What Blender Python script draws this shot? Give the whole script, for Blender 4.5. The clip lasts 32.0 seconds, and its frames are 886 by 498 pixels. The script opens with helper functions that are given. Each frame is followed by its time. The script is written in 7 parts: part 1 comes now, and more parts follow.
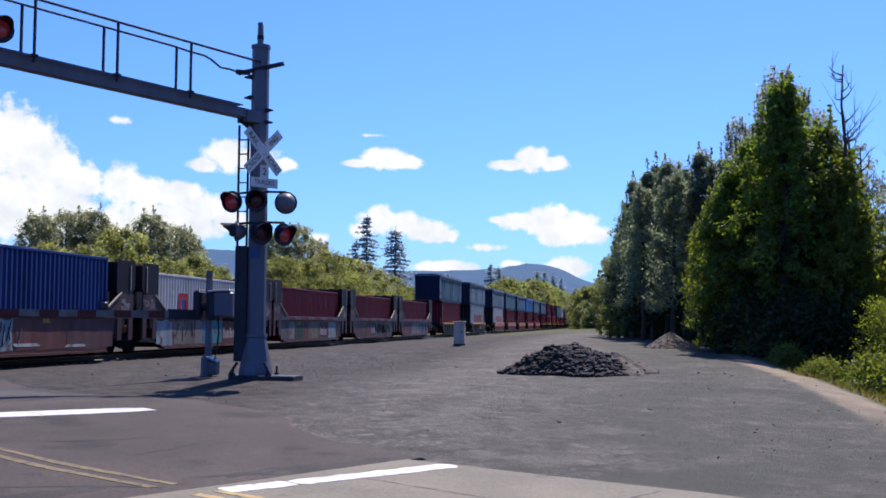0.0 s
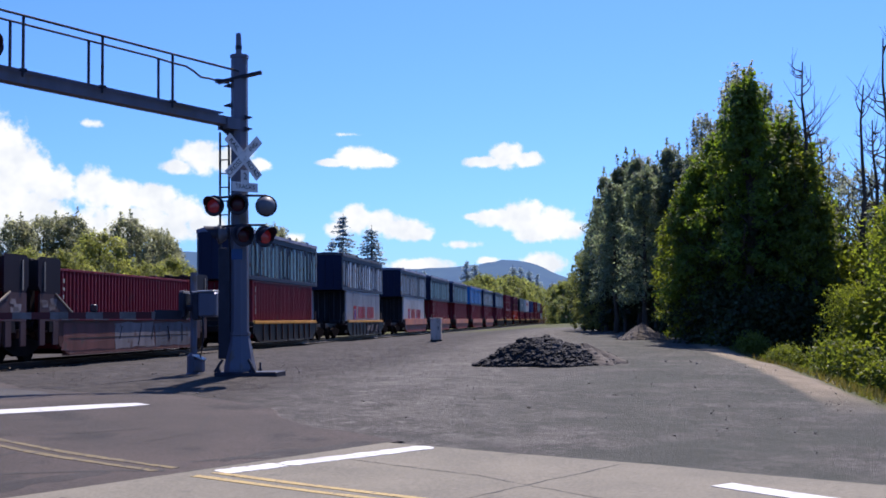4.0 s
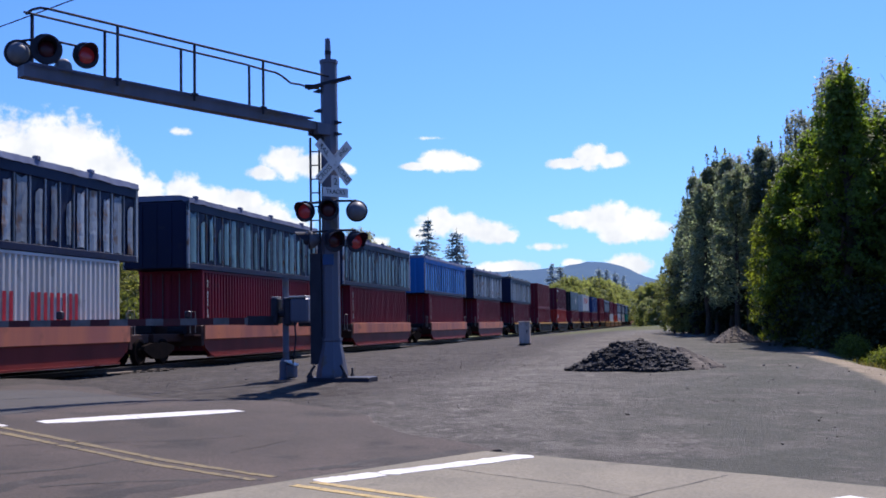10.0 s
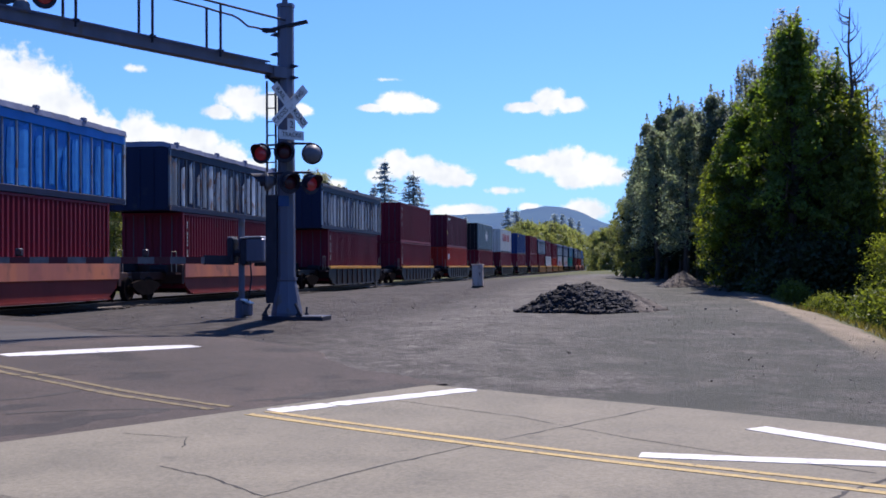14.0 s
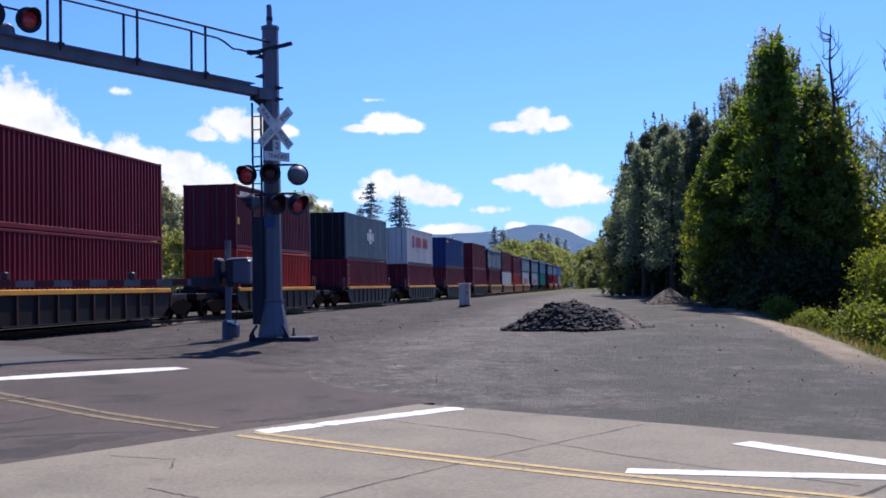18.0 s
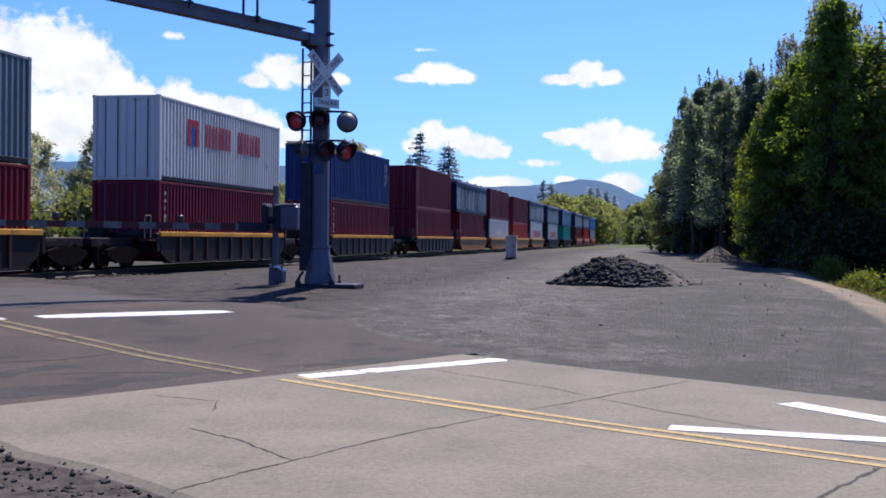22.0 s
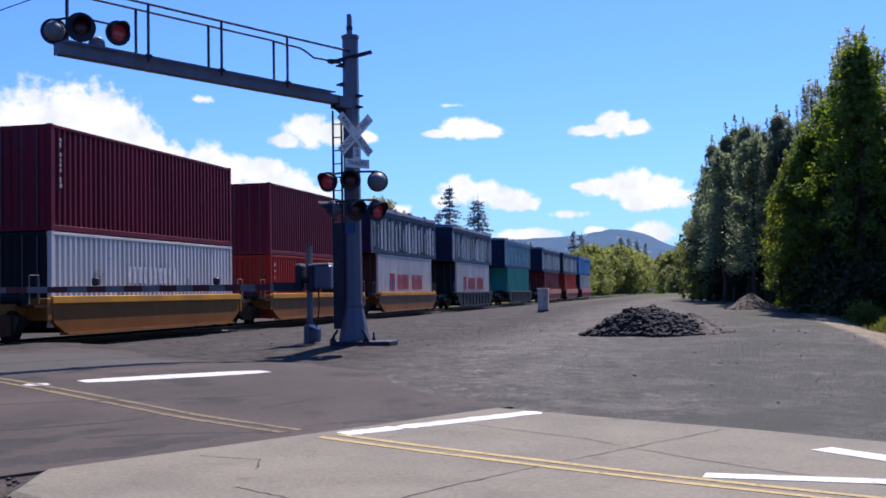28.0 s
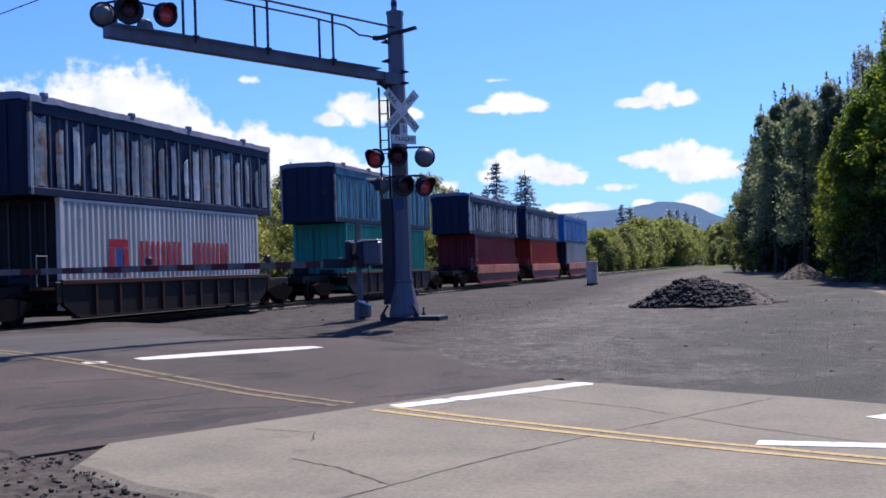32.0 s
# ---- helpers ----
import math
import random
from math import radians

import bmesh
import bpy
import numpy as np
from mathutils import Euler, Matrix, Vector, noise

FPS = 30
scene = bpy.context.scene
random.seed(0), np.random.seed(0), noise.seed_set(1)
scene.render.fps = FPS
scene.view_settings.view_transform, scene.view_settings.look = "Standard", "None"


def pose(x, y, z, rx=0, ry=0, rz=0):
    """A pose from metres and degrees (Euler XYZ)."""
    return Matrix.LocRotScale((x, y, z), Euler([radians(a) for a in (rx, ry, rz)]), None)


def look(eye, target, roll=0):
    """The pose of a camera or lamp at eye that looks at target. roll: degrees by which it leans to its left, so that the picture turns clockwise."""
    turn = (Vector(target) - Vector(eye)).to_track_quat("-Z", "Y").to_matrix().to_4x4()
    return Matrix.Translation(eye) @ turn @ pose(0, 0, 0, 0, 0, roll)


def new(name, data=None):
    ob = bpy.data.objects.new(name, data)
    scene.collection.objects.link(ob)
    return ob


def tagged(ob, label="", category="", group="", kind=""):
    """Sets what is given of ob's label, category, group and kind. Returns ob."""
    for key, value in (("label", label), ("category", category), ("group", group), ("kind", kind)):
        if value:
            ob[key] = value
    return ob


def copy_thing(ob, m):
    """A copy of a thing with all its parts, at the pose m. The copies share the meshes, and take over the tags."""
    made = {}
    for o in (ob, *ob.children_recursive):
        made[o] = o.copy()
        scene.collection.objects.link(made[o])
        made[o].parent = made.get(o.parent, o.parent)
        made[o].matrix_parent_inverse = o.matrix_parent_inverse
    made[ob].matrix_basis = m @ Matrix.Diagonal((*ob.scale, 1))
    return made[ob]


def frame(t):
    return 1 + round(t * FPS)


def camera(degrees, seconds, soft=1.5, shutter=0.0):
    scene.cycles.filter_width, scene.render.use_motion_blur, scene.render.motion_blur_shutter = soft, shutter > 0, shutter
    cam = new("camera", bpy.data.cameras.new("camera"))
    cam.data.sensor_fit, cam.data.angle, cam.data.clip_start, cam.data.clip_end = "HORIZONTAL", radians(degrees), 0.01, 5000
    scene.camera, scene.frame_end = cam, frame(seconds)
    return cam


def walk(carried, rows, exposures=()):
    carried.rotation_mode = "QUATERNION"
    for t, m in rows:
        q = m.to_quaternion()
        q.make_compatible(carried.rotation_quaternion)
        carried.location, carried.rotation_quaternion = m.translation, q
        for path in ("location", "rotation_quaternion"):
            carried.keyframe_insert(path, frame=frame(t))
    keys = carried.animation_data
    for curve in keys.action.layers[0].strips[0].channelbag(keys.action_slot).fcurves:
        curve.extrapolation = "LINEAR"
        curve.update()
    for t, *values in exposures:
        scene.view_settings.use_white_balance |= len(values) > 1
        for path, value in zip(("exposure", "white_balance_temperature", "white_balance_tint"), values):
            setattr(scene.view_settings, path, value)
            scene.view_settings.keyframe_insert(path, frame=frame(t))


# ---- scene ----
cam = camera(41.4, 32.0, 1.7)
PATH = [
    (0, pose(-0.267, 1.720, 1.659, 93.619, -0.432, 8.628)),
    (0.5, pose(-0.233, 1.626, 1.650, 93.465, -0.391, 8.133)),
    (1, pose(-0.208, 1.491, 1.641, 93.282, -0.217, 7.694)),
    (1.5, pose(-0.174, 1.326, 1.633, 93.147, -0.042, 7.400)),
    (2, pose(-0.149, 1.132, 1.624, 93.019, 0.180, 7.200)),
    (2.5, pose(-0.114, 0.954, 1.609, 92.997, 0.309, 7.158)),
    (3, pose(-0.087, 0.799, 1.596, 93.121, 0.519, 7.238)),
    (3.5, pose(-0.073, 0.701, 1.598, 93.316, 0.790, 7.467)),
    (5.5, pose(-0.170, 0.662, 1.619, 93.808, -0.230, 8.380)),
    (6, pose(-0.208, 0.799, 1.628, 93.658, -0.621, 8.942)),
    (6.5, pose(-0.233, 0.967, 1.624, 93.717, -0.513, 10.770)),
    (7, pose(-0.325, 1.051, 1.633, 93.952, -0.964, 13.705)),
    (7.5, pose(-0.251, 1.035, 1.626, 94.157, 0.556, 15.525)),
    (8, pose(-0.285, 0.968, 1.626, 94.164, 0.293, 14.933)),
    (8.5, pose(-0.269, 0.841, 1.615, 94.159, 0.764, 14.258)),
    (9, pose(-0.267, 0.891, 1.624, 94.027, 1.086, 13.330)),
    (9.5, pose(-0.268, 0.945, 1.643, 93.888, 1.102, 12.485)),
    (10, pose(-0.264, 0.910, 1.641, 93.701, 1.017, 11.670)),
    (10.5, pose(-0.215, 0.789, 1.638, 93.262, 2.139, 11.200)),
    (11, pose(-0.137, 0.497, 1.636, 92.160, 1.117, 10.836)),
    (11.5, pose(-0.094, 0.420, 1.624, 92.656, 0.220, 10.292)),
    (12, pose(-0.086, 0.359, 1.629, 91.219, 0.406, 9.665)),
    (12.5, pose(-0.070, 0.335, 1.628, 90.715, 0.409, 9.521)),
    (13, pose(-0.051, 0.299, 1.624, 90.618, 0.482, 9.630)),
    (13.5, pose(-0.047, 0.289, 1.622, 90.717, 0.453, 9.631)),
    (14, pose(-0.056, 0.293, 1.614, 90.881, 0.364, 9.530)),
    (14.5, pose(-0.064, 0.317, 1.617, 90.969, 0.368, 9.359)),
    (15, pose(-0.065, 0.319, 1.615, 91.042, 0.508, 9.163)),
    (15.5, pose(-0.050, 0.281, 1.609, 91.133, 0.648, 9.013)),
    (17.5, pose(-0.019, 0.187, 1.604, 91.533, 0.781, 8.833)),
    (18, pose(-0.031, 0.231, 1.609, 91.830, 0.980, 8.908)),
    (18.5, pose(-0.035, 0.287, 1.619, 92.138, 1.035, 9.033)),
    (19, pose(-0.043, 0.322, 1.621, 92.425, 1.034, 9.231)),
    (19.5, pose(-0.045, 0.362, 1.623, 92.438, 0.875, 9.424)),
    (20, pose(-0.050, 0.390, 1.618, 92.140, 0.725, 9.669)),
    (20.5, pose(-0.058, 0.411, 1.615, 91.519, 0.489, 9.949)),
    (21, pose(-0.055, 0.398, 1.608, 90.730, 0.088, 10.287)),
    (21.5, pose(-0.054, 0.360, 1.602, 89.989, -0.390, 10.707)),
    (22, pose(-0.040, 0.325, 1.588, 89.482, -0.585, 11.201)),
    (22.5, pose(-0.045, 0.315, 1.588, 89.438, -0.508, 11.676)),
    (23, pose(-0.035, 0.333, 1.597, 90.111, -0.157, 11.952)),
    (23.5, pose(-0.040, 0.325, 1.603, 90.962, 0.043, 11.973)),
    (24, pose(-0.045, 0.351, 1.611, 91.715, 0.280, 11.982)),
    (24.5, pose(-0.044, 0.357, 1.612, 92.342, 0.517, 12.021)),
    (25, pose(-0.033, 0.370, 1.611, 92.781, 0.607, 12.055)),
    (25.5, pose(-0.023, 0.377, 1.617, 93.039, 0.698, 12.102)),
    (27.5, pose(0.002, 0.149, 1.610, 92.581, 0.992, 12.465)),
    (28, pose(0.004, 0.045, 1.612, 92.136, 0.977, 12.741)),
    (28.5, pose(-0.000, 0.018, 1.599, 91.791, 0.944, 13.007)),
    (29, pose(-0.007, -0.039, 1.607, 91.527, 0.947, 13.187)),
    (29.5, pose(0.002, -0.052, 1.601, 91.403, 1.087, 13.386)),
    (30, pose(-0.002, -0.034, 1.595, 91.282, 1.261, 13.521)),
    (30.5, pose(0.003, -0.053, 1.587, 91.170, 1.398, 13.756)),
    (31, pose(0.017, -0.131, 1.587, 91.056, 1.500, 14.119)),
    (31.5, pose(0.023, -0.147, 1.585, 91.008, 1.688, 14.534)),
    (32, pose(0.005, -0.025, 1.581, 91.021, 1.900, 15.095)),
]
walk(cam, PATH)

# ---------------------------------------------------------------- world, sun, exposure
SUN_EL, SUN_AZ = 55.0, 10.5          # degrees; azimuth from the track's direction (+y) towards +x


def sky_world():
    w = bpy.data.worlds.new("sky")
    scene.world = w
    w.use_nodes = True
    nt = w.node_tree
    nt.nodes.clear()
    N, L = nt.nodes.new, nt.links.new
    out, bg = N("ShaderNodeOutputWorld"), N("ShaderNodeBackground")
    sky = N("ShaderNodeTexSky")
    sky.sky_type, sky.sun_disc = "NISHITA", False
    sky.sun_elevation, sky.sun_rotation = radians(SUN_EL), radians(SUN_AZ)
    sky.air_density, sky.dust_density, sky.ozone_density = 1.0, 0.6, 1.6
    tint = N("ShaderNodeMix")
    tint.data_type, tint.blend_type = "RGBA", "MULTIPLY"
    tint.inputs[0].default_value = 1.0
    tint.inputs[7].default_value = (0.59, 1.025, 2.02, 1)
    L(sky.outputs[0], tint.inputs[6])
    # direction to azimuth and elevation in degrees
    tc = N("ShaderNodeTexCoord")
    sep = N("ShaderNodeSeparateXYZ")
    L(tc.outputs["Generated"], sep.inputs[0])

    def m(op, a, b=None, c=None):
        n = N("ShaderNodeMath")
        n.operation = op
        for i, v in enumerate((a, b, c)):
            if v is None:
                continue
            if isinstance(v, (int, float)):
                n.inputs[i].default_value = v
            else:
                L(v, n.inputs[i])
        return n.outputs[0]

    az = m("MULTIPLY", m("ARCTAN2", sep.outputs[0], sep.outputs[1]), 57.2958)
    el = m("MULTIPLY", m("ARCSINE", sep.outputs[2]), 57.2958)
    comb = N("ShaderNodeCombineXYZ")
    L(az, comb.inputs[0])
    L(el, comb.inputs[1])
    # cumulus built of puffs: azimuth, elevation, half width, half height, fullness
    puffs = [(-11.6, 8.0, 1.3, 0.55, 1.0), (-10.5, 7.85, 1.0, 0.36, 1.0), (-12.8, 7.75, 0.8, 0.22, 1.0),
             (-4.3, 8.0, 0.9, 0.66, 1.0), (-5.4, 7.72, 1.1, 0.3, 1.0), (-3.3, 7.8, 0.85, 0.4, 1.0),
             (-11.8, 5.0, 1.1, 0.75, 1.0), (-10.5, 4.8, 1.0, 0.68, 1.0), (-9.2, 4.45, 1.2, 0.6, 1.0), (-12.6, 4.5, 0.75, 0.45, 1.0), (-8.5, 4.3, 0.7, 0.4, 1.0),
             (-4.8, 5.0, 1.3, 0.48, 1.0), (-3.5, 5.0, 1.2, 0.9, 1.0), (-2.1, 4.75, 1.15, 0.8, 1.0), (-1.3, 4.4, 0.8, 0.55, 1.0), (-2.8, 4.2, 1.3, 0.5, 1.0), (-5.8, 5.05, 0.7, 0.2, 1.0),
             (-6.6, 3.7, 1.5, 0.36, 0.55), (-8.6, 2.75, 1.9, 0.36, 0.95), (-5.2, 2.9, 0.8, 0.3, 0.7), (-2.6, 2.7, 1.2, 0.6, 1.0),
             (-19.2, 8.0, 1.15, 0.85, 1.0), (-20.3, 7.5, 0.9, 0.36, 1.0), (-17.9, 7.85, 1.3, 0.65, 1.0), (-16.6, 7.6, 0.8, 0.36, 1.0),
             (-29.8, 8.2, 2.4, 2.0, 1.0), (-28.3, 7.8, 1.7, 1.8, 1.0), (-27.2, 7.0, 1.3, 1.4, 1.0), (-26.0, 6.5, 1.3, 0.95, 1.0), (-32.0, 7.6, 2.4, 2.4, 1.0), (-28.5, 5.2, 4.0, 1.9, 1.0), (-35.0, 6.5, 3.4, 2.8, 1.0),
             (-24.0, 6.4, 1.2, 1.0, 1.0), (-22.8, 6.1, 1.3, 0.78, 1.0), (-21.3, 5.9, 1.2, 0.85, 1.0), (-20.0, 5.4, 1.2, 0.75, 1.0), (-19.0, 4.8, 1.1, 0.6, 1.0), (-22.3, 4.7, 3.6, 1.1, 1.0),
             (-24.2, 9.4, 1.3, 0.4, 0.42), (-12.1, 9.1, 1.5, 0.28, 0.3), (-14.8, 4.1, 1.0, 0.5, 0.6)]

    def vm(op, a, b=None, c=None):
        n = N("ShaderNodeVectorMath")
        n.operation = op
        for i, v in enumerate((a, b, c)):
            if v is None:
                continue
            if isinstance(v, tuple):
                n.inputs[i].default_value = v
            else:
                L(v, n.inputs[i])
        return n

    near = None
    for a, e, hw, hh, full in puffs:
        d = vm("LENGTH", vm("MULTIPLY_ADD", comb.outputs[0], (1 / hw, 1 / hh, 0.0), (-a / hw, -e / hh, 0.0)).outputs[0]).outputs["Value"]
        d = d if full == 1.0 else m("ADD", d, 1.0 - full)
        near = d if near is None else m("MINIMUM", near, d)
    field = m("SUBTRACT", 1.0, near)
    fine, big = N("ShaderNodeTexNoise"), N("ShaderNodeTexNoise")
    for n, s, det in ((fine, 1.5, 6.0), (big, 0.55, 3.0)):
        n.inputs["Scale"].default_value, n.inputs["Detail"].default_value = s, det
        n.inputs["Roughness"].default_value = 0.6
        L(comb.outputs[0], n.inputs["Vector"])
    total = m("ADD", field, m("MULTIPLY", m("SUBTRACT", fine.outputs[0], 0.5), 1.25))
    ramp = N("ShaderNodeMapRange")
    ramp.interpolation_type = "SMOOTHSTEP"
    ramp.inputs[1].default_value, ramp.inputs[2].default_value = -0.12, 0.34
    L(total, ramp.inputs[0])
    shade = N("ShaderNodeMapRange")
    shade.inputs[1].default_value, shade.inputs[2].default_value = 0.35, 0.65
    L(big.outputs[0], shade.inputs[0])
    white = N("ShaderNodeMix")
    white.data_type = "RGBA"
    white.inputs[6].default_value, white.inputs[7].default_value = (9.0, 9.4, 10.2, 1), (11.6, 11.6, 11.6, 1)
    L(shade.outputs[0], white.inputs[0])
    mixc = N("ShaderNodeMix")
    mixc.data_type = "RGBA"
    L(ramp.outputs[0], mixc.inputs[0])
    L(tint.outputs[2], mixc.inputs[6])
    L(white.outputs[2], mixc.inputs[7])
    L(mixc.outputs[2], bg.inputs[0])
    bg.inputs[1].default_value = 0.056
    L(bg.outputs[0], out.inputs[0])


sky_world()
sun = new("sun", bpy.data.lights.new("sun", "SUN"))
sun.data.energy, sun.data.angle, sun.data.color = 5.0, radians(0.53), (1.0, 0.885, 0.83)
_d = Vector((math.sin(radians(SUN_AZ)) * math.cos(radians(SUN_EL)), math.cos(radians(SUN_AZ)) * math.cos(radians(SUN_EL)), math.sin(radians(SUN_EL))))
sun.matrix_world = look(_d * 60, (0, 0, 0))
scene.view_settings.exposure = 0.75


# ---------------------------------------------------------------- materials
def material(name, color, color2=None, scale=3.0, rough=0.7, metal=0.0, bump=0.0, bump_scale=30.0, spots=None, spot_scale=8.0,
             spot_amount=0.5, streak=False, per_object=0.0, per_island=0.0, coords="Object", transmit=None, gloss=0.22, grain=0.0):
    """A painted, stained or grained surface: two tones by noise, spots of a third, fine relief."""
    mat = bpy.data.materials.new(name)
    mat.use_nodes = True
    nt = mat.node_tree
    nt.nodes.clear()
    N, L = nt.nodes.new, nt.links.new
    out, bsdf = N("ShaderNodeOutputMaterial"), N("ShaderNodeBsdfPrincipled")
    tc = N("ShaderNodeTexCoord")
    src = tc.outputs[coords]
    if per_object:                                          # every piece its own stretch of the pattern
        oi0, sc0, ad0 = N("ShaderNodeObjectInfo"), N("ShaderNodeVectorMath"), N("ShaderNodeVectorMath")
        cb0 = N("ShaderNodeCombineXYZ")
        for i in range(3):
            L(oi0.outputs["Random"], cb0.inputs[i])
        sc0.operation = "MULTIPLY"
        sc0.inputs[1].default_value = (37.0, 91.0, 53.0)
        L(cb0.outputs[0], sc0.inputs[0])
        L(src, ad0.inputs[0])
        L(sc0.outputs[0], ad0.inputs[1])
        src = ad0.outputs[0]
    noise1 = N("ShaderNodeTexNoise")
    noise1.inputs["Scale"].default_value, noise1.inputs["Detail"].default_value = scale, 5.0
    if streak:
        mp = N("ShaderNodeMapping")
        mp.inputs["Scale"].default_value = (1.0, 1.0, 0.12)
        L(src, mp.inputs[0])
        L(mp.outputs[0], noise1.inputs["Vector"])
    else:
        L(src, noise1.inputs["Vector"])
    mr = N("ShaderNodeMapRange")
    mr.inputs[1].default_value, mr.inputs[2].default_value = 0.34, 0.66
    L(noise1.outputs[0], mr.inputs[0])
    mix = N("ShaderNodeMix")
    mix.data_type = "RGBA"
    c2 = color2 or tuple(c * 0.72 for c in color)
    mix.inputs[6].default_value, mix.inputs[7].default_value = (*color, 1), (*c2, 1)
    L(mr.outputs[0], mix.inputs[0])
    col = mix.outputs[2]
    if spots:
        n2, r2, mx = N("ShaderNodeTexNoise"), N("ShaderNodeMapRange"), N("ShaderNodeMix")
        n2.inputs["Scale"].default_value, n2.inputs["Detail"].default_value = spot_scale, 6.0
        L(src, n2.inputs["Vector"])
        r2.inputs[1].default_value, r2.inputs[2].default_value = 0.68 - 0.2 * spot_amount, 0.74 - 0.2 * spot_amount + 0.06
        L(n2.outputs[0], r2.inputs[0])
        mx.data_type = "RGBA"
        mx.inputs[7].default_value = (*spots, 1)
        L(r2.outputs[0], mx.inputs[0])
        L(col, mx.inputs[6])
        col = mx.outputs[2]
    for amount, node, output in ((per_object, "ShaderNodeObjectInfo", "Random"), (per_island, "ShaderNodeNewGeometry", "Random Per Island")):
        if amount:
            oi, hr, hs = N(node), N("ShaderNodeMapRange"), N("ShaderNodeHueSaturation")
            L(oi.outputs[output], hr.inputs[0])
            hr.inputs[3].default_value, hr.inputs[4].default_value = 1 - amount, 1 + amount
            L(hr.outputs[0], hs.inputs["Value"])
            L(col, hs.inputs["Color"])
            col = hs.outputs[0]
    if grain:                                               # fine stone grain, light and dark
        n4, r4, h4 = N("ShaderNodeTexNoise"), N("ShaderNodeMapRange"), N("ShaderNodeHueSaturation")
        n4.inputs["Scale"].default_value, n4.inputs["Detail"].default_value = 26.0, 5.0
        n4.inputs["Roughness"].default_value = 0.75
        L(src, n4.inputs["Vector"])
        r4.inputs[1].default_value, r4.inputs[2].default_value = 0.36, 0.64
        r4.inputs[3].default_value, r4.inputs[4].default_value = 1 - grain, 1 + grain
        L(n4.outputs[0], r4.inputs[0])
        L(r4.outputs[0], h4.inputs["Value"])
        L(col, h4.inputs["Color"])
        col = h4.outputs[0]
    L(col, bsdf.inputs["Base Color"])
    bsdf.inputs["Roughness"].default_value, bsdf.inputs["Metallic"].default_value = rough, metal
    bsdf.inputs["Specular IOR Level"].default_value = gloss
    if bump:
        n3, bp = N("ShaderNodeTexNoise"), N("ShaderNodeBump")
        n3.inputs["Scale"].default_value, n3.inputs["Detail"].default_value = bump_scale, 4.0
        L(src, n3.inputs["Vector"])
        bp.inputs["Strength"].default_value, bp.inputs["Distance"].default_value = bump, 0.02
        L(n3.outputs[0], bp.inputs["Height"])
        L(bp.outputs[0], bsdf.inputs["Normal"])
    shader = bsdf.outputs[0]
    if transmit:
        tr, ms = N("ShaderNodeBsdfTranslucent"), N("ShaderNodeMixShader")
        ts = N("ShaderNodeMix")
        ts.data_type, ts.blend_type = "RGBA", "MULTIPLY"
        ts.inputs[0].default_value = 1.0
        ts.inputs[7].default_value = (*transmit[1:], 1)
        L(col, ts.inputs[6])
        L(ts.outputs[2], tr.inputs[0])
        ms.inputs[0].default_value = transmit[0]
        L(shader, ms.inputs[1])
        L(tr.outputs[0], ms.inputs[2])
        shader = ms.outputs[0]
    L(shader, out.inputs[0])
    return mat


def glowing(name, color, strength, base=(0.1, 0.01, 0.01)):
    mat = bpy.data.materials.new(name)
    mat.use_nodes = True
    b = mat.node_tree.nodes["Principled BSDF"]
    b.inputs["Base Color"].default_value, b.inputs["Roughness"].default_value = (*base, 1), 0.15
    b.inputs["Emission Color"].default_value, b.inputs["Emission Strength"].default_value = (*color, 1), strength
    return mat


STEEL_GREY = material("galvanised_steel", (0.11, 0.124, 0.178), (0.08, 0.09, 0.13), 2.5, 0.5, 0.2, 0.15, 40, spots=(0.1, 0.09, 0.085), spot_scale=3, streak=True)
STEEL_DARK = material("dark_painted_steel", (0.024, 0.028, 0.045), (0.016, 0.019, 0.032), 4, 0.55, 0.2, 0.2, 40)
LAMP_BLACK = material("lamp_black", (0.012, 0.014, 0.028), (0.018, 0.02, 0.036), 6, 0.45)
LAMP_GREY = material("lamp_grey", (0.12, 0.135, 0.165), (0.085, 0.095, 0.12), 5, 0.5)
LENS_RED = glowing("red_lens", (1.0, 0.1, 0.16), 0.02, (0.12, 0.01, 0.024))
LENS_DARK = material("unlit_red_lens", (0.06, 0.012, 0.022), (0.035, 0.01, 0.018), 9, 0.2)
LENS_PALE = material("pale_lens", (0.25, 0.26, 0.28), (0.16, 0.17, 0.19), 9, 0.2)
SIGN_WHITE = material("sign_white", (0.62, 0.62, 0.62), (0.46, 0.46, 0.47), 3, 0.5, spots=(0.3, 0.29, 0.28), spot_scale=6, spot_amount=0.3)
SIGN_BLACK = material("sign_black", (0.02, 0.02, 0.022), None, 6, 0.6)
# the arm's backlit shade is put into its darkened red and white
GATE_RED = material("gate_red", (0.085, 0.014, 0.02), (0.06, 0.012, 0.016), 6, 0.5)
GATE_WHITE = material("dirty_backlit_white", (0.15, 0.14, 0.145), (0.09, 0.085, 0.088), 4, 0.6, spots=(0.1, 0.09, 0.085), spot_scale=5)
BLUE_STICKER = material("blue_sticker", (0.02, 0.06, 0.18), (0.025, 0.07, 0.17), 6, 0.5)
CABINET_TAN = material("weathered_cabinet_paint", (0.56, 0.48, 0.42), (0.42, 0.36, 0.32), 3, 0.7, spots=(0.2, 0.17, 0.14), streak=True)
YELLOW_LINE = material("worn_yellow_paint", (0.374, 0.28, 0.111), (0.294, 0.223, 0.107), 9, 0.8, spots=(0.125, 0.111, 0.089), spot_scale=14, spot_amount=0.45, grain=0.2)
FADED_YELLOW = material("faded_yellow_paint", (0.176, 0.139, 0.0706), (0.111, 0.0917, 0.0588), 6, 0.85, spots=(0.0588, 0.053, 0.0482), spot_scale=9, spot_amount=0.7)
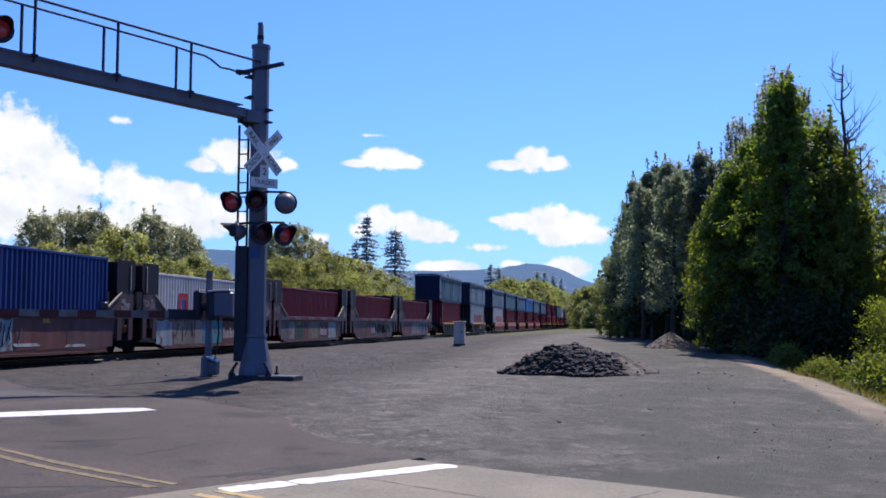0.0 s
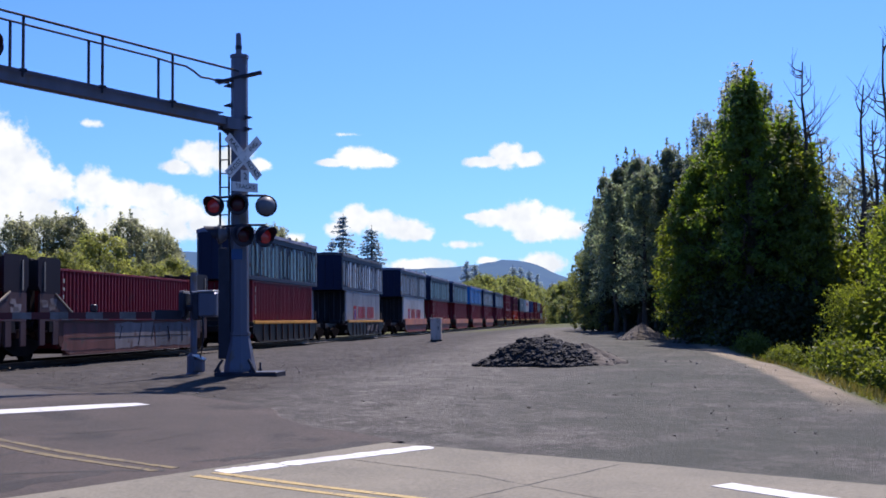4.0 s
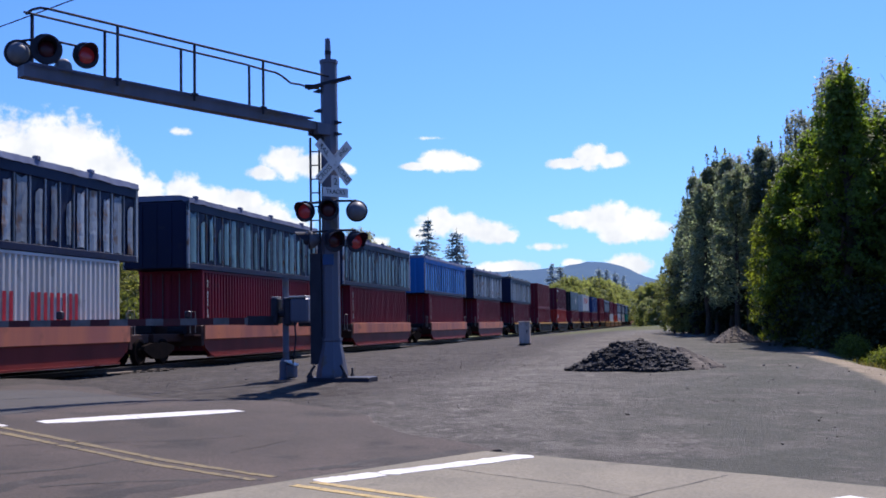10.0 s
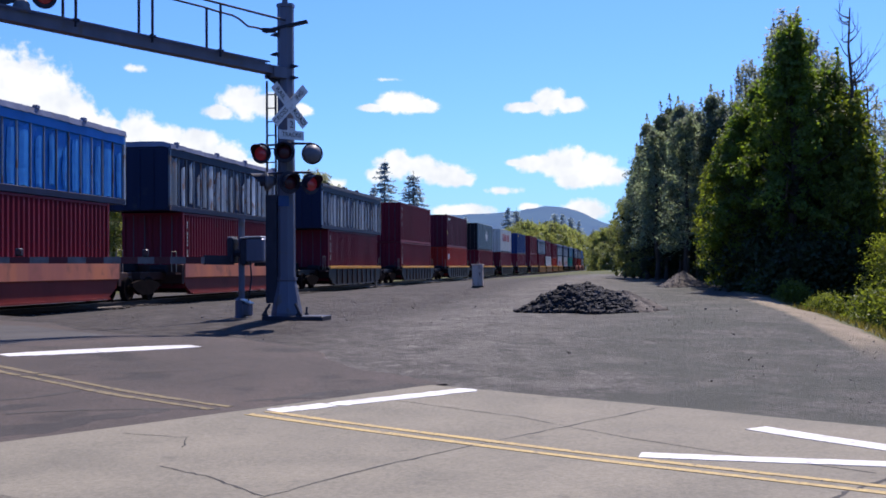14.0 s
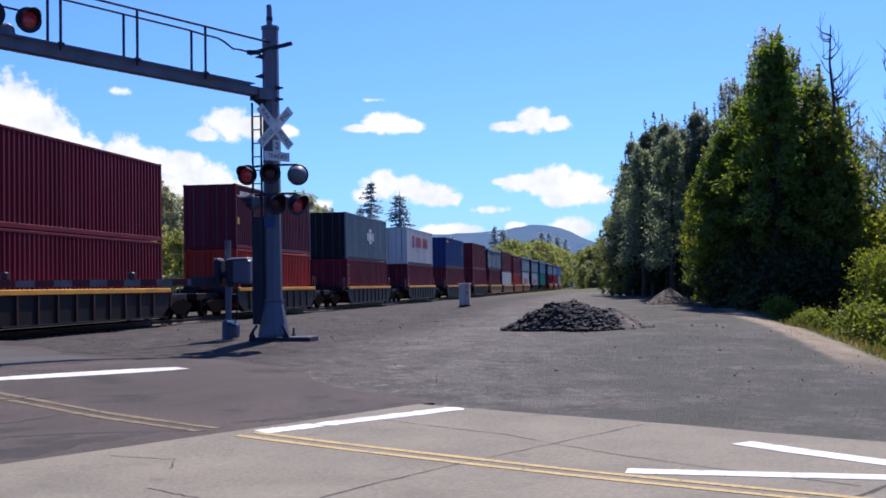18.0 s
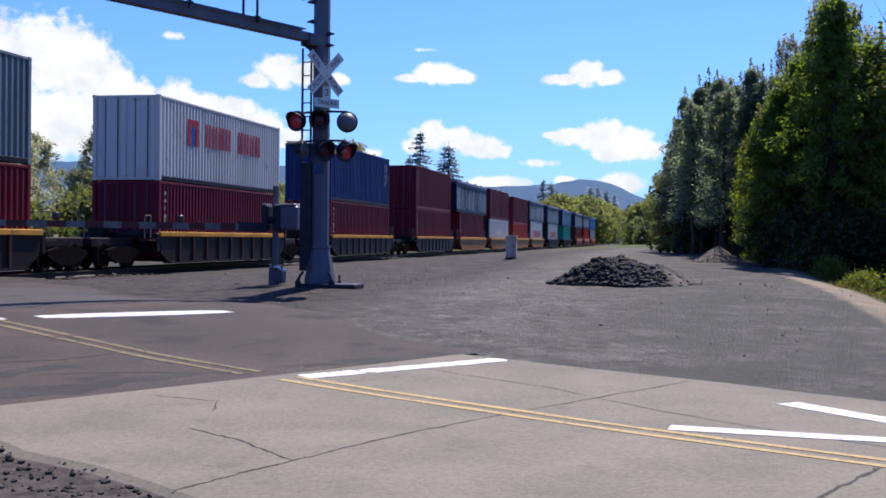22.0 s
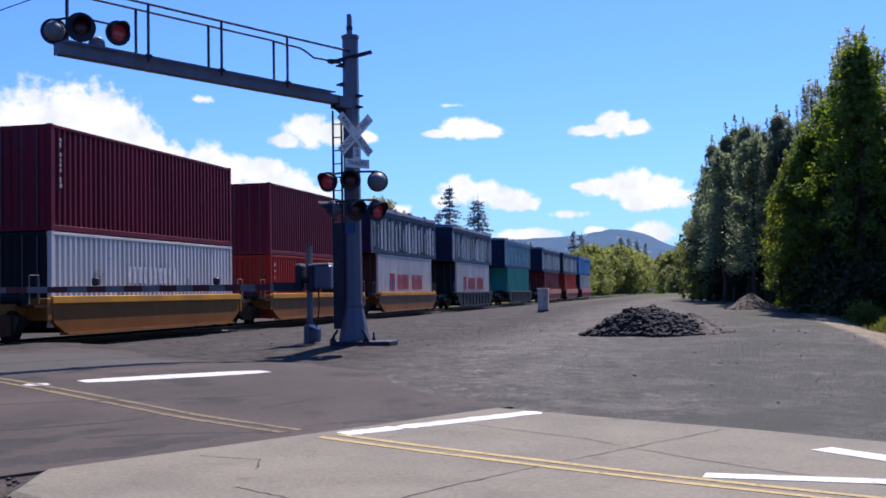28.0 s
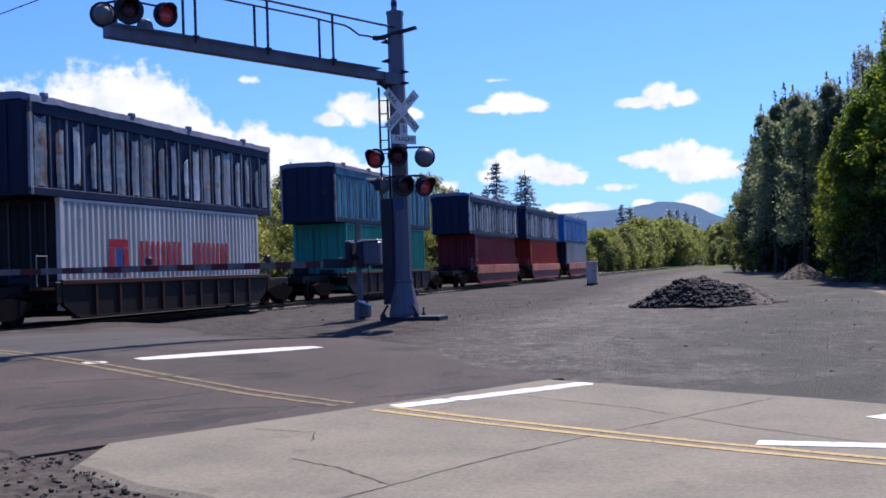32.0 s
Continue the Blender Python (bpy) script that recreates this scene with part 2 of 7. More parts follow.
WHITE_LINE = material("worn_white_paint", (0.561, 0.561, 0.561), (0.401, 0.401, 0.392), 4, 0.75, spots=(0.24, 0.232, 0.224), spot_scale=9, spot_amount=0.45, grain=0.12)
ASPHALT = material("old_asphalt", (0.0696, 0.0558, 0.0505), (0.0395, 0.0342, 0.0322), 0.42, 0.9, 0, 0.6, 70, spots=(0.0289, 0.0265, 0.0259), spot_scale=0.9, spot_amount=0.55, grain=0.3)
APRON = material("chip_seal_pavement", (0.172, 0.158, 0.125), (0.134, 0.125, 0.101), 0.9, 0.9, 0, 0.35, 70, spots=(0.103, 0.0961, 0.0798), spot_scale=2.2, spot_amount=0.2, grain=0.2)
PATCH = material("dark_asphalt_patch", (0.0441, 0.0394, 0.0378), (0.0301, 0.0275, 0.027), 1.3, 0.9, 0, 0.6, 60, spots=(0.057, 0.0507, 0.0476), spot_scale=2.0, spot_amount=0.35, grain=0.3)
NEWER = material("grey_asphalt", (0.0583, 0.0568, 0.0573), (0.0476, 0.0462, 0.0467), 0.6, 0.9, 0, 0.5, 70, spots=(0.0413, 0.0389, 0.0389), spot_scale=1.4, spot_amount=0.3, grain=0.2)
CRACK = material("tarred_crack", (0.0266, 0.0258, 0.0258), (0.038, 0.0365, 0.035), 5, 0.85)
BALLAST = material("track_ballast", (0.038, 0.035, 0.035), (0.0228, 0.0213, 0.0213), 9, 0.95, 0, 0.9, 40, spots=(0.0646, 0.0608, 0.0585), spot_scale=18)
ROCK = material("crushed_rock", (0.041, 0.0397, 0.0423), (0.0238, 0.0238, 0.0264), 2, 0.9, 0, 0.4, 20, per_island=0.5)
STONE = material("loose_stone", (0.153, 0.141, 0.135), (0.0997, 0.0917, 0.0883), 2, 0.9, per_island=0.55)
VERGE_STONE = material("verge_stone", (0.0765, 0.0694, 0.0635), (0.0412, 0.0376, 0.0353), 2, 0.9, per_island=0.6)
SOIL = material("grey_brown_soil", (0.111, 0.097, 0.0852), (0.0765, 0.0665, 0.0588), 2.5, 0.95, 0, 0.8, 25)
TIMBER = material("creosoted_timber", (0.06, 0.05, 0.042), (0.035, 0.03, 0.026), 8, 0.9)
RAIL = material("rail_steel", (0.05, 0.036, 0.03), (0.03, 0.024, 0.022), 5, 0.6, 0.3)
RAIL_TOP = material("polished_rail", (0.5, 0.5, 0.5), (0.4, 0.4, 0.4), 8, 0.3, 0.9)
WHEEL = material("wheel_steel", (0.012, 0.011, 0.011), (0.018, 0.014, 0.013), 6, 0.95, 0.0, gloss=0.0)
BARK = material("bark", (0.085, 0.07, 0.058), (0.05, 0.042, 0.036), 6, 0.95, 0, 0.6, 20, streak=True)


def leafy(name, c, c2, transmit=(0.42, 1.9, 1.7, 0.6)):
    return material(name, c, c2, 0.35, 0.6, per_island=0.4, transmit=transmit)


# green darkened to paint in the deep shade within the wood
LEAF_SHADED = leafy("shaded_leaves", (0.022, 0.036, 0.015), (0.03, 0.046, 0.017), (0.12, 1.6, 1.6, 0.6))
LEAF_OLIVE = leafy("olive_leaves", (0.105, 0.135, 0.036), (0.13, 0.15, 0.038), (0.55, 1.9, 1.95, 0.6))
LEAF_GREY = leafy("grey_green_leaves", (0.17, 0.195, 0.185), (0.2, 0.22, 0.2), (0.58, 1.6, 1.65, 1.3))
LEAF_MID = leafy("fresh_leaves", (0.082, 0.128, 0.034), (0.112, 0.152, 0.036), (0.55, 1.7, 1.8, 0.55))
LEAF_TEAL = leafy("blue_green_leaves", (0.075, 0.105, 0.075), (0.105, 0.135, 0.092), (0.46, 1.7, 1.75, 1.2))
LEAF_HEDGE = leafy("hedge_leaves", (0.075, 0.1, 0.04), (0.1, 0.12, 0.045), (0.35, 1.7, 1.6, 0.7))
LEAF_BLUE = leafy("poplar_leaves", (0.14, 0.175, 0.13), (0.175, 0.21, 0.142), (0.55, 1.7, 1.75, 1.25))
LEAF_LIGHT = leafy("spring_leaves", (0.09, 0.125, 0.034), (0.115, 0.142, 0.038), (0.45, 1.9, 1.8, 0.6))
# grey-green alder leaves, lightened to put haze into their colour
LEAF_GREY_HAZED = leafy("hazed_alder_leaves", (0.2, 0.215, 0.155), (0.235, 0.245, 0.17), (0.62, 1.6, 1.6, 1.2))
# needles paled and blued: distance haze painted into the colour
NEEDLES_HAZED = leafy("hazed_fir_needles", (0.19, 0.24, 0.28), (0.21, 0.26, 0.3), (0.6, 1.5, 1.6, 1.6))
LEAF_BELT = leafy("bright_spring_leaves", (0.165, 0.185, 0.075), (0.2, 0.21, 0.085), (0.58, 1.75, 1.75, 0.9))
# spring green made paler and duller, as haze painted into the leaves
LEAF_HAZED = leafy("hazed_spring_leaves", (0.14, 0.165, 0.066), (0.175, 0.19, 0.08), (0.52, 1.8, 1.8, 1.1))
GRASS = leafy("grass_blades", (0.075, 0.085, 0.03), (0.13, 0.11, 0.055))


def hill_material(name, c, c2, haze_glow):
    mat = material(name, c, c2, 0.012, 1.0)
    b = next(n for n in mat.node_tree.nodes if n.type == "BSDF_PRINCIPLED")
    # emission stands in for the blue haze over the distance
    b.inputs["Emission Color"].default_value, b.inputs["Emission Strength"].default_value = (*haze_glow, 1), 1.0
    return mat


FAR_HILL = hill_material("hazed_forest_hill", (0.02, 0.035, 0.03), (0.01, 0.02, 0.022), (0.024, 0.066, 0.175))


# ---------------------------------------------------------------- mesh helpers
class Shape:
    """Vertices and faces of one part."""

    def __init__(self):
        self.v, self.f = [], []

    def add(self, vs, fs):
        o = len(self.v)
        self.v += [tuple(p) for p in vs]
        self.f += [tuple(i + o for i in f) for f in fs]
        return self

    def box(self, x0, x1, y0, y1, z0, z1, bev=0.0):
        b = min(bev, (x1 - x0) * 0.4, (y1 - y0) * 0.4, (z1 - z0) * 0.4)
        if b <= 0:
            return self.add([(x, y, z) for z in (z0, z1) for y in (y0, y1) for x in (x0, x1)],
                            [(0, 2, 3, 1), (4, 5, 7, 6), (0, 1, 5, 4), (2, 6, 7, 3), (0, 4, 6, 2), (1, 3, 7, 5)])
        rings = []
        for z, i in ((z0, b), (z0 + b, 0), (z1 - b, 0), (z1, b)):
            c = b
            xa, xb, ya, yb = x0 + i, x1 - i, y0 + i, y1 - i
            rings.append([(xa + c, ya, z), (xb - c, ya, z), (xb, ya + c, z), (xb, yb - c, z), (xb - c, yb, z), (xa + c, yb, z), (xa, yb - c, z), (xa, ya + c, z)])
        return self.loft(rings)

    def loft(self, rings, caps=True, closed=True):
        n = len(rings[0])
        o = len(self.v)
        for r in rings:
            self.v += [tuple(p) for p in r]
        m = n if closed else n - 1
        for k in range(len(rings) - 1):
            for i in range(m):
                j = (i + 1) % n
                self.f.append((o + k * n + i, o + k * n + j, o + (k + 1) * n + j, o + (k + 1) * n + i))
        if caps and closed:
            self.f.append(tuple(o + i for i in reversed(range(n))))
            self.f.append(tuple(o + (len(rings) - 1) * n + i for i in range(n)))
        return self

    def tube(self, points, radii, n=8, caps=True):
        pts = [Vector(p) for p in points]
        if isinstance(radii, (int, float)):
            radii = [radii] * len(pts)
        rings = []
        for i, p in enumerate(pts):
            d = (pts[min(i + 1, len(pts) - 1)] - pts[max(i - 1, 0)]).normalized()
            a = d.cross(Vector((0, 0, 1)) if abs(d.z) < 0.9 else Vector((1, 0, 0))).normalized()
            b = d.cross(a)
            rings.append([p + (a * math.cos(t) + b * math.sin(t)) * radii[i] for t in (2 * math.pi * k / n for k in range(n))])
        return self.loft(rings, caps)

    def beam(self, p0, p1, w, h):
        """A square bar from p0 to p1, w wide (level) and h high."""
        p0, p1 = Vector(p0), Vector(p1)
        d = (p1 - p0).normalized()
        a = d.cross(Vector((0, 0, 1)))
        a = a.normalized() if a.length > 1e-4 else Vector((1, 0, 0))
        b = a.cross(d).normalized()
        return self.loft([[p + a * sx * w / 2 + b * sz * h / 2 for sx, sz in ((-1, -1), (1, -1), (1, 1), (-1, 1))] for p in (p0, p1)])

    def disc(self, c, normal, r, depth, n=24):
        c, d = Vector(c), Vector(normal).normalized()
        return self.tube([c, c + d * depth], r, n)

    def mesh(self, name, mat, smooth=False):
        me = bpy.data.meshes.new(name)
        me.from_pydata(self.v, [], self.f)
        me.update()
        if mat:
            me.materials.append(mat)
        if smooth:
            me.polygons.foreach_set("use_smooth", [True] * len(me.polygons))
        return me


def part(name, shape, mat, parent, label="", smooth=False):
    me = shape if isinstance(shape, bpy.types.Mesh) else shape.mesh(name, mat, smooth)
    ob = new(name, me)
    ob.parent = parent
    if label:
        ob["label"] = label
    return ob


def thing(name, m, label, category, group="", kind=""):
    ob = new(name)
    ob.matrix_world = m
    return tagged(ob, label, category, group, kind)


def solo(name, shape, mat, label="", category="", group="", kind="", m=None, smooth=False):
    ob = new(name, shape.mesh(name, mat, smooth))
    if m is not None:
        ob.matrix_world = m
    return tagged(ob, label, category, group, kind)


def sstep(a, b, x):
    t = np.clip((np.asarray(x, float) - a) / (b - a), 0, 1)
    return t * t * (3 - 2 * t)


# ---------------------------------------------------------------- ground
ROAD_R, ROAD_N = Vector((-0.819, 0.574, 0)), Vector((0.574, 0.819, 0))   # along the road to the track; across it
ROAD_C = Vector((-3.99, 12.37, 0))                                        # where the pale pavement ends, on the middle line
TRACK_X, RAIL_Z = -18.32, 0.5


def wob(x, y, s, seed=0.0):
    return np.sin(x * s + seed) * np.cos(y * s * 0.83 + seed * 1.7) + 0.5 * np.sin(x * s * 2.3 + y * s * 1.9 + seed)


def ground_z(x, y):
    x, y = np.asarray(x, float), np.asarray(y, float)
    z = 0.5 * sstep(0, 1, (-0.6 * x + y - 10) / 16)
    for mx, my in ((-7.36, 24.0), (-8.66, 24.9)):                        # the signals stand on slight mounds
        z = z + 0.06 * np.exp(-((x - mx) ** 2 + (y - my) ** 2) / 1.3)
    z = z - 0.1 * np.exp(-((x + 8.2) ** 2 / 9 + (y - 20.9) ** 2 / 2.4))  # and the ground falls away before them
    z = z + 0.36 * sstep(33, 62, y) * sstep(-13, -5, x)                  # the lot rises a little towards the woods
    z = z - 1.5 * sstep(3.6, 9, x + wob(x, y, 0.25) * 0.3) * sstep(14, 22, y)
    # the road keeps its level up to the rails; the track bed lies a little lower beside it
    v = (x - ROAD_C.x) * ROAD_N.x + (y - ROAD_C.y) * ROAD_N.y
    off = sstep(5.0, 8.0, np.abs(v))
    z = z - 0.24 * off * sstep(-13.2, -15.2, x)
    return z


def gz(x, y):
    return float(ground_z(x, y))


def build_ground():
    xs = np.concatenate([-np.geomspace(2600, 62, 16), np.arange(-60, -24, 3.0), np.arange(-24, 12, 0.45), np.arange(12, 60, 4.0), np.geomspace(62, 2600, 16)])
    ys = np.concatenate([-np.geomspace(600, 12, 8), np.arange(-10, 6, 1.0), np.arange(6, 66, 0.45), np.arange(66, 150, 5.0), np.geomspace(152, 3200, 18)])
    X, Y = np.meshgrid(xs, ys)
    Z = ground_z(X, Y)
    near = (np.abs(X) < 26) & (Y > 0) & (Y < 80)
    v = (X - ROAD_C.x) * ROAD_N.x + (Y - ROAD_C.y) * ROAD_N.y
    rough = np.where(np.abs(v) < 4.2, 0.25, 1.0)
    Z = Z + np.where(near, (wob(X, Y, 1.1) * 0.012 + wob(X, Y, 3.1, 2.0) * 0.008 + np.random.RandomState(3).normal(0, 0.006, X.shape)) * rough, 0) - 0.02
    n, m = len(xs), len(ys)
    s = Shape()
    s.v = [tuple(p) for p in np.stack([X.ravel(), Y.ravel(), Z.ravel()], 1).tolist()]
    s.f = [(j * n + i, j * n + i + 1, (j + 1) * n + i + 1, (j + 1) * n + i) for j in range(m - 1) for i in range(n - 1)]
    mat = ground_material()
    return solo("ground", s, mat, "dusty grey gravel lot fading into grassland", "ground", kind="structure", smooth=True)


def ground_material():
    mat = bpy.data.materials.new("gravel_lot")
    mat.use_nodes = True
    nt = mat.node_tree
    nt.nodes.clear()
    N, L = nt.nodes.new, nt.links.new
    out, bsdf, tc = N("ShaderNodeOutputMaterial"), N("ShaderNodeBsdfPrincipled"), N("ShaderNodeTexCoord")
    src = tc.outputs["Object"]

    def noise_(scale, lo, hi, detail=6.0, stretch=None):
        n, r = N("ShaderNodeTexNoise"), N("ShaderNodeMapRange")
        n.inputs["Scale"].default_value, n.inputs["Detail"].default_value = scale, detail
        n.inputs["Roughness"].default_value = 0.65
        if stretch:
            mp = N("ShaderNodeMapping")
            mp.inputs["Rotation"].default_value[2] = radians(stretch[0])
            mp.inputs["Scale"].default_value = (stretch[1], 1, 1)
            L(src, mp.inputs[0])
            L(mp.outputs[0], n.inputs["Vector"])
        else:
            L(src, n.inputs["Vector"])
        r.inputs[1].default_value, r.inputs[2].default_value = lo, hi
        L(n.outputs[0], r.inputs[0])
        return r.outputs[0]

    def mixc(fac, a, b):
        x = N("ShaderNodeMix")
        x.data_type = "RGBA"
        L(fac, x.inputs[0])
        for i, c in ((6, a), (7, b)):
            if isinstance(c, tuple):
                x.inputs[i].default_value = (*c, 1)
            else:
                L(c, x.inputs[i])
        return x.outputs[2]

    def band(axis_out, lo, hi):
        r = N("ShaderNodeMapRange")
        r.interpolation_type = "SMOOTHSTEP"
        r.inputs[1].default_value, r.inputs[2].default_value = lo, hi
        L(axis_out, r.inputs[0])
        return r.outputs[0]

    def mul(a, b):
        n = N("ShaderNodeMath")
        n.operation = "MULTIPLY"
        L(a, n.inputs[0])
        L(b, n.inputs[1])
        return n.outputs[0]

    sep = N("ShaderNodeSeparateXYZ")
    L(src, sep.inputs[0])
    grey = mixc(noise_(0.22, 0.36, 0.64), (0.0686, 0.0645, 0.0594), (0.117, 0.11, 0.0988))
    grey = mixc(noise_(0.4, 0.48, 0.7, 6, (70, 0.5)), grey, (0.0523, 0.0482, 0.0459))          # tyre-packed darker lanes
    grey = mixc(noise_(17.0, 0.54, 0.68, 3), grey, (0.174, 0.163, 0.152))                    # pale stones
    grey = mixc(noise_(12.0, 0.56, 0.68, 3), grey, (0.0291, 0.0273, 0.0262))                    # dark stones
    grey = mixc(noise_(1.7, 0.5, 0.66, 8), grey, (0.0651, 0.0605, 0.0564))                    # damp and oily patches
    grey = mixc(noise_(0.9, 0.54, 0.68, 8), grey, (0.125, 0.117, 0.107))         # dusty streaks
    grey = mixc(noise_(2.2, 0.5, 0.62, 7), grey, (0.0534, 0.0498, 0.0472))         # trampled dark streaks
    grey = mixc(noise_(3.4, 0.55, 0.66, 7), grey, (0.151, 0.141, 0.129))         # pale crushed streaks
    cinder = mixc(noise_(2.6, 0.4, 0.62, 7), (0.0262, 0.0232, 0.0227), (0.0582, 0.0523, 0.0489))
    near = N("ShaderNodeMath")
    near.operation = "MULTIPLY_ADD"
    near.inputs[1].default_value = -1.0
    L(sep.outputs[0], near.inputs[0])
    L(noise_(0.35, -2.0, 2.4, 5), near.inputs[2])
    grey = mixc(mul(band(near.outputs[0], 4.4, 7.2), noise_(1.1, 0.22, 0.42, 6)), grey, cinder)  # dark cinders towards the track
    weeds = mul(noise_(0.55, 0.3, 0.56), band(sep.outputs[0], -4.0, 1.5))
    grey = mixc(weeds, grey, (0.05, 0.053, 0.046))
    sand = mixc(noise_(1.2, 0.35, 0.65), (0.232, 0.192, 0.14), (0.157, 0.131, 0.0961))
    edge = N("ShaderNodeMath")
    edge.operation = "ADD"
    L(sep.outputs[0], edge.inputs[0])
    L(noise_(0.5, -0.2, 1.2), edge.inputs[1])
    col = mixc(mul(band(edge.outputs[0], 3.7, 4.0), band(sep.outputs[1], 18.0, 23.0)), grey, sand)
    green = mixc(noise_(2.0, 0.35, 0.65), (0.0436, 0.0553, 0.0163), (0.0757, 0.0757, 0.0291))
    col = mixc(band(edge.outputs[0], 4.6, 5.0), col, green)
    far = N("ShaderNodeMath")
    far.operation = "MULTIPLY"
    far.inputs[1].default_value = -1.0
    L(sep.outputs[0], far.inputs[0])
    col = mixc(band(far.outputs[0], 27.0, 31.0), col, green)
    col = mixc(band(sep.outputs[1], 95.0, 130.0), col, green)
    # dark dirt verge along the road's near side
    across = N("ShaderNodeVectorMath")
    across.operation = "DOT_PRODUCT"
    across.inputs[1].default_value = (-ROAD_N.x, -ROAD_N.y, 0)
    L(src, across.inputs[0])
    over = N("ShaderNodeMath")
    over.operation = "ADD"
    L(across.outputs["Value"], over.inputs[0])
    L(noise_(0.8, -0.3, 0.5, 5), over.inputs[1])
    dirt = mixc(noise_(5.0, 0.4, 0.6, 7), (0.0374, 0.0303, 0.0276), (0.089, 0.0757, 0.0668))
    edge0 = -(ROAD_C.x * ROAD_N.x + ROAD_C.y * ROAD_N.y)
    col = mixc(band(over.outputs[0], edge0 + 3.0, edge0 + 3.5), col, dirt)
    L(col, bsdf.inputs["Base Color"])
    bsdf.inputs["Roughness"].default_value = 0.95
    bsdf.inputs["Specular IOR Level"].default_value = 0.2
    bp = N("ShaderNodeBump")
    bp.inputs["Strength"].default_value, bp.inputs["Distance"].default_value = 0.7, 0.03
    L(noise_(20.0, 0.3, 0.7, 8), bp.inputs["Height"])
    L(bp.outputs[0], bsdf.inputs["Normal"])
    L(bsdf.outputs[0], out.inputs[0])
    return mat


def road_point(u, v, lift=0.0):
    """u metres along the road past the pavement's end (towards the track), v metres across it."""
    p = ROAD_C + ROAD_R * u + ROAD_N * v
    return (p.x, p.y, gz(p.x, p.y) + lift)


def road_sheet(u0, u1, left, right, lift, nu=40, nv=10, thick=0.05):
    """A strip of the road between two edges, which may wander; left and right give v by u."""
    s = Shape()
    where = []
    for i in range(nu + 1):
        u = u0 + (u1 - u0) * i / nu
        a, b = left(u), right(u)
        for j in range(nv + 1):
            where.append((u, a + (b - a) * j / nv, i, j))
            s.v.append(road_point(u, a + (b - a) * j / nv, lift))
    w = nv + 1
    s.f = [(i * w + j, (i + 1) * w + j, (i + 1) * w + j + 1, i * w + j + 1) for i in range(nu) for j in range(nv)]
    rim = [i * w for i in range(nu + 1)] + [nu * w + j for j in range(1, w)] + [i * w + nv for i in range(nu - 1, -1, -1)] + [j for j in range(nv - 1, 0, -1)]
    o = len(s.v)
    flare = 2.5 * thick if thick > 0.02 else 0.0               # worn edges run out into the dirt
    for k in rim:
        u, v, i, j = where[k]
        s.v.append(road_point(u, v + (flare if j == nv else -flare if j == 0 else 0.0), lift - thick))
    s.f += [(rim[k], rim[(k + 1) % len(rim)], o + (k + 1) % len(rim), o + k) for k in range(len(rim))]
    return s


def wander(amount, seed, s=1.7):
    return lambda u: amount * (math.sin(u * s + seed) * 0.6 + math.sin(u * s * 2.7 + seed * 2) * 0.3 + math.sin(u * s * 6.1 + seed) * 0.2)


